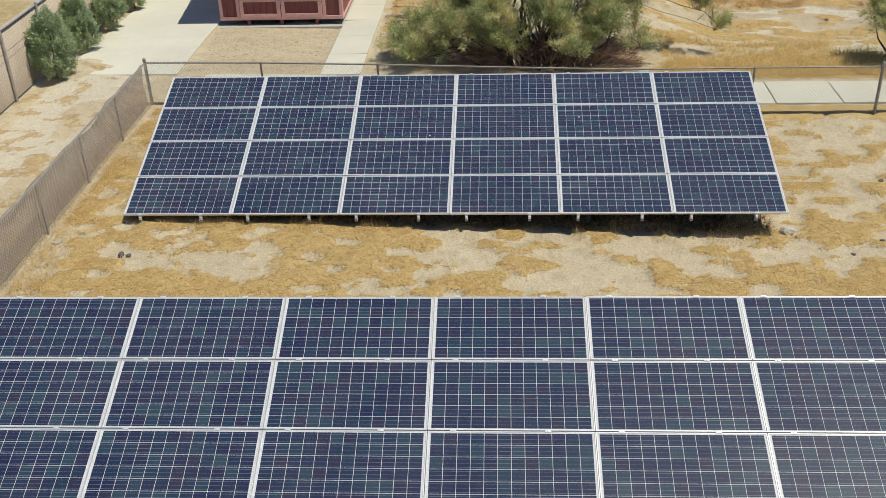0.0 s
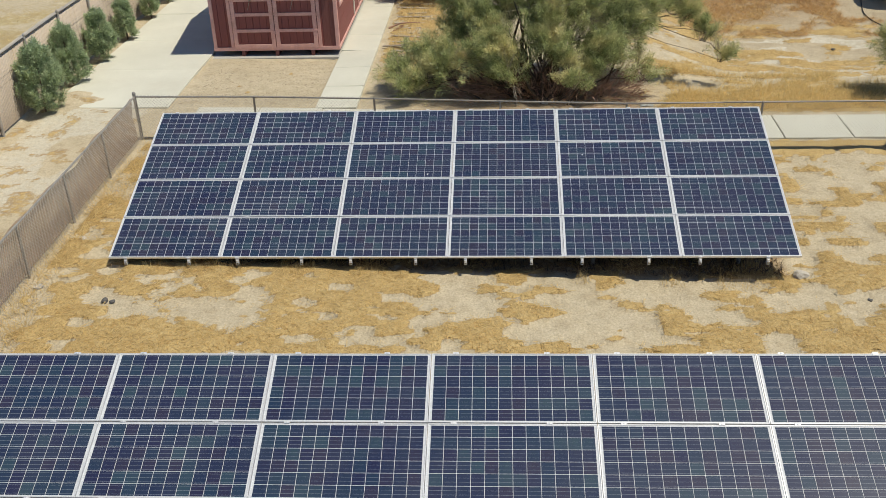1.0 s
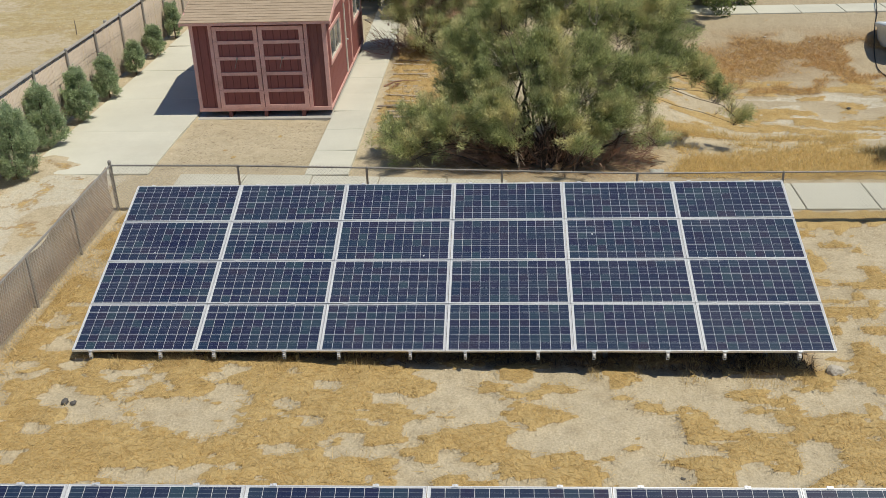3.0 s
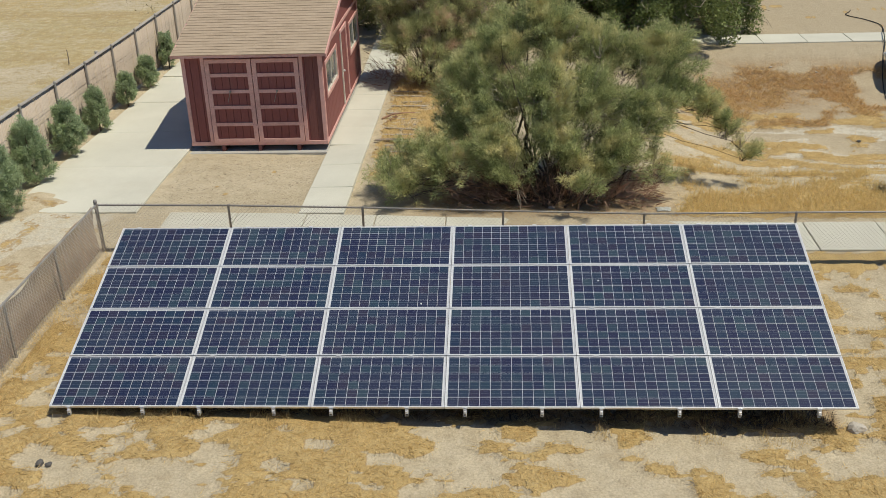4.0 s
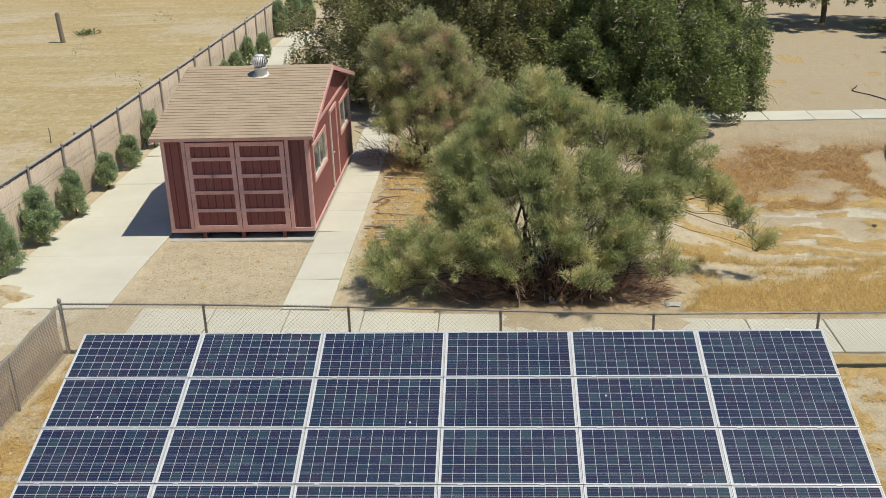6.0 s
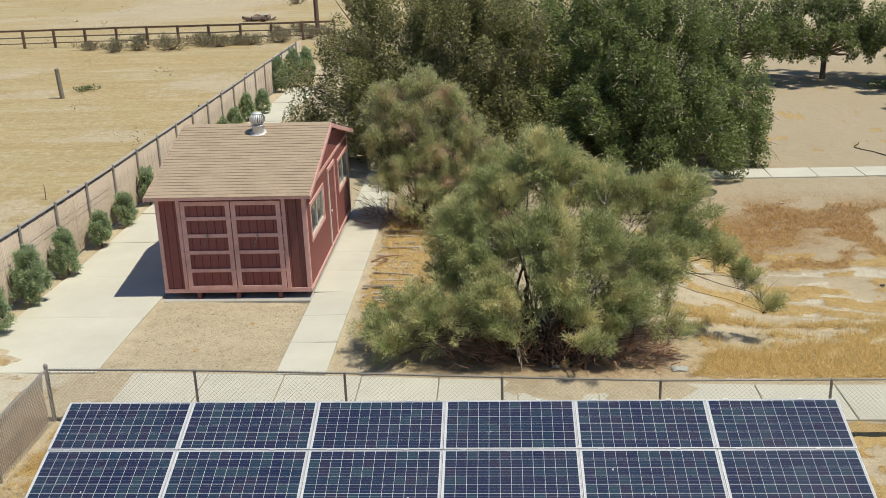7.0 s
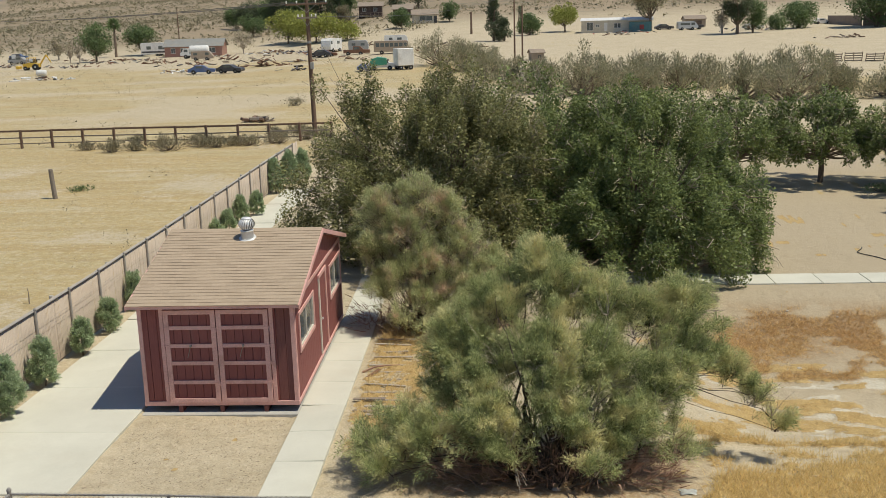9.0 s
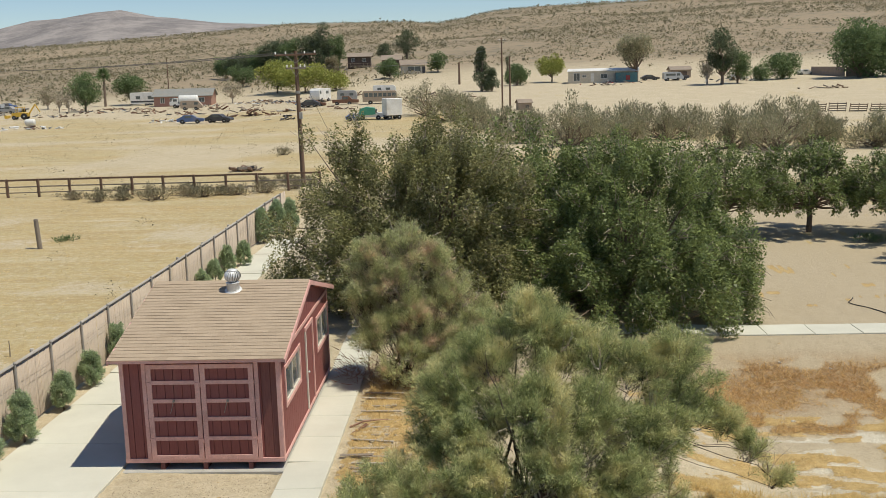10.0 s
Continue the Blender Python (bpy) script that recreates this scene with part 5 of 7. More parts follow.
def leaf_mesh(name, pts, axis, length, width, rng, material, flat=0.0, broad=2.1):
    """One pointed leaf (a narrow triangle) per point, long side along axis."""
    n = len(pts)
    axis = unit(axis)
    ref = unit(rng.normal(size=(n, 3)) + np.array([0, 0, flat]))
    side = unit(np.cross(axis, ref))
    ln = (length * rng.uniform(0.6, 1.35, n))[:, None]
    w = (width * np.where(rng.random(n) < 0.28, broad, 0.85) * rng.uniform(0.7, 1.25, n))[:, None]
    low = pts + axis * ln * 0.2
    v = np.stack([low + side * w, pts + axis * ln, low - side * w], 1).reshape(-1, 3)
    return mesh_np(name, v, np.arange(3 * n).reshape(n, 3), material)


def plume_threads(roots, ways, lengths, fat, per, rng, droop=0.15):
    """Fine threads clothing curved plumes: their points and directions. fat: girth as a share of length."""
    n = len(roots)
    share = lengths ** 2 * rng.uniform(0.7, 1.3, n)
    who = rng.choice(n, n * per, p=share / share.sum())
    u = rng.random(n * per) ** 0.8 * rng.uniform(0.8, 1.15, n * per)
    ln = lengths[who][:, None]
    ring = rng.normal(size=(n * per, 3))
    ring = ring - ways[who] * np.sum(ring * ways[who], -1, keepdims=True)
    ring = unit(ring)
    girth = fat * (0.30 + 0.70 * np.sin(np.pi * np.clip(u * 0.8 + 0.12, 0, 1)))[:, None] * np.abs(rng.normal(0, 0.62, n * per))[:, None]
    fall = np.array([0, 0, -1.0]) * droop * (u ** 2)[:, None]
    pts = roots[who] + (ways[who] * u[:, None] + ring * girth + fall) * ln
    axis = ways[who] * 0.70 + ring * 0.45 + fall * 1.5 + rng.normal(0, 0.34, (n * per, 3))
    return pts, axis


def in_ball(rng, n, shell=0.5):
    d = unit(rng.normal(size=(n, 3)))
    r = rng.uniform(shell ** 3, 1.0, n) ** (1 / 3)
    return d * r[:, None]


def limb_points(p0, p1, rng, bow=0.12, n=6):
    p0, p1 = np.array(p0, float), np.array(p1, float)
    t = np.linspace(0, 1, n)[:, None]
    sag = np.sin(np.pi * t) * rng.normal(0, bow, 3) * np.linalg.norm(p1 - p0)
    return p0 + (p1 - p0) * t + sag + rng.normal(0, 0.02, (n, 3)) * np.linalg.norm(p1 - p0) * (t > 0)


def orchard_tree(x, y, radius, height, label, material, seed, leaves=52000, trunk_h=1.3, skirt=0.9, leaf=0.115, group="shade trees"):
    """A broad low-branched tree: trunk, limbs, bare pale twigs, many separate leaves in uneven clumps."""
    rng = np.random.default_rng(seed)
    z = land_z(x, y)
    t = thing("tree", label, "tree", (x, y, z), group)
    wood = Geo()
    wood.path([(0, 0, -0.3), (0.04, 0.02, trunk_h * 0.5), (0.02, 0.06, trunk_h)], 0.20 * height / 6, 0.15 * height / 6, 9)
    n_cl = int(370 * (radius / 4.5) ** 1.6)
    d = unit(rng.normal(size=(n_cl, 3)) + np.array([0, 0, 0.25]))
    wob = 0.80 + 0.20 * np.sin(3 * np.arctan2(d[:, 1], d[:, 0]) + seed) * np.cos(2.3 * d[:, 2] + seed) + rng.normal(0, 0.06, n_cl)
    rad = rng.uniform(0.3, 1.0, n_cl) ** 0.5 * wob
    mid_z = skirt + (height - skirt) * 0.42
    reach = np.where(d[:, 2] > 0, height - mid_z, mid_z - skirt)
    flare = 1 + 0.30 * np.clip(-d[:, 2], 0, 1)
    cl = d * rad[:, None] * np.stack([radius * flare, radius * flare, reach], -1) + np.array([0, 0, mid_z])
    low = rng.random(n_cl) < 0.44
    ring = rng.uniform(0, 2 * np.pi, n_cl)
    out = radius * rng.uniform(0.55, 1.04, n_cl) * (1 + 0.08 * np.sin(3 * ring + seed))
    apron = np.stack([out * np.cos(ring), out * np.sin(ring), rng.uniform(max(skirt, 0.25), mid_z, n_cl)], -1)
    cl = np.where(low[:, None], apron, cl)
    cl[:, 2] = np.maximum(cl[:, 2], max(skirt, 0.2))
    cl_r = rng.uniform(0.45, 1.0, n_cl) * radius * 0.100 + 0.09
    for k in range(0, n_cl, 3):
        p = limb_points((0.02, 0.05, trunk_h * rng.uniform(0.7, 1.0)), cl[k], rng, 0.06, 6)
        wood.path(p, 0.055 * height / 6, 0.010, 5)
    part("trunk", wood, M["bark"], t, "grey-brown trunk and limbs")
    tw = Geo()
    for k in range(int(n_cl * 2.6)):
        j = rng.integers(n_cl)
        out = unit(cl[j] - np.array([0, 0, mid_z * 0.8]) + rng.normal(0, 0.6, 3))
        p0 = cl[j] - out * cl_r[j] * 0.3
        p1 = cl[j] + out * cl_r[j] * rng.uniform(0.8, 1.25) + rng.normal(0, 0.12, 3)
        tw.path(limb_points(p0, p1, rng, 0.16, 4), 0.017, 0.007, 3)
    part("twigwork", tw, M["twig"], t, "pale bare twigs among the leaves")["kind"] = "stuff"
    who = rng.choice(n_cl, leaves, p=cl_r ** 2 / np.sum(cl_r ** 2))
    off = in_ball(rng, leaves, 0.35)
    pts = cl[who] + off * cl_r[who][:, None] * np.array([0.80, 0.80, 1.3])
    axis = off + rng.normal(0, 0.6, (leaves, 3)) + np.array([0, 0, -0.25])
    part("crown", leaf_mesh("crown", pts, axis, leaf, leaf * 0.29, rng, material, 2.2), None, t)
    return t


def feather_bush(x, y, name, label, lobes, plumes, per, material, seed, size=(0.30, 0.85), thread=0.115, dead=0, trunk_r=0.05, arch=None, bare=0.0, fat=0.27):
    """A many-stemmed shrub. lobes: (x, y, z, radius) of the separate masses; each carries drooping plumes of fine threads.
    Stems to lobes past arch's x bend over that point; bare: share of dry leafless shoots."""
    rng = np.random.default_rng(seed)
    base = np.array([x, y, land_z(x, y)])
    t = thing(name, label, "shrub", tuple(base))
    wood, dry = Geo(), Geo()
    total = sum(l[3] ** 2 for l in lobes)
    roots, ways, sizes = [], [], []
    for lx, ly, lz, lr in lobes:
        c = np.array([lx, ly, lz]) - base
        arching = arch is not None and lx > arch[0] + 0.9
        for k in range(2 if arching else 5 if lr > 0.5 else 3):
            root = np.array([rng.normal(0.0, 0.40) + 0.18 * c[0], rng.normal(0.0, 0.28) + 0.10 * c[1], -0.1])
            tip = c + rng.normal(0, 0.30 * lr, 3)
            if arching:
                knee = np.array(arch) - base + rng.normal(0, 0.12, 3)
                p = np.concatenate([limb_points(root * 0.6, knee, rng, 0.03, 4), limb_points(knee, tip, rng, 0.05, 5)[1:]])
            else:
                p = limb_points(root, tip, rng, 0.06, 8)
                p[:, 2] += np.sin(np.linspace(0, np.pi, 8)) * 0.08 * np.linalg.norm(tip - root)
            wood.path(p, trunk_r * rng.uniform(0.25, 1.0) ** 1.5 * (0.4 if arching else 1.0), 0.005, 5)
        out = unit(c - np.array([0, 0, 0.5 * c[2]]))
        near = [q for q in lobes if 0.1 < math.dist(q[:3], (lx, ly, lz)) < 1.5] or [(lx, ly, lz, lr)]
        for k in range(max(16, round(plumes * lr ** 2 / total))):
            # some plumes fill the hollows towards a neighbouring mass
            c = np.array([lx, ly, lz]) - base
            if rng.random() < 0.30:
                q = near[rng.integers(len(near))]
                c = c + (np.array(q[:3]) - base - c) * rng.uniform(0.2, 0.8) + rng.normal(0, 0.10, 3)
            o = unit(rng.normal(size=3) + np.array([0, 0, 0.30]))
            ln = rng.uniform(*size) * (0.75 if lr < 0.45 else 1.0)
            p0 = c + o * max(1.10 * lr - 0.5 * ln, 0.12) * rng.uniform(0.05, 1.0) ** 0.5
            way = unit(o * 0.55 + out * 0.35 + np.array([0, 0, 0.80]) + rng.normal(0, 0.30, 3))
            p0[2] = max(p0[2], 0.12)
            wood.path([c + (p0 - c) * 0.2 + rng.normal(0, 0.03, 3), p0, p0 + way * ln * 0.6], 0.008, 0.003, 3)
            if rng.random() < bare:
                for r in range(6):
                    e = p0 + unit(way + rng.normal(0, 0.45, 3)) * ln * rng.uniform(0.7, 1.25)
                    dry.path(limb_points(p0, e, rng, 0.12, 4), 0.008, 0.003, 3)
                continue
            roots.append(p0)
            ways.append(way)
            sizes.append(ln)
    part("branchwork", wood, M["stem"], t, "thin dark brown stems")
    if bare:
        part("twigwork", dry, M["twig"], t, "bare pale twigs among the green")["kind"] = "stuff"
    pts, axis = plume_threads(np.array(roots), np.array(ways), np.array(sizes), fat, per, rng)
    pts[:, 2] = np.maximum(pts[:, 2], 0.04)
    part("foliage", leaf_mesh("foliage", pts, axis, thread, 0.0062, rng, material, 1.6, 1.5), None, t)
    if dead:
        dx = np.stack([rng.uniform(-2.2, 2.3, dead), rng.normal(-0.12, 0.28, dead), np.abs(rng.normal(0, 0.30, dead))], -1)
        ax = dx * np.array([0.35, 0.6, 0.3]) + rng.normal(0, 0.6, (dead, 3)) + np.array([0, 0, 0.5])
        part("dead_brush", leaf_mesh("dead_brush", dx, ax, 0.42, 0.007, rng, M["dead_twig"]), None, t, "reddish dead twigs round the base")
    return t


def cypress(x, y, h, w, seed, lean=0.0, label="young blue-green conifer planted along the slatted fence"):
    rng = np.random.default_rng(seed)
    t = thing("conifer_shrub", label, "conifer", pose(x, y, land_z(x, y), 0, lean, 0), "conifers along the fence")
    part("trunk", Geo().path([(0, 0, -0.1), (0, 0, h * 0.5), (0.01, 0, h * 0.95)], 0.035, 0.008, 6), M["bark"], t)
    n = int(95 * h * w) + 45
    u = rng.random(n) ** 0.85
    a = rng.uniform(0, 2 * np.pi, n)
    lump = 1 + 0.16 * np.sin(3 * a + 5 * u + seed) + 0.10 * np.sin(5 * a - 9 * u + 2 * seed)
    prof = np.minimum(1, 0.62 + 1.5 * u) * (1.0 - u ** 2.2) ** 0.75 + 0.05
    r = w * 0.36 * prof * lump * rng.uniform(0.45, 1.0, n) ** 0.5
    roots = np.stack([r * np.cos(a), r * np.sin(a), 0.06 + u * h * 0.80], -1)
    ways = unit(np.stack([np.cos(a) * 0.62, np.sin(a) * 0.62, 0.85 + 0.9 * u], -1) + rng.normal(0, 0.22, (n, 3)))
    sizes = rng.uniform(0.18, 0.36, n) * (0.5 + 0.5 * w)
    pts, axis = plume_threads(roots, ways, sizes, 0.28, 130, rng, 0.0)
    part("foliage", leaf_mesh("foliage", pts, axis, 0.080, 0.0072, rng, M["cypress"], 1.2), None, t)
    return t


for k, (x, y, h, w) in enumerate(((-12.85, 22.55, 1.75, 1.15), (-12.95, 24.6, 1.58, 0.95), (-12.85, 26.6, 1.38, 0.82), (-12.85, 28.6, 1.18, 0.68), (-12.9, 31.0, 0.95, 0.60),
                                  (-12.95, 33.0, 0.92, 0.6), (-12.95, 35.3, 1.15, 0.55), (-12.95, 46.6, 0.9, 0.6), (-12.95, 48.7, 1.15, 0.6), (-12.6, 50.2, 1.05, 0.65),
                                  (-12.95, 44.8, 0.8, 0.5), (-12.95, 56.0, 1.9, 0.8), (-12.6, 57.6, 2.1, 1.0), (-12.2, 59.3, 1.9, 0.9))):
    cypress(x, y, h, w, 200 + k, random.uniform(-3, 3), "young blue-green conifer planted along the slatted fence" if h > 1.1 else "small stunted conifer by the slatted fence")

orchard_tree(-3.75, 41.9, 5.3, 7.5, "broad dark green shade tree with pale twigs, branched to the ground", M["orchard_leaf"], 11, 225000, 1.2, 0.3, 0.098)
orchard_tree(3.0, 40.6, 4.75, 6.8, "broad dark green shade tree beside the far walkway", M["orchard_leaf_green"], 12, 225000, 1.2, 0.0, 0.098)
orchard_tree(0.0, 45.5, 4.8, 6.6, "dark green shade tree behind its neighbours", M["orchard_leaf_green"], 13, 40000, 1.3, 0.6, 0.14)
for x, y, r, h, s in ((14.5, 56.4, 3.0, 4.8, 14), (18.3, 54.4, 2.9, 4.8, 15), (10.2, 56.0, 3.0, 4.9, 16), (19.2, 48.2, 2.9, 4.8, 17), (22.5, 57.0, 2.8, 4.6, 18)):
    orchard_tree(x, y, r, h, "small round-crowned green orchard tree on a bare crooked trunk", M["orchard_leaf_green"], s, 22000, 1.6, 1.45, 0.14, "orchard trees")
BUSH_LOBES = [(-0.87, 25.5, 3.31, 0.75), (-1.75, 25.3, 2.84, 0.7), (-0.23, 25.5, 2.82, 0.6), (-2.54, 25.00, 2.30, 0.55), (0.4, 25.4, 2.78, 0.6), (1.27, 25.4, 2.46, 0.7),
              (1.97, 25.5, 2.72, 0.55), (-2.0, 24.6, 1.8, 0.75), (-0.92, 24.4, 2.1, 0.7), (0.15, 24.5, 1.81, 0.75), (1.29, 24.6, 1.52, 0.7), (1.97, 25.0, 1.85, 0.5),
              (-2.75, 24.50, 1.30, 0.5), (-3.55, 24.10, 0.70, 0.5), (-4.39, 24.10, 0.41, 0.38), (-3.95, 23.40, 0.29, 0.45), (-3.01, 23.6, 0.64, 0.6), (-2.01, 23.6, 0.99, 0.65),
              (-0.58, 23.7, 1.06, 0.6), (0.64, 23.8, 0.88, 0.65), (1.64, 23.8, 0.39, 0.35), (2.35, 25.0, 1.75, 0.36), (2.86, 25.1, 1.5, 0.38), (3.32, 25.0, 1.0, 0.36), (3.73, 24.9, 0.40, 0.32), (-0.1, 22.5, 0.6, 0.32), (-1.63, 23.30, 0.59, 0.42), (0.22, 23.40, 0.53, 0.42), (-0.73, 23.90, 1.57, 0.5)]
feather_bush(-0.75, 23.9, "tamarisk_bush", "large feathery green desert shrub with many thin stems", BUSH_LOBES, 1400, 300, M["feather"], 31,
             dead=2600, arch=(1.2, 24.8, 1.5), bare=0.07)
feather_bush(-3.7, 33.4, "tamarisk_bush", "tall dusty green and pinkish desert shrub beside the path",
             [(-4.02, 33.6, 3.6, 0.6), (-5.04, 33.4, 3.2, 0.6), (-3.17, 33.6, 3.1, 0.55), (-4.26, 33.2, 2.6, 0.7), (-5.22, 33.2, 2.1, 0.5), (-2.71, 33.5, 2.2, 0.6),
              (-3.65, 33.0, 1.7, 0.7), (-2.42, 33.2, 1.2, 0.6), (-4.6, 33.0, 1.4, 0.55), (-3.2, 32.8, 0.7, 0.6), (-2.2, 33.6, 1.7, 0.5), (-4.81, 32.60, 1.15, 0.5), (-3.70, 32.60, 0.96, 0.55), (-2.58, 32.80, 1.05, 0.5), (-4.37, 31.80, 0.47, 0.4), (-3.13, 31.90, 0.34, 0.5), (-2.19, 32.30, 0.45, 0.45)], 900, 250, M["feather_brown"], 32,
             dead=1500, bare=0.22)
feather_bush(8.2, 23.9, "tamarisk_bush", "green desert shrub growing at the edge of the hollow", [(8.2, 23.9, 0.7, 0.7), (8.9, 24.1, 1.0, 0.6), (7.8, 24.2, 0.8, 0.5)], 130, 280, M["feather"], 33)


# ---- small things about the yard ----
def plank(length, w=0.07, t=0.025, name="plank", mat="pale_wood"):
    return Geo().box((0, 0, t / 2), (length, w, t), 0.004).mesh(name, M[mat])


# narrow boards lying in the grass like sleepers beside the path
for k in range(12):
    y = 26.6 + 0.48 * k
    ln = 0.75 + 0.35 * math.sin(k * 2.1) ** 2
    x = -4.52 + 0.05 * math.sin(k * 1.7) + (0.15 if k < 3 else 0.0)
    thing("fallen_board", "narrow weathered grey board lying in dry grass beside the path", "board", pose(x, y, ground_z(x, y) + 0.022, random.uniform(-1, 1), random.uniform(-2, 3), random.uniform(-4, 4)), "boards beside the path", shape=plank(ln))
for x, y, ln, rz, ry in ((-4.75, 27.5, 0.8, -14, -6), (-4.9, 29.3, 0.55, 52, -12), (-4.75, 26.9, 0.7, -24, -5)):
    thing("broken_board", "split brown board propped in the dry grass", "board", pose(x, y, ground_z(x, y) + 0.05, 8, ry, rz), shape=plank(ln, 0.09, 0.02, "broken_board", "rust" if rz > 40 else "old_wood"))
bent = Geo().path([(-0.42, 0, 0.02), (-0.1, 0.06, 0.14), (0.18, 0.1, 0.16), (0.5, 0.3, 0.1)], 0.035, 0.012, 5)
thing("driftwood", "bent reddish piece of dead wood beside the path", "dead wood", pose(-4.75, 29.55, ground_z(-4.75, 29.55)), shape=bent, material=M["dead_twig"])


def rock(r, seed, mat="stone", flat=0.7):
    rng = random.Random(seed)
    bm = bmesh.new()
    bmesh.ops.create_icosphere(bm, subdivisions=2, radius=r)
    ph = [rng.uniform(0, 6) for _ in range(6)]
    for v in bm.verts:
        c = v.co.normalized()
        v.co *= 1 + 0.18 * math.sin(3 * c.x + ph[0]) + 0.14 * math.sin(4 * c.y + ph[1]) + 0.12 * math.sin(5 * c.z + ph[2])
        v.co.z *= flat
    me = bpy.data.meshes.new("stone")
    bm.to_mesh(me)
    bm.free()
    me.materials.append(M[mat])
    return me


thing("dark_stone", "two-lobed dark lump lying on the straw", "stone", (-8.30, 13.86, ground_z(-8.3, 13.86) + 0.03), shape=rock(0.06, 1))
thing("dark_stone", "small dark lump lying on the straw", "stone", pose(-8.16, 13.84, ground_z(-8.16, 13.84) + 0.025, 0, 0, 20), shape=rock(0.045, 2, "stone", 0.6))
stone_spots = [(3.35, 15.2, 0.13, "pale_stone"), (4.3, 14.5, 0.04, "stone"), (4.9, 14.9, 0.04, "stone"), (5.6, 17.2, 0.05, "stone"), (-9.5, 16.1, 0.07, "pale_stone"), (-9.4, 17.4, 0.05, "pale_stone"),
               (-9.55, 18.1, 0.05, "pale_stone"), (-9.6, 14.3, 0.08, "pale_stone"), (-9.45, 20.6, 0.05, "pale_stone"), (6.4, 32.1, 0.07, "pale_stone"), (8.2, 30.1, 0.06, "stone"), (-0.72, 23.35, 0.07, "pale_stone"),
               (8.4, 35.2, 0.05, "pale_stone"), (7.0, 35.5, 0.05, "pale_stone"), (-3.0, 13.2, 0.035, "stone"), (0.6, 12.6, 0.03, "stone"), (5.2, 12.4, 0.03, "stone"), (6.0, 15.6, 0.035, "stone")]
for k, (x, y, r, mt) in enumerate(stone_spots):
    thing("stone", "pale flat stone half sunk in the sand" if mt == "pale_stone" else "small dark stone lying on the sand", "stone", pose(x, y, ground_z(x, y) + r * 0.12, 0, 0, 40 * k), "loose stones", shape=rock(r, 10 + k, mt, 0.5))

# crumpled clear sheeting caught under the big shrub
rng = np.random.default_rng(5)
sheet_v, sheet_f = [], []
for i in range(9):
    for j in range(7):
        sheet_v.append((0.04 * i - 0.16 + rng.normal(0, 0.012), 0.04 * j - 0.12 + rng.normal(0, 0.012), 0.015 + abs(rng.normal(0, 0.06)) * (1 - abs(i - 4) / 5) * (1 - abs(j - 3) / 4)))
for i in range(8):
    for j in range(6):
        sheet_f.append((i * 7 + j, (i + 1) * 7 + j, (i + 1) * 7 + j + 1, i * 7 + j + 1))
crumple = mesh_np("plastic_sheet", np.array(sheet_v), np.array(sheet_f), M["blind"])
sol = thing("plastic_sheet", "crumpled pale plastic sheet lying under the shrub", "plastic sheet", (1.75, 23.4, ground_z(1.75, 23.4)), shape=crumple)
sol.modifiers.new("thick", "SOLIDIFY").thickness = 0.004

# ---- old tub in the hollow ----
tub = thing("spa_tub", "old pale blue-white moulded spa tub tipped on the bank", "tub", pose(11.55, 34.75, land_z(11.5, 34.75) + 0.10, -9, 5, 4))
shell = Geo()
n = 28


def squircle(a, hx, hy, p=4.0):
    c, s = math.cos(a), math.sin(a)
    r = (abs(c / hx) ** p + abs(s / hy) ** p) ** (-1 / p)
    return r * c, r * s


levels = [(0.80, 0.0), (0.92, 0.20), (0.98, 0.55), (1.05, 0.66), (1.06, 0.72), (0.98, 0.76), (0.84, 0.75), (0.80, 0.66), (0.72, 0.45), (0.66, 0.42), (0.60, 0.18), (0.3, 0.15)]
for sc, z in levels:
    for i in range(n):
        x, y = squircle(2 * math.pi * i / n, 1.05 * sc, 0.95 * sc)
        shell.v.append((x, y, z))
for k in range(len(levels) - 1):
    for i in range(n):
        j = (i + 1) % n
        shell.f.append((k * n + i, k * n + j, (k + 1) * n + j, (k + 1) * n + i))
shell.f.append(tuple(range((len(levels) - 1) * n, len(levels) * n)))
part("shell", shell, M["white_plastic"], tub, "moulded acrylic shell", smooth=True)
for a in (0.6, 2.4, 3.9, 5.4):
    part("headrest", Geo().box((0, 0, 0), (0.34, 0.14, 0.10), 0.04), M["white_plastic"], tub, "", pose(0.76 * math.cos(a), 0.70 * math.sin(a), 0.70, 0, 0, math.degrees(a) + 90))
for a in (0.2, 1.5, 2.9, 4.4):
    part("jet", Geo().lathe([(0.05, 0), (0.05, 0.02), (0.02, 0.03)], 10), M["grey_paint"], tub, "", pose(0.66 * math.cos(a), 0.60 * math.sin(a), 0.44))
# black hose trailing over the walk, the bank and the hollow
hose_pts = [(11.9, 44.2), (11.7, 42.6), (11.3, 41.8), (11.75, 41.0), (12.0, 40.0), (11.6, 38.6), (11.1, 37.0), (10.7, 35.9), (10.35, 34.6), (10.2, 33.6), (10.3, 32.6), (10.9, 31.6), (12.0, 30.9)]
hose = Geo()
dense = []
for k in range(1, len(hose_pts) - 2):
    q0, q1, q2, q3 = (np.array(hose_pts[k + d]) for d in (-1, 0, 1, 2))
    for u in np.linspace(0, 1, 9)[:-1]:
        x, y = 0.5 * (2 * q1 + (q2 - q0) * u + (2 * q0 - 5 * q1 + 4 * q2 - q3) * u * u + (3 * q1 - q0 - 3 * q2 + q3) * u ** 3)
        dense.append((x, y, land_z(x, y) + (0.145 if 37.6 < y < 39.0 else 0.03)))
hose.path(dense, 0.017, 0.017, 6)
thing("hose", "black irrigation hose snaking down the bank", "hose", shape=hose, material=M["rubber"], smooth=True)


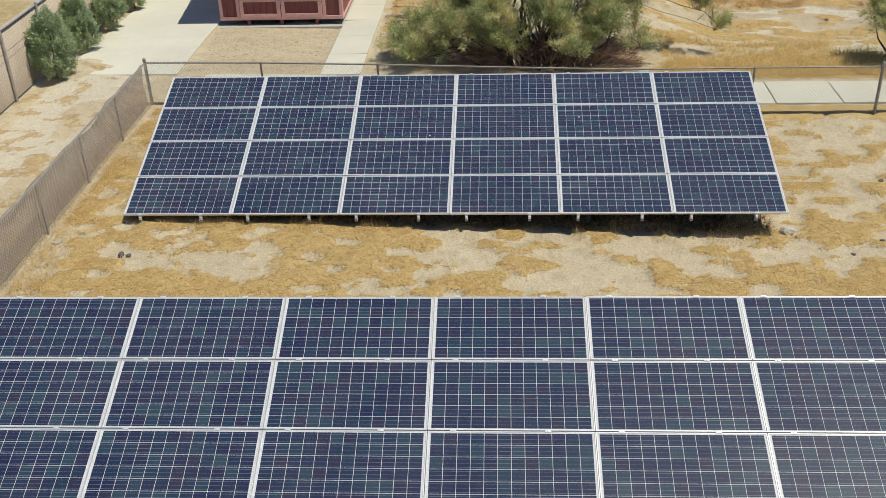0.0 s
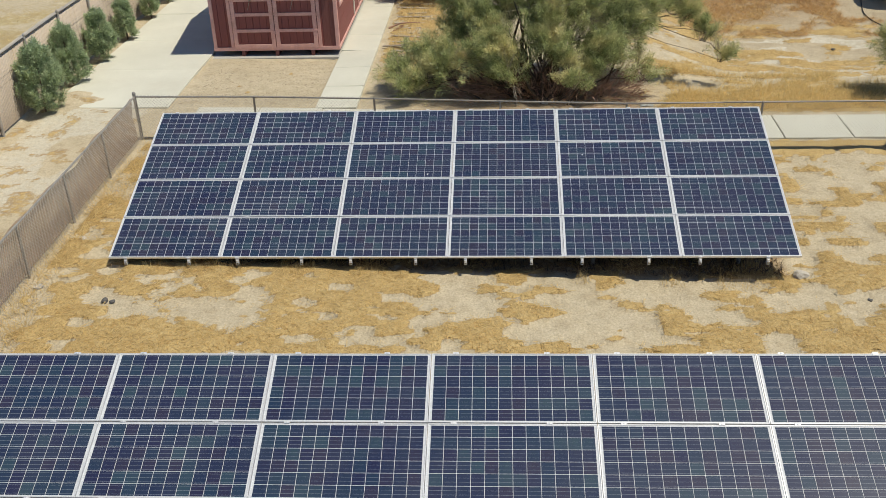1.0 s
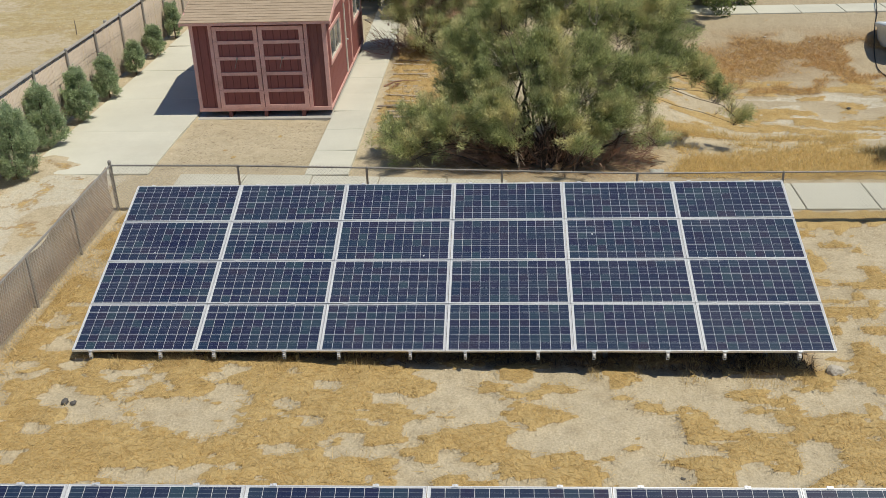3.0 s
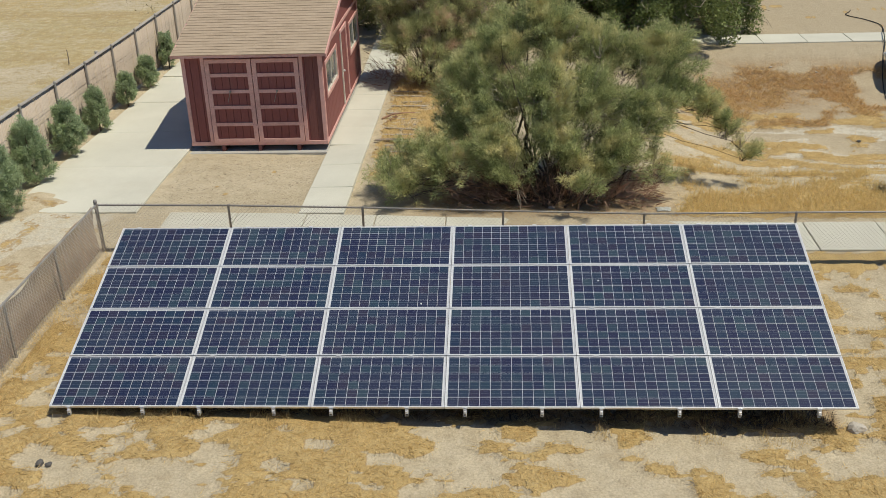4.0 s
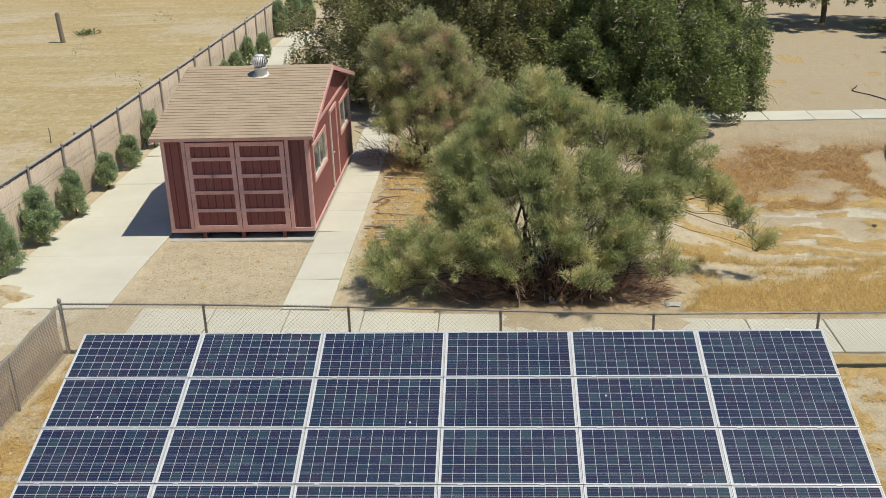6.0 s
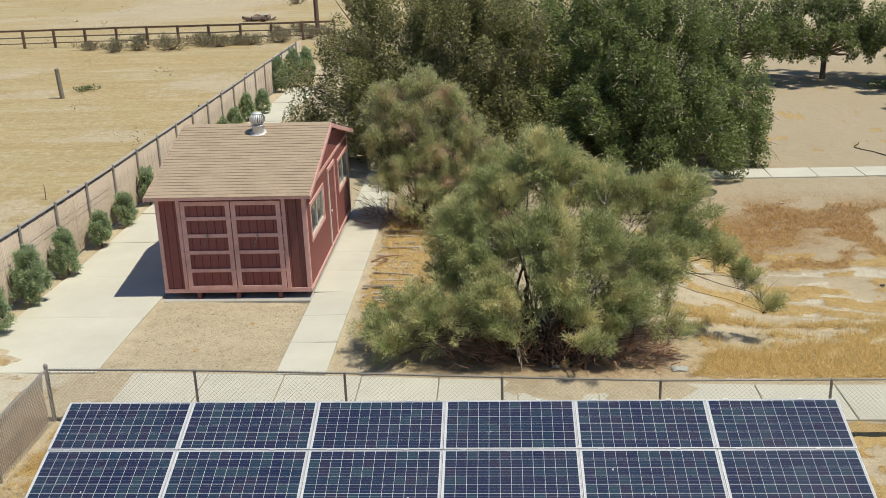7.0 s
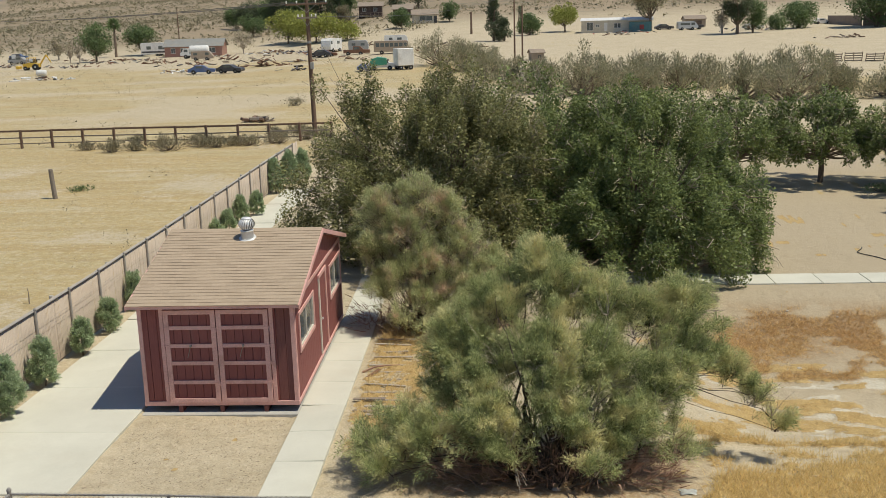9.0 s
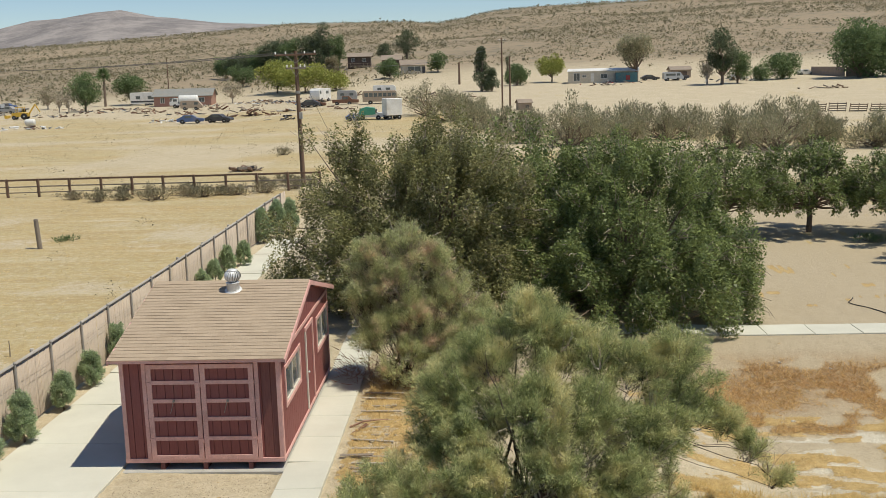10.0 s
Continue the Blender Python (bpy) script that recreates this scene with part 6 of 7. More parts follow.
# ---- beyond the yard: poles ----
def wood_pole(x, y, h, label, arms, r=0.17, lean=0.0):
    t = thing("utility_pole", label, "utility pole", pose(x, y, land_z(x, y), 0, lean, 0), "utility poles")
    part("mast", Geo().path([(0, 0, -0.6), (0, 0, h / 2), (0, 0, h)], r, r * 0.68, 12), M["dark_wood"], t)
    for az, half, mat in arms:
        part("crossarm", Geo().box((0, -r, az), (2 * half, 0.10, 0.13), 0.012), M[mat], t)
        for ix in (-half + 0.1, -half * 0.45, half * 0.45, half - 0.1):
            part("insulator", Geo().lathe([(0.03, 0), (0.06, 0.05), (0.04, 0.09), (0.07, 0.13), (0.03, 0.2)], 8, Matrix.Translation((ix, -r, az + 0.06))), M["white_paint"], t)
        part("brace", Geo().tube((-half * 0.45, -r - 0.05, az - 0.05), (0, -r - 0.05, az - 0.6), 0.018, n=5), M["galv"], t)
        part("brace", Geo().tube((half * 0.45, -r - 0.05, az - 0.05), (0, -r - 0.05, az - 0.6), 0.018, n=5), M["galv"], t)
    return t


mp = wood_pole(-15.2, 80.6, 10.0, "tall brown wooden utility pole with crossarms behind the trees", [(9.72, 1.55, "dark_wood"), (8.75, 0.75, "old_wood")], 0.19, -0.6)
part("meter_box", Geo().box((0.16, -0.24, 5.3), (0.25, 0.2, 0.5), 0.02), M["grey_paint"], mp)
part("band", Geo().tube((0, 0, 6.9), (0, 0, 7.1), 0.185, n=12), M["galv"], mp)
wood_pole(1.9, 176.0, 12.0, "slim weathered utility pole among desert shrubs", [(11.5, 0.7, "old_wood")], 0.16)
wood_pole(3.1, 173.0, 9.0, "shorter weathered utility pole beside its neighbour", [], 0.16)
wood_pole(-95.8, 309.0, 10.3, "distant wooden utility pole behind the pink house", [], 0.17)
wood_pole(-7.2, 272.6, 5.7, "thick dark stump of a cut utility pole", [], 0.32)


def cable(a, b, sag, label):
    g = Geo()
    a, b = Vector(a), Vector(b)
    pts = [a + (b - a) * u - Vector((0, 0, sag * 4 * u * (1 - u))) for u in np.linspace(0, 1, 22)]
    g.path(pts, 0.014, 0.014, 4)
    return thing("power_line", label, "power line", group="power lines", shape=g, material=M["dark_paint"])


for off in (-1.45, -0.7, 0.7, 1.45):
    cable((-15.2 + off, 80.4, 9.9), (-140.0 + off, 215.0, 12.5), 1.6, "thin dark power line sagging from the wooden pole")
cable((-15.2, 80.4, 8.9), (2.0, 176.0, 12.0), 1.2, "thin dark power line between two wooden poles")
cable((-15.1, 80.4, 8.6), (-12.6, 88.0, 0.05), 0.05, "thin guy wire from the pole to the ground")


# ---- wild shrubs ----
def twig_ball(x, y, w, h, n, label, mat, seed, group="desert shrubs", ln=0.3, wd=0.012):
    rng = np.random.default_rng(seed)
    t = thing("desert_shrub", label, "shrub", (x, y, land_z(x, y)), group)
    k = 30
    cl = np.stack([rng.normal(0, 0.24 * w, k), rng.normal(0, 0.24 * w, k), rng.uniform(0.10, 0.78, k) * h], -1)
    cl[:, 2] *= 1 - 0.5 * np.clip(np.hypot(cl[:, 0], cl[:, 1]) / (0.5 * w), 0, 1)
    who = rng.integers(k, size=n)
    off = in_ball(rng, n, 0.3)
    # each clump is a spray of shoots fanning upwards
    shoot = unit(rng.normal(size=(k, 7, 3)) * 0.6 + np.array([0, 0, 0.9]) + cl[:, None, :] / max(w, h))[who, rng.integers(7, size=n)]
    along = rng.random(n)[:, None] ** 0.8
    off = shoot * (1.35 * along - 0.45) + off * (0.62 - 0.35 * along)
    p = cl[who] + off * np.array([0.20 * w, 0.20 * w, 0.24 * h])
    p[:, 2] = np.maximum(p[:, 2], 0.02)
    ax = off + rng.normal(0, 0.5, (n, 3)) + np.array([0, 0, 0.5])
    part("foliage", leaf_mesh("foliage", p, ax, ln, wd, rng, M[mat], 1.2), None, t)
    g = Geo()
    for c in cl:
        g.path(limb_points((0, 0, -0.1), c, rng, 0.1, 4), 0.03 * h, 0.008, 4)
    part("branchwork", g, M["bark"], t)
    return t


for k, (x, y, w, h) in enumerate(((-28.3, 74.1, 1.6, 1.1), (-26.8, 74.7, 1.3, 0.8), (-24.6, 74.6, 2.2, 1.35), (-30.6, 75.6, 1.4, 0.7), (-22.6, 76.3, 2.4, 1.1), (-20.4, 76.6, 1.6, 0.7), (-18.3, 80.8, 2.2, 1.1), (-17.2, 83.5, 1.7, 0.9),
                                  (-15.6, 79.3, 1.8, 1.0), (-23.3, 77.8, 1.8, 0.9), (-28.0, 78.0, 1.5, 0.8), (-21.4, 75.6, 1.9, 1.0), (-19.3, 76.3, 1.8, 0.9), (-17.4, 77.2, 1.9, 1.0), (-25.6, 76.4, 1.7, 0.8), (-15.0, 81.6, 1.8, 0.9))):
    twig_ball(x, y, w, h, 1500, "grey-brown tumbleweed caught along the rail fence" if k % 3 else "rusty brown dead shrub beside the rail fence", "scrub", 300 + k, "shrubs along the rail fence", 0.22)
twig_ball(-22.3, 108.8, 1.7, 1.0, 900, "lone round grey shrub in the dry field", "scrub", 320)
twig_ball(-24.0, 58.0, 1.3, 0.25, 500, "flat green weed beside the lone post", "mid_leaf", 321, "desert shrubs", 0.16)
twig_ball(16.4, 53.3, 1.6, 0.5, 700, "low green weeds under the orchard tree", "mid_leaf", 322, "desert shrubs", 0.16)
thicket = [(26.0, 101.5, 8.0, 5.4), (22.3, 104.5, 5.5, 4.5), (30.2, 105.0, 5.0, 4.2), (7.5, 112.0, 7.0, 5.3), (1.3, 121.0, 6.0, 3.8), (13.1, 114.5, 7.0, 4.3), (18.3, 116.5, 6.5, 4.2), (36.0, 103.0, 6.0, 3.6),
           (10.0, 121.0, 6.0, 4.6), (4.0, 117.0, 5.0, 4.0), (15.5, 122.0, 7.0, 4.4), (22.0, 120.0, 7.0, 4.4), (34.0, 112.0, 4.0, 2.6), (-10.1, 170.0, 9.0, 6.0), (-6.0, 158.0, 7.0, 4.6), (-2.5, 140.0, 6.0, 4.0), (28.0, 112.0, 6.0, 4.6), (41.0, 108.0, 6.0, 3.6), (-4.0, 166.0, 6.0, 4.2), (31.0, 107.5, 2.4, 1.6)]
for k, (x, y, w, h) in enumerate(thicket):
    h = h * 1.12
    twig_ball(x, y, w, h, 6500, "large grey-green desert shrub in a thicket" if k % 2 else "tall dusty brown-green desert shrub in a thicket", "thicket", 340 + k, "thicket beyond the orchard", 0.36, 0.032)


def shrub_field(name, label, count, d0, d1, a0, a1, size, leaves, mat, seed, keep=None, blade=0.75):
    """Countless low shrubs as one object."""
    rng = np.random.default_rng(seed)
    d = d0 + (d1 - d0) * rng.random(count) ** 0.7
    a = rng.uniform(a0, a1, count)
    x, y = -1.82 + d * a, 6.3 + d
    if keep is not None:
        ok = keep(x, y, d, a, rng)
        x, y = x[ok], y[ok]
    z = land(x, y)
    n = len(x)
    s = size * rng.lognormal(0, 0.4, n)
    who = np.repeat(np.arange(n), leaves)
    off = in_ball(rng, len(who), 0.2)
    off[:, 2] = np.abs(off[:, 2]) * 0.75
    p = np.stack([x, y, z], -1)[who] + off * s[who][:, None]
    ax = off + rng.normal(0, 0.5, off.shape)
    me = leaf_mesh(name, p, ax * 1.0, 1.0, 0.28, rng, M[mat], 1.5)
    # scale each leaf with its shrub
    co = np.empty(len(me.vertices) * 3, dtype=np.float32)
    me.vertices.foreach_get("co", co)
    co = co.reshape(-1, 3, 3)
    root = co[:, :1, :]
    co = root + (co - root) * (s[who] * blade)[:, None, None]
    me.vertices.foreach_set("co", co.ravel())
    me.update()
    return thing(name, label, "scrub", kind="stuff", shape=me)


shrub_field("scrub", "grey-olive scrub dotted over the rising desert slope", 22000, 270, 760, -0.5, 0.5, 0.80, 8, "scrub", 400, lambda x, y, d, a, r: (fbm(x / 45.0, y / 60.0, 3, 23) > 0.36) & ((a < -0.05) | (d > 330) | (r.random(len(x)) < 0.15)))
shrub_field("scrub", "distant scrub speckling the desert hills", 15000, 700, 1150, -0.48, 0.48, 1.15, 7, "scrub", 401, lambda x, y, d, a, r: fbm(x / 70.0, y / 90.0, 3, 27) > 0.33)
shrub_field("dry_weeds", "low brown weeds dotted over the dry field", 3000, 70, 255, -0.62, -0.05, 0.20, 20, "scrub", 402, lambda x, y, d, a, r: fbm(x / 14.0, y / 10.0, 3, 29) > 0.42, 0.36)
shrub_field("dry_weeds", "a few low weeds in the fenced dry field", 24, 18, 66, -0.62, -0.3, 0.13, 60, "scrub", 403, lambda x, y, d, a, r: x < -14.2, 0.35)


# ---- distant trees ----
def far_tree(x, y, h, w, label, mat, seed, trunk=0.25, leaves=2600, shape="round", bare=False, name="tree"):
    rng = np.random.default_rng(seed)
    t = thing(name, label, "tree", (x, y, land_z(x, y) - 0.1), "distant trees")
    k = 26
    d = unit(rng.normal(size=(k, 3)))
    z0, z1 = h * trunk, h
    cl = d * rng.uniform(0.4, 0.85, k)[:, None] * np.array([w / 2, w / 2, (z1 - z0) / 2]) + np.array([0, 0, (z0 + z1) / 2])
    if shape == "cone":
        u = rng.random(k)
        ang = rng.uniform(0, 6.3, k)
        cl = np.stack([np.cos(ang) * (1 - u) * w * 0.36, np.sin(ang) * (1 - u) * w * 0.36, z0 + u * (z1 - z0) * 0.95], -1)
    g = Geo()
    g.path([(0, 0, -0.4), (0.1, 0, h * 0.3), (0, 0.1, h * (0.55 if shape == "round" else 0.9))], 0.035 * h, 0.012 * h, 7)
    for c in cl[::2]:
        g.path(limb_points((0, 0, h * trunk * 0.8), c, rng, 0.08, 4), 0.012 * h, 0.004 * h, 4)
    if bare:
        for c in cl:
            for _ in range(5):
                g.path(limb_points(c * np.array([0.6, 0.6, 0.85]), c + rng.normal(0, 0.1 * w, 3), rng, 0.1, 3), 0.005 * h, 0.002 * h, 3)
    part("trunk", g, M["twig"] if bare else M["bark"], t)
    n = int(leaves * 2.6)
    who = rng.integers(k, size=n)
    off = in_ball(rng, n, 0.4)
    r = 0.17 * w + 0.2 if shape == "round" else 0.15 * w + 0.15
    p = cl[who] + off * np.array([r, r, r * 0.9])
    part("crown", leaf_mesh("crown", p, off + rng.normal(0, 0.6, (n, 3)), 0.14 * w ** 0.5, 0.042 * w ** 0.5, rng, M[mat], 1.6), None, t)
    return t


row = [(-93.4, 369, 8.0, 9), (-87, 360, 9.5, 10), (-81.6, 354, 11.0, 10), (-76, 349, 11.5, 10), (-72.0, 345, 12.0, 10), (-66, 338, 13.0, 10), (-61.9, 332, 13.5, 10), (-56, 329, 14.5, 9), (-51.8, 327, 16.8, 9), (-45.5, 317, 13.8, 6), (-49.0, 322, 12.0, 7)]
for k, (x, y, h, w) in enumerate(row):
    far_tree(x, y, h, w, "tall dark windbreak tree behind the junkyard", "pine_leaf" if k % 3 else "mid_leaf", 500 + k, 0.12, 2600)
for k, (x, y, h, w, mat, lab, tr, lv, shp, bare) in enumerate((
        (-57.5, 282.6, 8.0, 12.5, "bright_leaf", "spreading yellow-green tree in the junkyard", 0.25, 2600, "round", False),
        (-48.5, 275.3, 9.0, 13.0, "bright_leaf", "spreading yellow-green tree in the junkyard", 0.25, 2600, "round", False),
        (-40.3, 275.8, 4.6, 9.0, "bright_leaf", "low yellow-green bush beside the campers", 0.1, 1500, "round", False),
        (-74.7, 315.6, 7.2, 8.0, "mid_leaf", "thin grey-green tree beside the windbreak", 0.2, 1400, "round", False),
        (-65.0, 262.0, 6.0, 6.0, "scrub", "bare grey tree among parked vehicles", 0.25, 250, "round", True),
        (-27.5, 295.3, 5.4, 7.0, "mid_leaf", "round bright green tree below the houses", 0.15, 2200, "round", False),
        (-28.9, 385.8, 10.5, 10.0, "pine_leaf", "dark pine standing above the houses", 0.2, 1800, "round", False),
        (-33.8, 352.0, 8.0, 5.5, "pine_leaf", "dark tree beside the brown house", 0.12, 1800, "round", False),
        (-14.4, 311.8, 6.0, 6.5, "mid_leaf", "dark green tree beside the tan house", 0.12, 1800, "round", False),
        (-46.5, 312.0, 8.0, 4.5, "scrub", "pale grey-green tree before the brown house", 0.1, 1800, "round", False),
        (-1.5, 233.1, 9.6, 5.6, "pine_leaf", "dark ragged conifer beside the sandy track", 0.08, 2400, "cone", False),
        (0.8, 231.0, 5.0, 4.6, "pine_leaf", "low dark conifer beside the sandy track", 0.08, 1500, "cone", False),
        (5.3, 267.8, 7.8, 1.4, "pine_leaf", "slender upright dark cypress tree", 0.03, 900, "cone", False),
        (7.4, 258.6, 5.0, 6.0, "mid_leaf", "dense round dark shrub beside the cypress", 0.02, 2400, "round", False),
        (16.6, 267.1, 7.0, 7.0, "bright_leaf", "rounded yellow-green tree beside the mobile home", 0.28, 2600, "round", False),
        (36.2, 255.0, 13.0, 9.0, "thicket", "tall grey-green tree behind the mobile home", 0.3, 2600, "round", False),
        (50.4, 227.1, 11.8, 8.0, "pine_leaf", "tall dark green tree in the distant yard", 0.2, 2600, "round", False),
        (54.3, 229.6, 7.5, 6.0, "mid_leaf", "green tree beside a taller one", 0.1, 1800, "round", False),
        (47.6, 229.0, 7.0, 4.5, "scrub", "bare grey tree in the distant yard", 0.2, 500, "round", True),
        (67.7, 242.1, 5.8, 9.0, "mid_leaf", "low spreading green tree", 0.08, 2200, "round", False),
        (61.5, 238.0, 3.4, 5.0, "mid_leaf", "low green bush beside the yard", 0.05, 1200, "round", False),
        (82.6, 235.6, 13.6, 15.0, "mid_leaf", "large dense green tree behind the block wall", 0.06, 4200, "round", False),
        (90.0, 238.0, 12.0, 13.0, "mid_leaf", "large dense green tree behind the block wall", 0.06, 3600, "round", False),
        (-95.1, 241.6, 8.8, 9.0, "mid_leaf", "grey-green tree in the junkyard", 0.2, 1900, "round", False),
        (-94.0, 270.0, 8.4, 8.0, "mid_leaf", "green tree beside the camper", 0.2, 2200, "round", False),
        (-100.7, 239.8, 5.4, 4.0, "scrub", "bare pale tree in the junkyard", 0.25, 120, "round", True),
        (-97.8, 238.3, 5.6, 4.4, "scrub", "bare pale tree in the junkyard", 0.25, 120, "round", True),
        (-113.0, 262.0, 6.0, 5.0, "scrub", "thin grey tree at the edge of the junkyard", 0.2, 500, "round", True),
        (-120.0, 300.0, 5.0, 6.0, "scrub", "thin grey tree at the edge of the junkyard", 0.2, 600, "round", True))):
    far_tree(x, y, h, w, lab, mat, 540 + k, tr, lv, shp, bare)
palm = thing("palm_tree", "distant fan palm above the junkyard", "palm", (-99.9, 267.3, land_z(-99.9, 267.3)), "distant trees")
part("trunk", Geo().path([(0, 0, -0.3), (0.1, 0, 4), (0.0, 0.1, 8.2)], 0.35, 0.28, 8), M["bark"], palm)
rngp = np.random.default_rng(9)
pa = rngp.uniform(0, 6.3, 700)
pe = rngp.uniform(-0.9, 1.3, 700)
pd = np.stack([np.cos(pa) * np.cos(pe), np.sin(pa) * np.cos(pe), np.sin(pe)], -1)
part("fronds", leaf_mesh("fronds", np.array([0, 0, 8.4]) + pd * 0.4, pd + np.array([0, 0, -0.2]), 1.6, 0.07, rngp, M["mid_leaf"]), None, palm)


# ---- buildings ----
def house(x, y, w, d, wall_h, roof_h, wall, roof, label, rz=0.0, openings=(), over=0.5, name="house", lift=0.0):
    """Gable-roofed house; its ridge runs along its width; openings: (x, width, z, height, kind) on the front."""
    t = thing(name, label, "house", pose(x, y, land_z(x, y) - 0.15 + lift, 0, 0, rz))
    part("wall", Geo().box((0, d / 2, wall_h / 2), (w, d, wall_h), 0.02), M[wall], t)
    for sgn in (-1, 1):
        part("gable", Geo().extrude([(-d / 2, 0), (d / 2, 0), (0, roof_h)], 0.2, Matrix.Translation((sgn * (w / 2 - 0.11) + 0.1, d / 2, wall_h)) @ pose(0, 0, 0, 0, 0, 90)), M[wall], t)
    ln = math.hypot(d / 2 + over, roof_h * (d / 2 + over) / (d / 2))
    ang = math.degrees(math.atan2(roof_h, d / 2))
    for sgn in (-1, 1):
        m = Matrix.Translation((0, d / 2, wall_h + roof_h + 0.06)) @ pose(0, 0, 0, 0, 0, 0 if sgn < 0 else 180) @ pose(0, 0, 0, ang)
        part("roof", Geo().box((0, -ln / 2, 0), (w + 2 * over, ln, 0.14), 0.02), M[roof], t, "", m)
    for ox, ow, oz, oh, kind in openings:
        if kind == "window":
            win = part("window", Geo().box((ox, -0.01, oz + oh / 2), (ow, 0.06, oh)), M["glass"], t)
            g = Geo()
            for sx in (-1, 0, 1):
                g.box((ox + sx * ow / 2, -0.05, oz + oh / 2), (0.09, 0.06, oh + 0.09))
            for sz in (0, 1):
                g.box((ox, -0.052, oz + sz * oh), (ow - 0.09, 0.06, 0.09))
            part("window_frame", g, M["white_paint"], win)
        else:
            part("door", Geo().box((ox, -0.03, oz + oh / 2), (ow, 0.08, oh), 0.01), M[kind], t)
    return t


house(-76.5, 257.5, 14.2, 8.0, 2.7, 1.6, "pink_stucco", "grey_roof", "low pink stucco house with a grey gable roof", 6.0, [(-5.0, 1.0, 1.0, 1.3, "window"), (-2.4, 1.4, 1.0, 1.2, "window"), (1.5, 1.0, 0.1, 2.0, "white_paint"), (4.6, 1.6, 1.0, 1.2, "window")])
mob = house(28.4, 256.5, 17.0, 6.0, 3.0, 0.55, "cream_paint", "white_paint", "long pale mobile home with a low white roof", -8.0, [(-6.4, 1.5, 0.7, 1.9, "window"), (-2.6, 0.8, 0.5, 2.0, "white_paint"), (0.2, 1.6, 1.2, 1.1, "window"), (-4.6, 0.9, 1.5, 0.6, "window")], 0.25, "mobile_home")
part("porch_screen", Geo().box((5.6, -1.2, 1.35), (5.4, 0.12, 2.4), 0.03), M["teal_paint"], mob, "teal painted porch screen")
part("panel", Geo().box((6.0, -1.29, 1.3), (1.0, 0.05, 1.1), 0.02), M["red_paint"], mob)
for sx in (3.0, 8.2):
    part("porch_post", Geo().box((sx, -1.2, 1.5), (0.12, 0.12, 3.0)), M["tan_paint"], mob)
part("porch_roof", Geo().box((5.6, -0.6, 2.9), (5.8, 1.5, 0.1), 0.02), M["white_paint"], mob)
dk = house(-42.0, 345.0, 7.6, 7.0, 4.0, 1.1, "brown_wall", "brown_roof", "dark brown two-storey house with a balcony", 4.0, [(-2.0, 1.2, 2.2, 1.1, "window"), (1.6, 1.2, 2.2, 1.1, "window")], 0.7)
part("balcony", Geo().box((0, -1.3, 1.7), (8.6, 0.1, 0.12)).box((0, -1.3, 0.95), (8.6, 0.1, 0.08)).box((0, -0.7, 0.6), (8.6, 1.3, 0.12)), M["tan_paint"], dk, "railed balcony")
for sx in np.linspace(-4.2, 4.2, 7):
    part("baluster", Geo().box((float(sx), -1.3, 0.9), (0.12, 0.12, 1.8)), M["tan_paint"], dk)
house(-21.5, 309.0, 7.0, 6.0, 2.8, 1.3, "cream_paint", "brown_roof", "tan house with a brown gable roof on the rise", 8.0, [(0.2, 3.8, 0.9, 1.4, "window"), (3.0, 0.9, 0.2, 2.0, "dark_paint")], 0.6)
house(-30.0, 330.0, 6.0, 6.0, 3.0, 1.3, "brown_wall", "brown_roof", "low brown outbuilding between the houses", 0.0, [], 0.5)
house(49.4, 266.8, 5.0, 5.0, 2.4, 0.8, "tan_paint", "brown_roof", "small tan garage behind parked cars", 0.0, [(0.4, 2.2, 0.1, 1.9, "brown_wall")], 0.3, "garage")
house(5.7, 175.1, 2.2, 2.0, 1.4, 0.5, "tan_paint", "brown_roof", "tiny wooden pump shed among the shrubs", 12.0, [(0.3, 0.5, 0.5, 0.5, "dark_paint")], 0.2, "pump_shed")
for k, (x0, y0, x1, y1) in enumerate(((80.6, 262.0, 82.0, 243.0), (82.2, 242.6, 88.0, 241.0), (93.0, 240.0, 112.0, 236.0))):
    d = Vector((x1 - x0, y1 - y0))
    zz = min(land_z(x0, y0), land_z(x1, y1)) - 0.2
    thing("block_wall", "long brown masonry wall in front of large trees", "wall", Matrix.Translation((x0, y0, zz)) @ pose(0, 0, 0, 0, 0, math.degrees(math.atan2(d.y, d.x))), "masonry walls",
          shape=Geo().box((d.length / 2, 0, 1.2), (d.length, 0.22, 2.4), 0.03).box((d.length / 2, 0, 2.43), (d.length, 0.30, 0.06), 0.01), material=M["block_wall"])
for k in range(4):
    x, y = 47.9 + 2.75 * k, 157.4 - 0.7 * k
    t = thing("livestock_panel", "leaning weathered wooden livestock panel", "panel", pose(x, y, land_z(x, y), 28 if k != 1 else 8, 0, -6), "livestock panels")
    for h in (0.15, 0.5, 0.85, 1.2):
        part("board", Geo().box((0, 0, h), (2.5, 0.05, 0.16), 0.01), M["old_wood"], t)
    for sx in (-1.2, 0, 1.2):
        part("upright", Geo().box((sx, 0.06, 0.7), (0.1, 0.06, 1.4), 0.01), M["dark_wood"], t)


# ---- vehicles ----
TYRE = Geo().lathe([(0.20, -0.11), (0.36, -0.10), (0.38, -0.05), (0.38, 0.05), (0.36, 0.10), (0.20, 0.11)], 14, pose(0, 0, 0, 90)).mesh("tyre", M["rubber"])
RIM = Geo().lathe([(0.05, -0.115), (0.20, -0.10), (0.20, 0.10), (0.05, 0.115)], 12, pose(0, 0, 0, 90)).mesh("rim", M["silver_paint"])


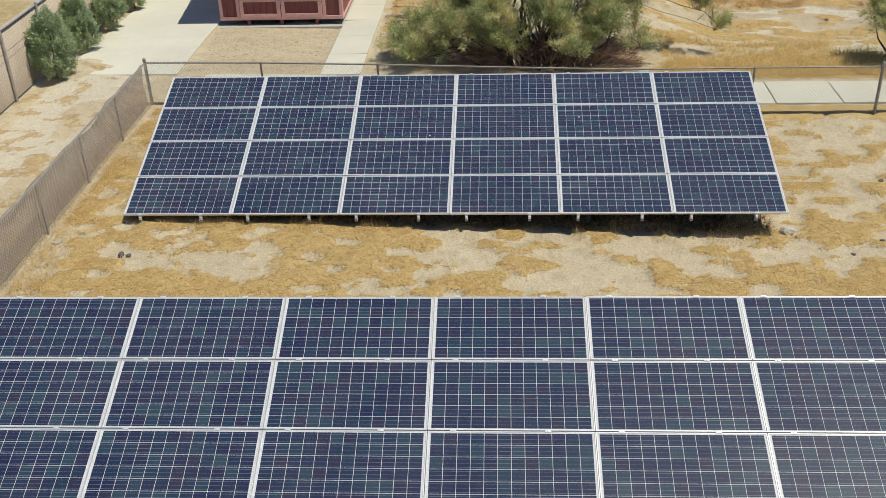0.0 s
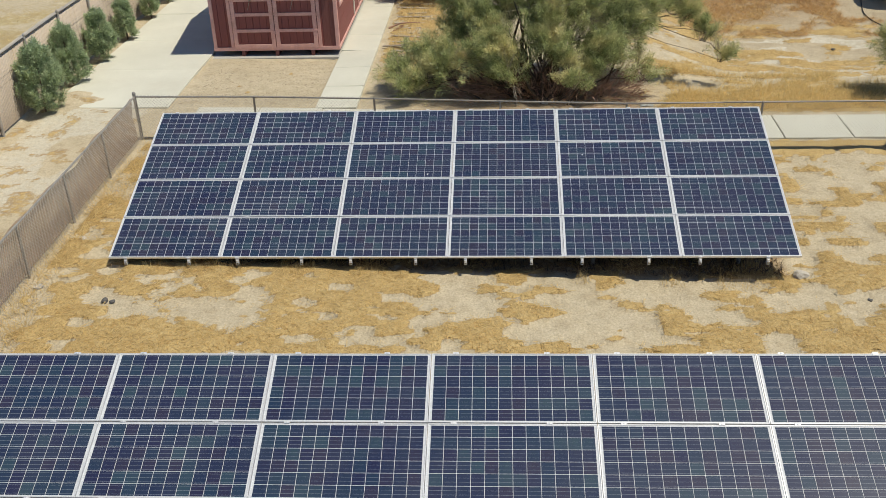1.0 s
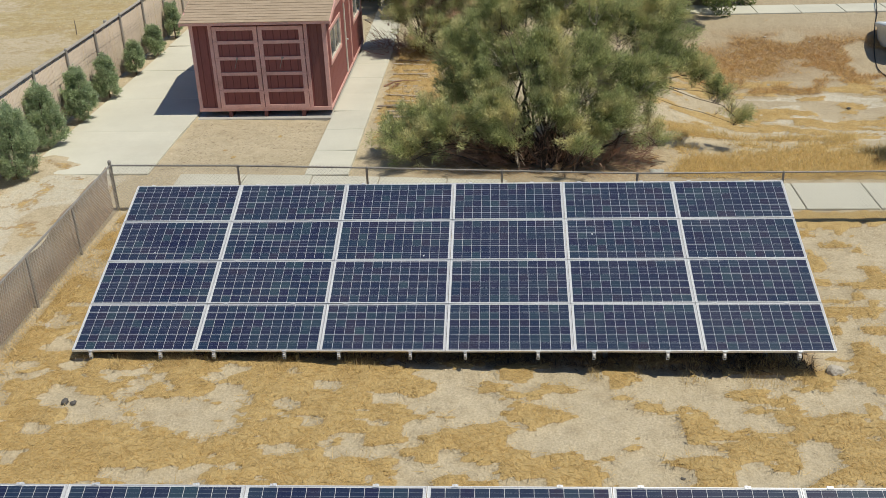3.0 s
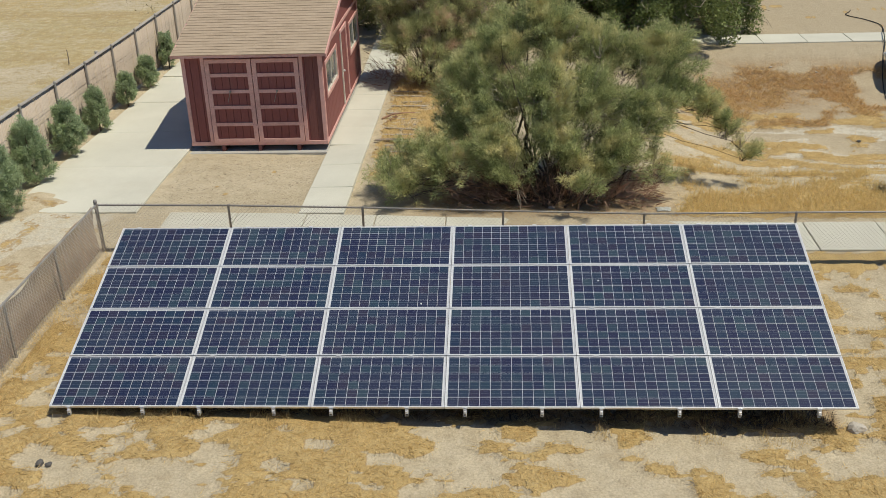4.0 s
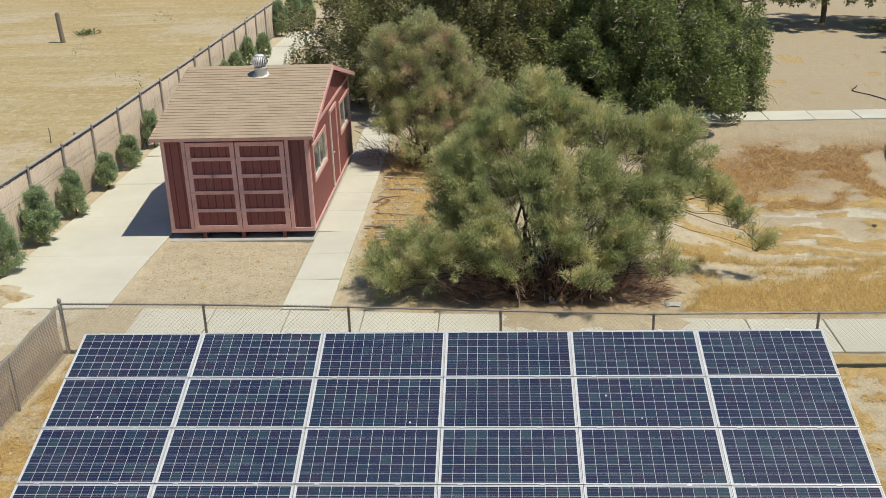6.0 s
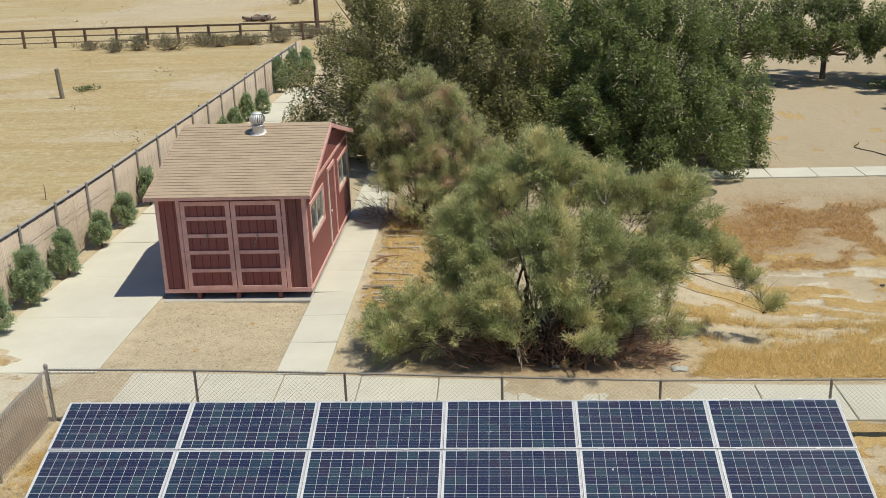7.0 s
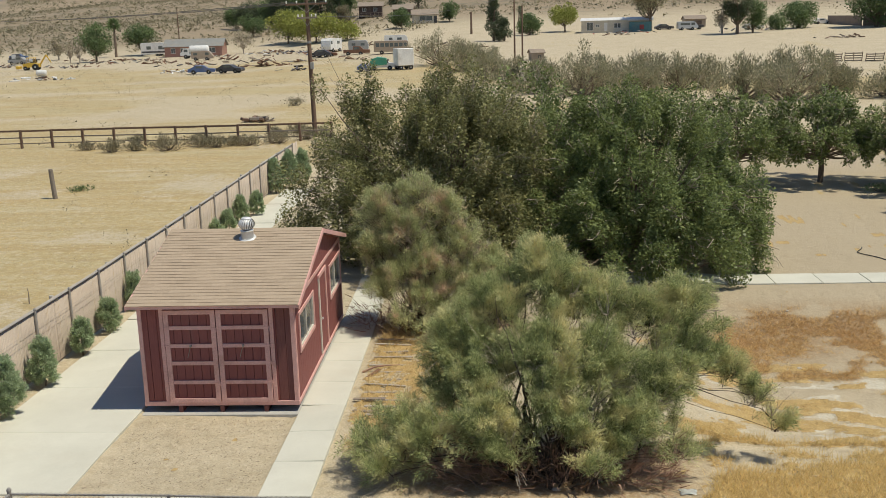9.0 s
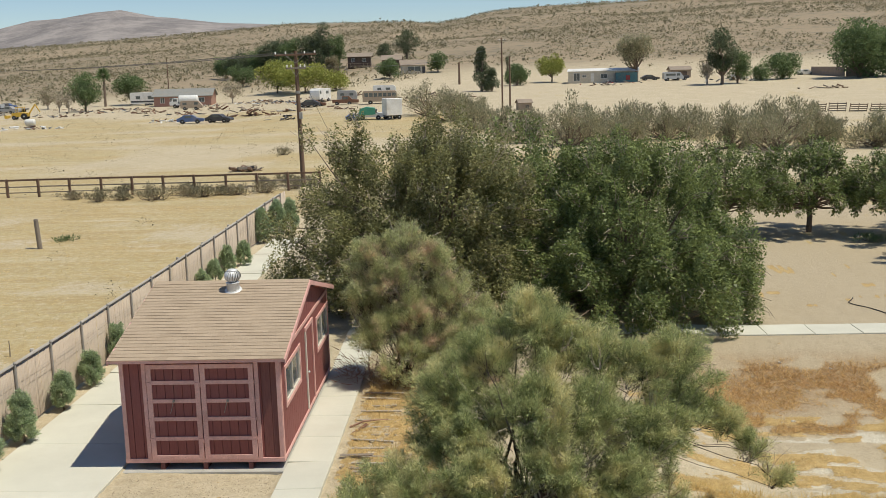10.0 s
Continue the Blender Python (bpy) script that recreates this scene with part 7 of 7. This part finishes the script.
def vehicle(name, label, cat, x, y, rz, width, profile, paint_key, glass=(), wheels=((0.9, 1.0), (3.4, 1.0)), group="parked vehicles", sides=True):
    """profile: side outline (along, up) of the body; glass: (along0, along1, up0, up1); wheels: (along, size)."""
    t = thing(name, label, cat, pose(x, y, land_z(x, y), 0, 0, rz), group)
    part("body", Geo().extrude(profile, width, Matrix.Translation((0, -width / 2, 0))), M[paint_key], t)
    for a0, a1, z0, z1 in glass:
        for sy in (-1, 1):
            part("window", Geo().box(((a0 + a1) / 2, sy * (width / 2 + 0.005), (z0 + z1) / 2), (a1 - a0, 0.03, z1 - z0), 0.01), M["glass"], t)
    for wx, ws in wheels:
        for sy in (-1, 1):
            w = part("wheel", TYRE, None, t, "", Matrix.Translation((wx, sy * (width / 2 - 0.08), 0.38 * ws)) @ Matrix.Scale(ws, 4))
            part("rim", RIM, None, w)
    return t


CAR = [(0, 0.35), (4.4, 0.35), (4.5, 0.6), (4.4, 0.85), (3.3, 0.95), (2.6, 1.42), (1.2, 1.45), (0.4, 0.98), (0.0, 0.9)]
PICKUP = [(0, 0.45), (5.2, 0.45), (5.3, 0.75), (5.2, 1.05), (3.95, 1.12), (3.3, 1.75), (2.0, 1.78), (1.9, 1.1), (0, 1.1)]
VAN = [(0, 0.4), (4.7, 0.4), (4.85, 0.9), (4.6, 1.2), (4.0, 1.95), (3.6, 2.05), (0.15, 2.05), (0, 1.9)]
CAMPER = [(0, 0.55), (6.2, 0.55), (6.4, 1.2), (6.2, 2.4), (5.6, 2.85), (0.2, 2.85), (0, 2.6)]
BUS = [(0, 0.6), (10.4, 0.6), (10.6, 1.4), (9.4, 1.6), (9.2, 2.75), (8.8, 2.95), (0.3, 2.95), (0, 2.6)]
TRUCK = [(0, 0.7), (6.6, 0.7), (6.7, 1.4), (6.2, 1.6), (5.9, 2.3), (4.8, 2.35), (4.7, 1.0), (0, 1.0)]
CG = [(1.35, 2.45, 1.0, 1.36)]
vehicle("car", "dark blue parked car at the edge of the junkyard", "car", -130.5, 272.0, 4, 1.8, CAR, "blue_paint", CG)
vehicle("pickup_truck", "dark pickup parked in the junkyard", "pickup truck", -116.8, 243.0, 0, 1.9, PICKUP, "grey_paint", [(2.1, 3.2, 1.15, 1.65)])
fb = vehicle("flatbed_truck", "white-cab flatbed truck in the junkyard", "truck", -111.5, 247.0, 185, 2.3, TRUCK, "dark_paint", [(4.9, 5.8, 1.6, 2.15)], ((1.2, 1.25), (5.4, 1.25)))
part("cab_panel", Geo().box((5.4, 0, 1.75), (1.2, 2.36, 1.1), 0.1), M["white_paint"], fb, "white cab panel")
vehicle("van", "tan panel van parked before the pink house", "van", -69.2, 231.5, 6, 1.95, VAN, "tan_paint", [(3.1, 3.9, 1.2, 1.75), (0.5, 1.4, 1.2, 1.7)])
tk = vehicle("tanker_truck", "white tanker truck parked before the pink house", "truck", -68.5, 243.5, 184, 2.4, TRUCK, "white_paint", [(4.9, 5.8, 1.6, 2.15)], ((1.0, 1.3), (2.0, 1.3), (5.4, 1.3)))
part("tank", Geo().lathe([(0.5, 0), (0.95, 0.15), (1.0, 0.4), (1.0, 4.2), (0.95, 4.45), (0.5, 4.6)], 16, Matrix.Translation((0.1, 0, 2.0)) @ pose(0, 0, 0, 0, 90)), M["white_paint"], tk, "white cylindrical tank", smooth=True)
cp = vehicle("travel_trailer", "white and black travel trailer beside the pink house", "travel trailer", -92.6, 266.0, 8, 2.4, [(x * 1.45, z * 1.25) for x, z in CAMPER], "white_paint", [(1.5, 2.6, 1.9, 2.7), (4.5, 6.0, 1.9, 2.7), (7.2, 8.2, 1.9, 2.7)], ((4.0, 1.0), (4.9, 1.0)))
part("stripe", Geo().box((4.5, 0, 1.25), (8.6, 2.44, 0.4)), M["dark_paint"], cp)
vehicle("car", "faded blue car among scrap", "car", -53.0, 174.5, 10, 1.75, CAR, "blue_paint", CG)
vehicle("car", "dark wrecked car among scrap", "car", -48.2, 175.5, -8, 1.75, CAR, "dark_paint", CG)
vehicle("car", "rusty brown wrecked car in the junkyard", "car", -37.5, 209.5, 3, 1.8, CAR, "rust", CG)
vehicle("car", "burnt black wrecked car in the junkyard", "car", -34.0, 207.5, 178, 1.8, CAR, "dark_paint", CG)
vehicle("pickup_truck", "rust-red wrecked pickup in the junkyard", "pickup truck", -31.5, 208.5, 4, 1.9, PICKUP, "rust", [(2.1, 3.2, 1.15, 1.65)])
vehicle("camper_van", "white camper with a rounded cab in the junkyard", "camper", -35.6, 227.0, 250, 2.4, [(x * 0.8, z) for x, z in CAMPER], "white_paint", [(4.2, 4.8, 1.7, 2.4), (1.0, 2.2, 1.7, 2.3)], ((1.1, 1.1), (4.0, 1.1)))
vehicle("travel_trailer", "weathered grey travel trailer in the junkyard", "travel trailer", -31.8, 218.0, 4, 2.3, [(x * 0.65, z * 0.85) for x, z in CAMPER], "grey_paint", [(0.7, 1.5, 1.4, 1.9), (2.6, 3.4, 1.4, 1.9)], ((1.9, 0.9),))
vehicle("bus", "old tan bus with many windows in the junkyard", "bus", -24.8, 203.5, 4, 2.5, [(x * 0.72, z * 0.88) for x, z in BUS], "tan_paint", [(0.4 + 0.9 * k, 1.1 + 0.9 * k, 1.5, 2.2) for k in range(7)], ((1.5, 1.1), (6.4, 1.1)))
vehicle("travel_trailer", "long white trailer behind the old bus", "travel trailer", -25.4, 229.0, 4, 2.5, [(x * 0.8, z * 0.85) for x, z in CAMPER], "white_paint", [(1.0, 1.8, 1.4, 1.9), (2.8, 3.8, 1.4, 1.9)], ((2.4, 1.0),))
tt = vehicle("truck", "white truck half covered by a green tarpaulin", "truck", -21.4, 165.5, 4, 2.1, [(x * 0.85, z) for x, z in PICKUP], "white_paint", [(2.1, 3.2, 1.15, 1.65)])
part("tarpaulin", Geo().extrude([(-0.6, 0.7), (2.1, 0.9), (2.0, 1.85), (0.6, 2.05), (-0.5, 1.7)], 2.4, Matrix.Translation((0.9, -1.2, 0))), M["green_tarp"], tt, "green tarpaulin", )
vehicle("car", "blue scrap car before the tarpaulin truck", "car", -23.0, 164.0, 12, 1.7, [(x * 0.55, z * 0.8) for x, z in CAR], "blue_paint", (), ((0.6, 0.8), (1.9, 0.8)))
vehicle("van", "silver van parked in the distant yard", "van", 42.6, 254.0, 5, 1.9, VAN, "silver_paint", [(3.1, 3.9, 1.2, 1.75), (0.5, 2.8, 1.2, 1.7)])
vehicle("car", "dark car parked beside the mobile home", "car", 38.4, 261.0, 5, 1.8, CAR, "dark_paint", CG)
vehicle("pickup_truck", "dark pickup parked by the small garage", "pickup truck", 49.0, 256.0, 182, 1.9, PICKUP, "dark_paint", [(2.1, 3.2, 1.15, 1.65)])
vehicle("car", "white car parked under distant trees", "car", 55.5, 243.0, 5, 1.8, CAR, "white_paint", CG)
vehicle("car", "pale car parked beyond the green trees", "car", 77.0, 262.0, 5, 1.8, CAR, "white_paint", CG)
bx = thing("box_trailer", "tall plain white box trailer standing in the field", "trailer", pose(-15.7, 164.5, land_z(-15.7, 164.5), 0, 0, 24), "parked vehicles")
part("box", Geo().box((0, 0, 1.95), (2.6, 2.3, 2.6), 0.05), M["white_paint"], bx)
part("chassis", Geo().box((0, 0, 0.55), (2.6, 1.2, 0.18), 0.02), M["dark_paint"], bx)
for wx in (-0.8, 0.8):
    for sy in (-1, 1):
        w = part("wheel", TYRE, None, bx, "", Matrix.Translation((wx, sy * 1.0, 0.38)))
        part("rim", RIM, None, w)
# yellow digger
dg = thing("backhoe", "yellow backhoe loader parked among scrap", "backhoe", pose(-95.5, 208.5, land_z(-95.5, 208.5), 0, 0, 8), "parked vehicles")
part("body", Geo().extrude([(0, 0.6), (3.2, 0.6), (3.3, 1.3), (1.6, 1.5), (0, 1.3)], 1.5, Matrix.Translation((-1.6, -0.75, 0))), M["yellow_paint"], dg)
part("canopy", Geo().box((0, 0, 2.5), (1.6, 1.5, 0.1), 0.02).box((-0.7, -0.65, 1.9), (0.08, 0.08, 1.2)).box((0.7, -0.65, 1.9), (0.08, 0.08, 1.2)).box((-0.7, 0.65, 1.9), (0.08, 0.08, 1.2)).box((0.7, 0.65, 1.9), (0.08, 0.08, 1.2)), M["yellow_paint"], dg)
part("boom", Geo().path([(1.6, 0, 1.0), (3.0, 0, 3.0)], 0.18, 0.14, 6).path([(3.0, 0, 3.0), (3.9, 0, 1.4)], 0.14, 0.1, 6), M["yellow_paint"], dg)
part("bucket", Geo().box((-2.6, 0, 0.6), (0.7, 2.0, 0.6), 0.08), M["yellow_paint"], dg)
for wx, ws in ((-1.1, 1.1), (0.9, 1.7)):
    for sy in (-1, 1):
        w = part("wheel", TYRE, None, dg, "", Matrix.Translation((wx, sy * 0.8, 0.38 * ws)) @ Matrix.Scale(ws, 4))
        part("rim", RIM, None, w)


# ---- scrap heaps ----
def heap(x, y, w, d, h, n, mats, label, seed):
    rg = random.Random(seed)
    t = thing("scrap_heap", label, "scrap heap", (x, y, land_z(x, y)), "scrap heaps")
    for _ in range(n):
        px, py = rg.gauss(0, w / 4), rg.gauss(0, d / 4)
        top = h * max(0.1, 1 - (abs(px) / w + abs(py) / d) * 1.3)
        pz = rg.uniform(0.05, top)
        ln, wd, th = rg.uniform(0.4, 1.9), rg.uniform(0.08, 0.45), rg.uniform(0.03, 0.24)
        part("scrap", Geo().box((0, 0, 0), (ln, wd, th), 0.01), M[rg.choice(mats)], t, "", pose(px, py, pz + 0.05, rg.uniform(-20, 20), rg.uniform(-25, 25), rg.uniform(0, 180)))
    return t


heap(-43.6, 191.5, 9, 4, 2.6, 44, ["rust", "old_wood", "rust", "dark_wood"], "rusty heap of boards and scrap metal", 1)
heap(-76.5, 170.5, 8, 3, 0.9, 26, ["dark_paint", "rust", "white_paint", "grey_paint"], "low heap of dark scrap on a flat trailer", 2)
heap(-57.0, 180.0, 6, 3, 0.9, 16, ["white_paint", "grey_paint", "rust"], "pale scrap and a white box in the field", 3)
heap(-34.2, 173.8, 4, 2, 0.9, 12, ["rubber", "dark_paint", "grey_paint"], "heap of old tyres and barrels", 4)
heap(-22.5, 93.2, 1.9, 1.2, 0.5, 26, ["dark_wood", "old_wood"], "small pile of broken branches and boards", 5)
heap(-40.0, 226.0, 14, 6, 1.4, 36, ["grey_paint", "dark_paint", "white_paint", "rust", "blue_paint"], "long clutter of machine parts under the yellow trees", 6)
heap(-52.0, 240.0, 16, 6, 1.3, 36, ["grey_paint", "dark_paint", "rust", "white_paint", "tan_paint"], "clutter of machines and crates in the junkyard", 7)
heap(-85.0, 228.0, 16, 5, 1.0, 26, ["rust", "dark_wood", "grey_paint", "tan_paint"], "scattered rusty machinery in the junkyard", 8)
heap(-62.0, 207.0, 12, 4, 0.9, 20, ["rust", "tan_paint", "dark_paint"], "low scattered scrap and a dark trailer", 9)
heap(-104.0, 222.0, 14, 5, 0.9, 22, ["rust", "dark_paint", "old_wood"], "low scattered scrap beside the backhoe", 10)
heap(-13.5, 203.0, 10, 4, 1.0, 16, ["rust", "grey_paint", "dark_paint"], "scrap beside the old bus", 11)
heap(57.0, 240.0, 16, 4, 1.2, 26, ["grey_paint", "white_paint", "dark_paint", "rust"], "clutter of trailers and crates in the distant yard", 12)
heap(28.0, 240.0, 6, 2, 0.6, 12, ["old_wood", "dark_wood"], "low pile of dead branches on the sand", 13)
heap(66.0, 205.0, 9, 3, 0.7, 18, ["old_wood", "dark_wood", "tan_paint"], "low pile of logs on the sand", 14)
heap(30.0, 246.0, 12, 2, 0.9, 18, ["grey_paint", "dark_paint", "rust", "red_paint"], "clutter in front of the mobile home", 15)
for k, (x, y) in enumerate(((-110, 232), (-103, 251), (-90, 246), (-88, 214), (-80, 236), (-72, 219), (-66, 246), (-60, 225), (-55, 250), (-50, 213), (-46, 234), (-42, 252), (-38, 198), (-30, 240), (-28, 194), (-20, 215), (-12, 222), (-8, 214))):
    heap(x, y, 9, 4, 0.9, 15, ["grey_paint", "dark_paint", "rust", "dark_wood", "tan_paint", "old_wood", "rust"][k % 3:], "scattered junk, barrels and machine parts on the sand" if k % 2 else "low clutter of scrap and weathered crates", 30 + k)
tank_g = Geo().lathe([(0.3, 0), (0.5, 0.1), (0.55, 0.2), (0.55, 1.6), (0.5, 1.7), (0.3, 1.8)], 14, pose(0, 0, 0.6, 0, 90))
thing("water_tank", "white cylindrical tank lying in the junkyard", "tank", (-83.0, 183.0, land_z(-83, 183)), shape=tank_g, material=M["white_paint"], smooth=True)


# ---- shingles, laid course by course ----
TAB_L, COURSE = 0.33, 0.142
tab = Geo().add([(-TAB_L / 2 + 0.001, 0, 0.016), (TAB_L / 2 - 0.001, 0, 0.016), (TAB_L / 2 - 0.001, COURSE * 1.12, 0.006), (-TAB_L / 2 + 0.001, COURSE * 1.12, 0.006),
                 (-TAB_L / 2 + 0.001, 0, 0.004), (TAB_L / 2 - 0.001, 0, 0.004)], [(0, 1, 2, 3), (4, 5, 1, 0), (4, 0, 3), (5, 2, 1)])
TAB_ME = tab.mesh("shingle", M["shingle"])
roof_w = ROOF_X1 - ROOF_X0
for r, (deck, slope_len) in enumerate(roof_parts):
    if r == 0:
        for c in range(int(slope_len / COURSE)):
            shift = (c * 0.37) % 1.0 * TAB_L
            for k in range(-1, int(roof_w / TAB_L) + 1):
                x0 = -roof_w / 2 + shift + k * TAB_L
                xa, xb = max(x0, -roof_w / 2), min(x0 + TAB_L, roof_w / 2)
                if xb - xa < 0.04:
                    continue
                ob = part("shingle", TAB_ME, None, deck, "", Matrix.Translation(((xa + xb) / 2, c * COURSE - 0.02, random.uniform(0, 0.003))) @ Matrix.Diagonal(((xb - xa) / TAB_L, 1, 1, 1)))
    else:
        g = Geo()
        for c in range(int(slope_len / COURSE)):
            g.add([(-roof_w / 2, c * COURSE - 0.02, 0.018), (roof_w / 2, c * COURSE - 0.02, 0.018), (roof_w / 2, (c + 1.1) * COURSE, 0.006), (-roof_w / 2, (c + 1.1) * COURSE, 0.006), (-roof_w / 2, c * COURSE - 0.02, 0.004), (roof_w / 2, c * COURSE - 0.02, 0.004)],
                  [(0, 1, 2, 3), (4, 5, 1, 0)])
        part("shingle_course", g, M["shingle"], deck)["kind"] = "stuff"
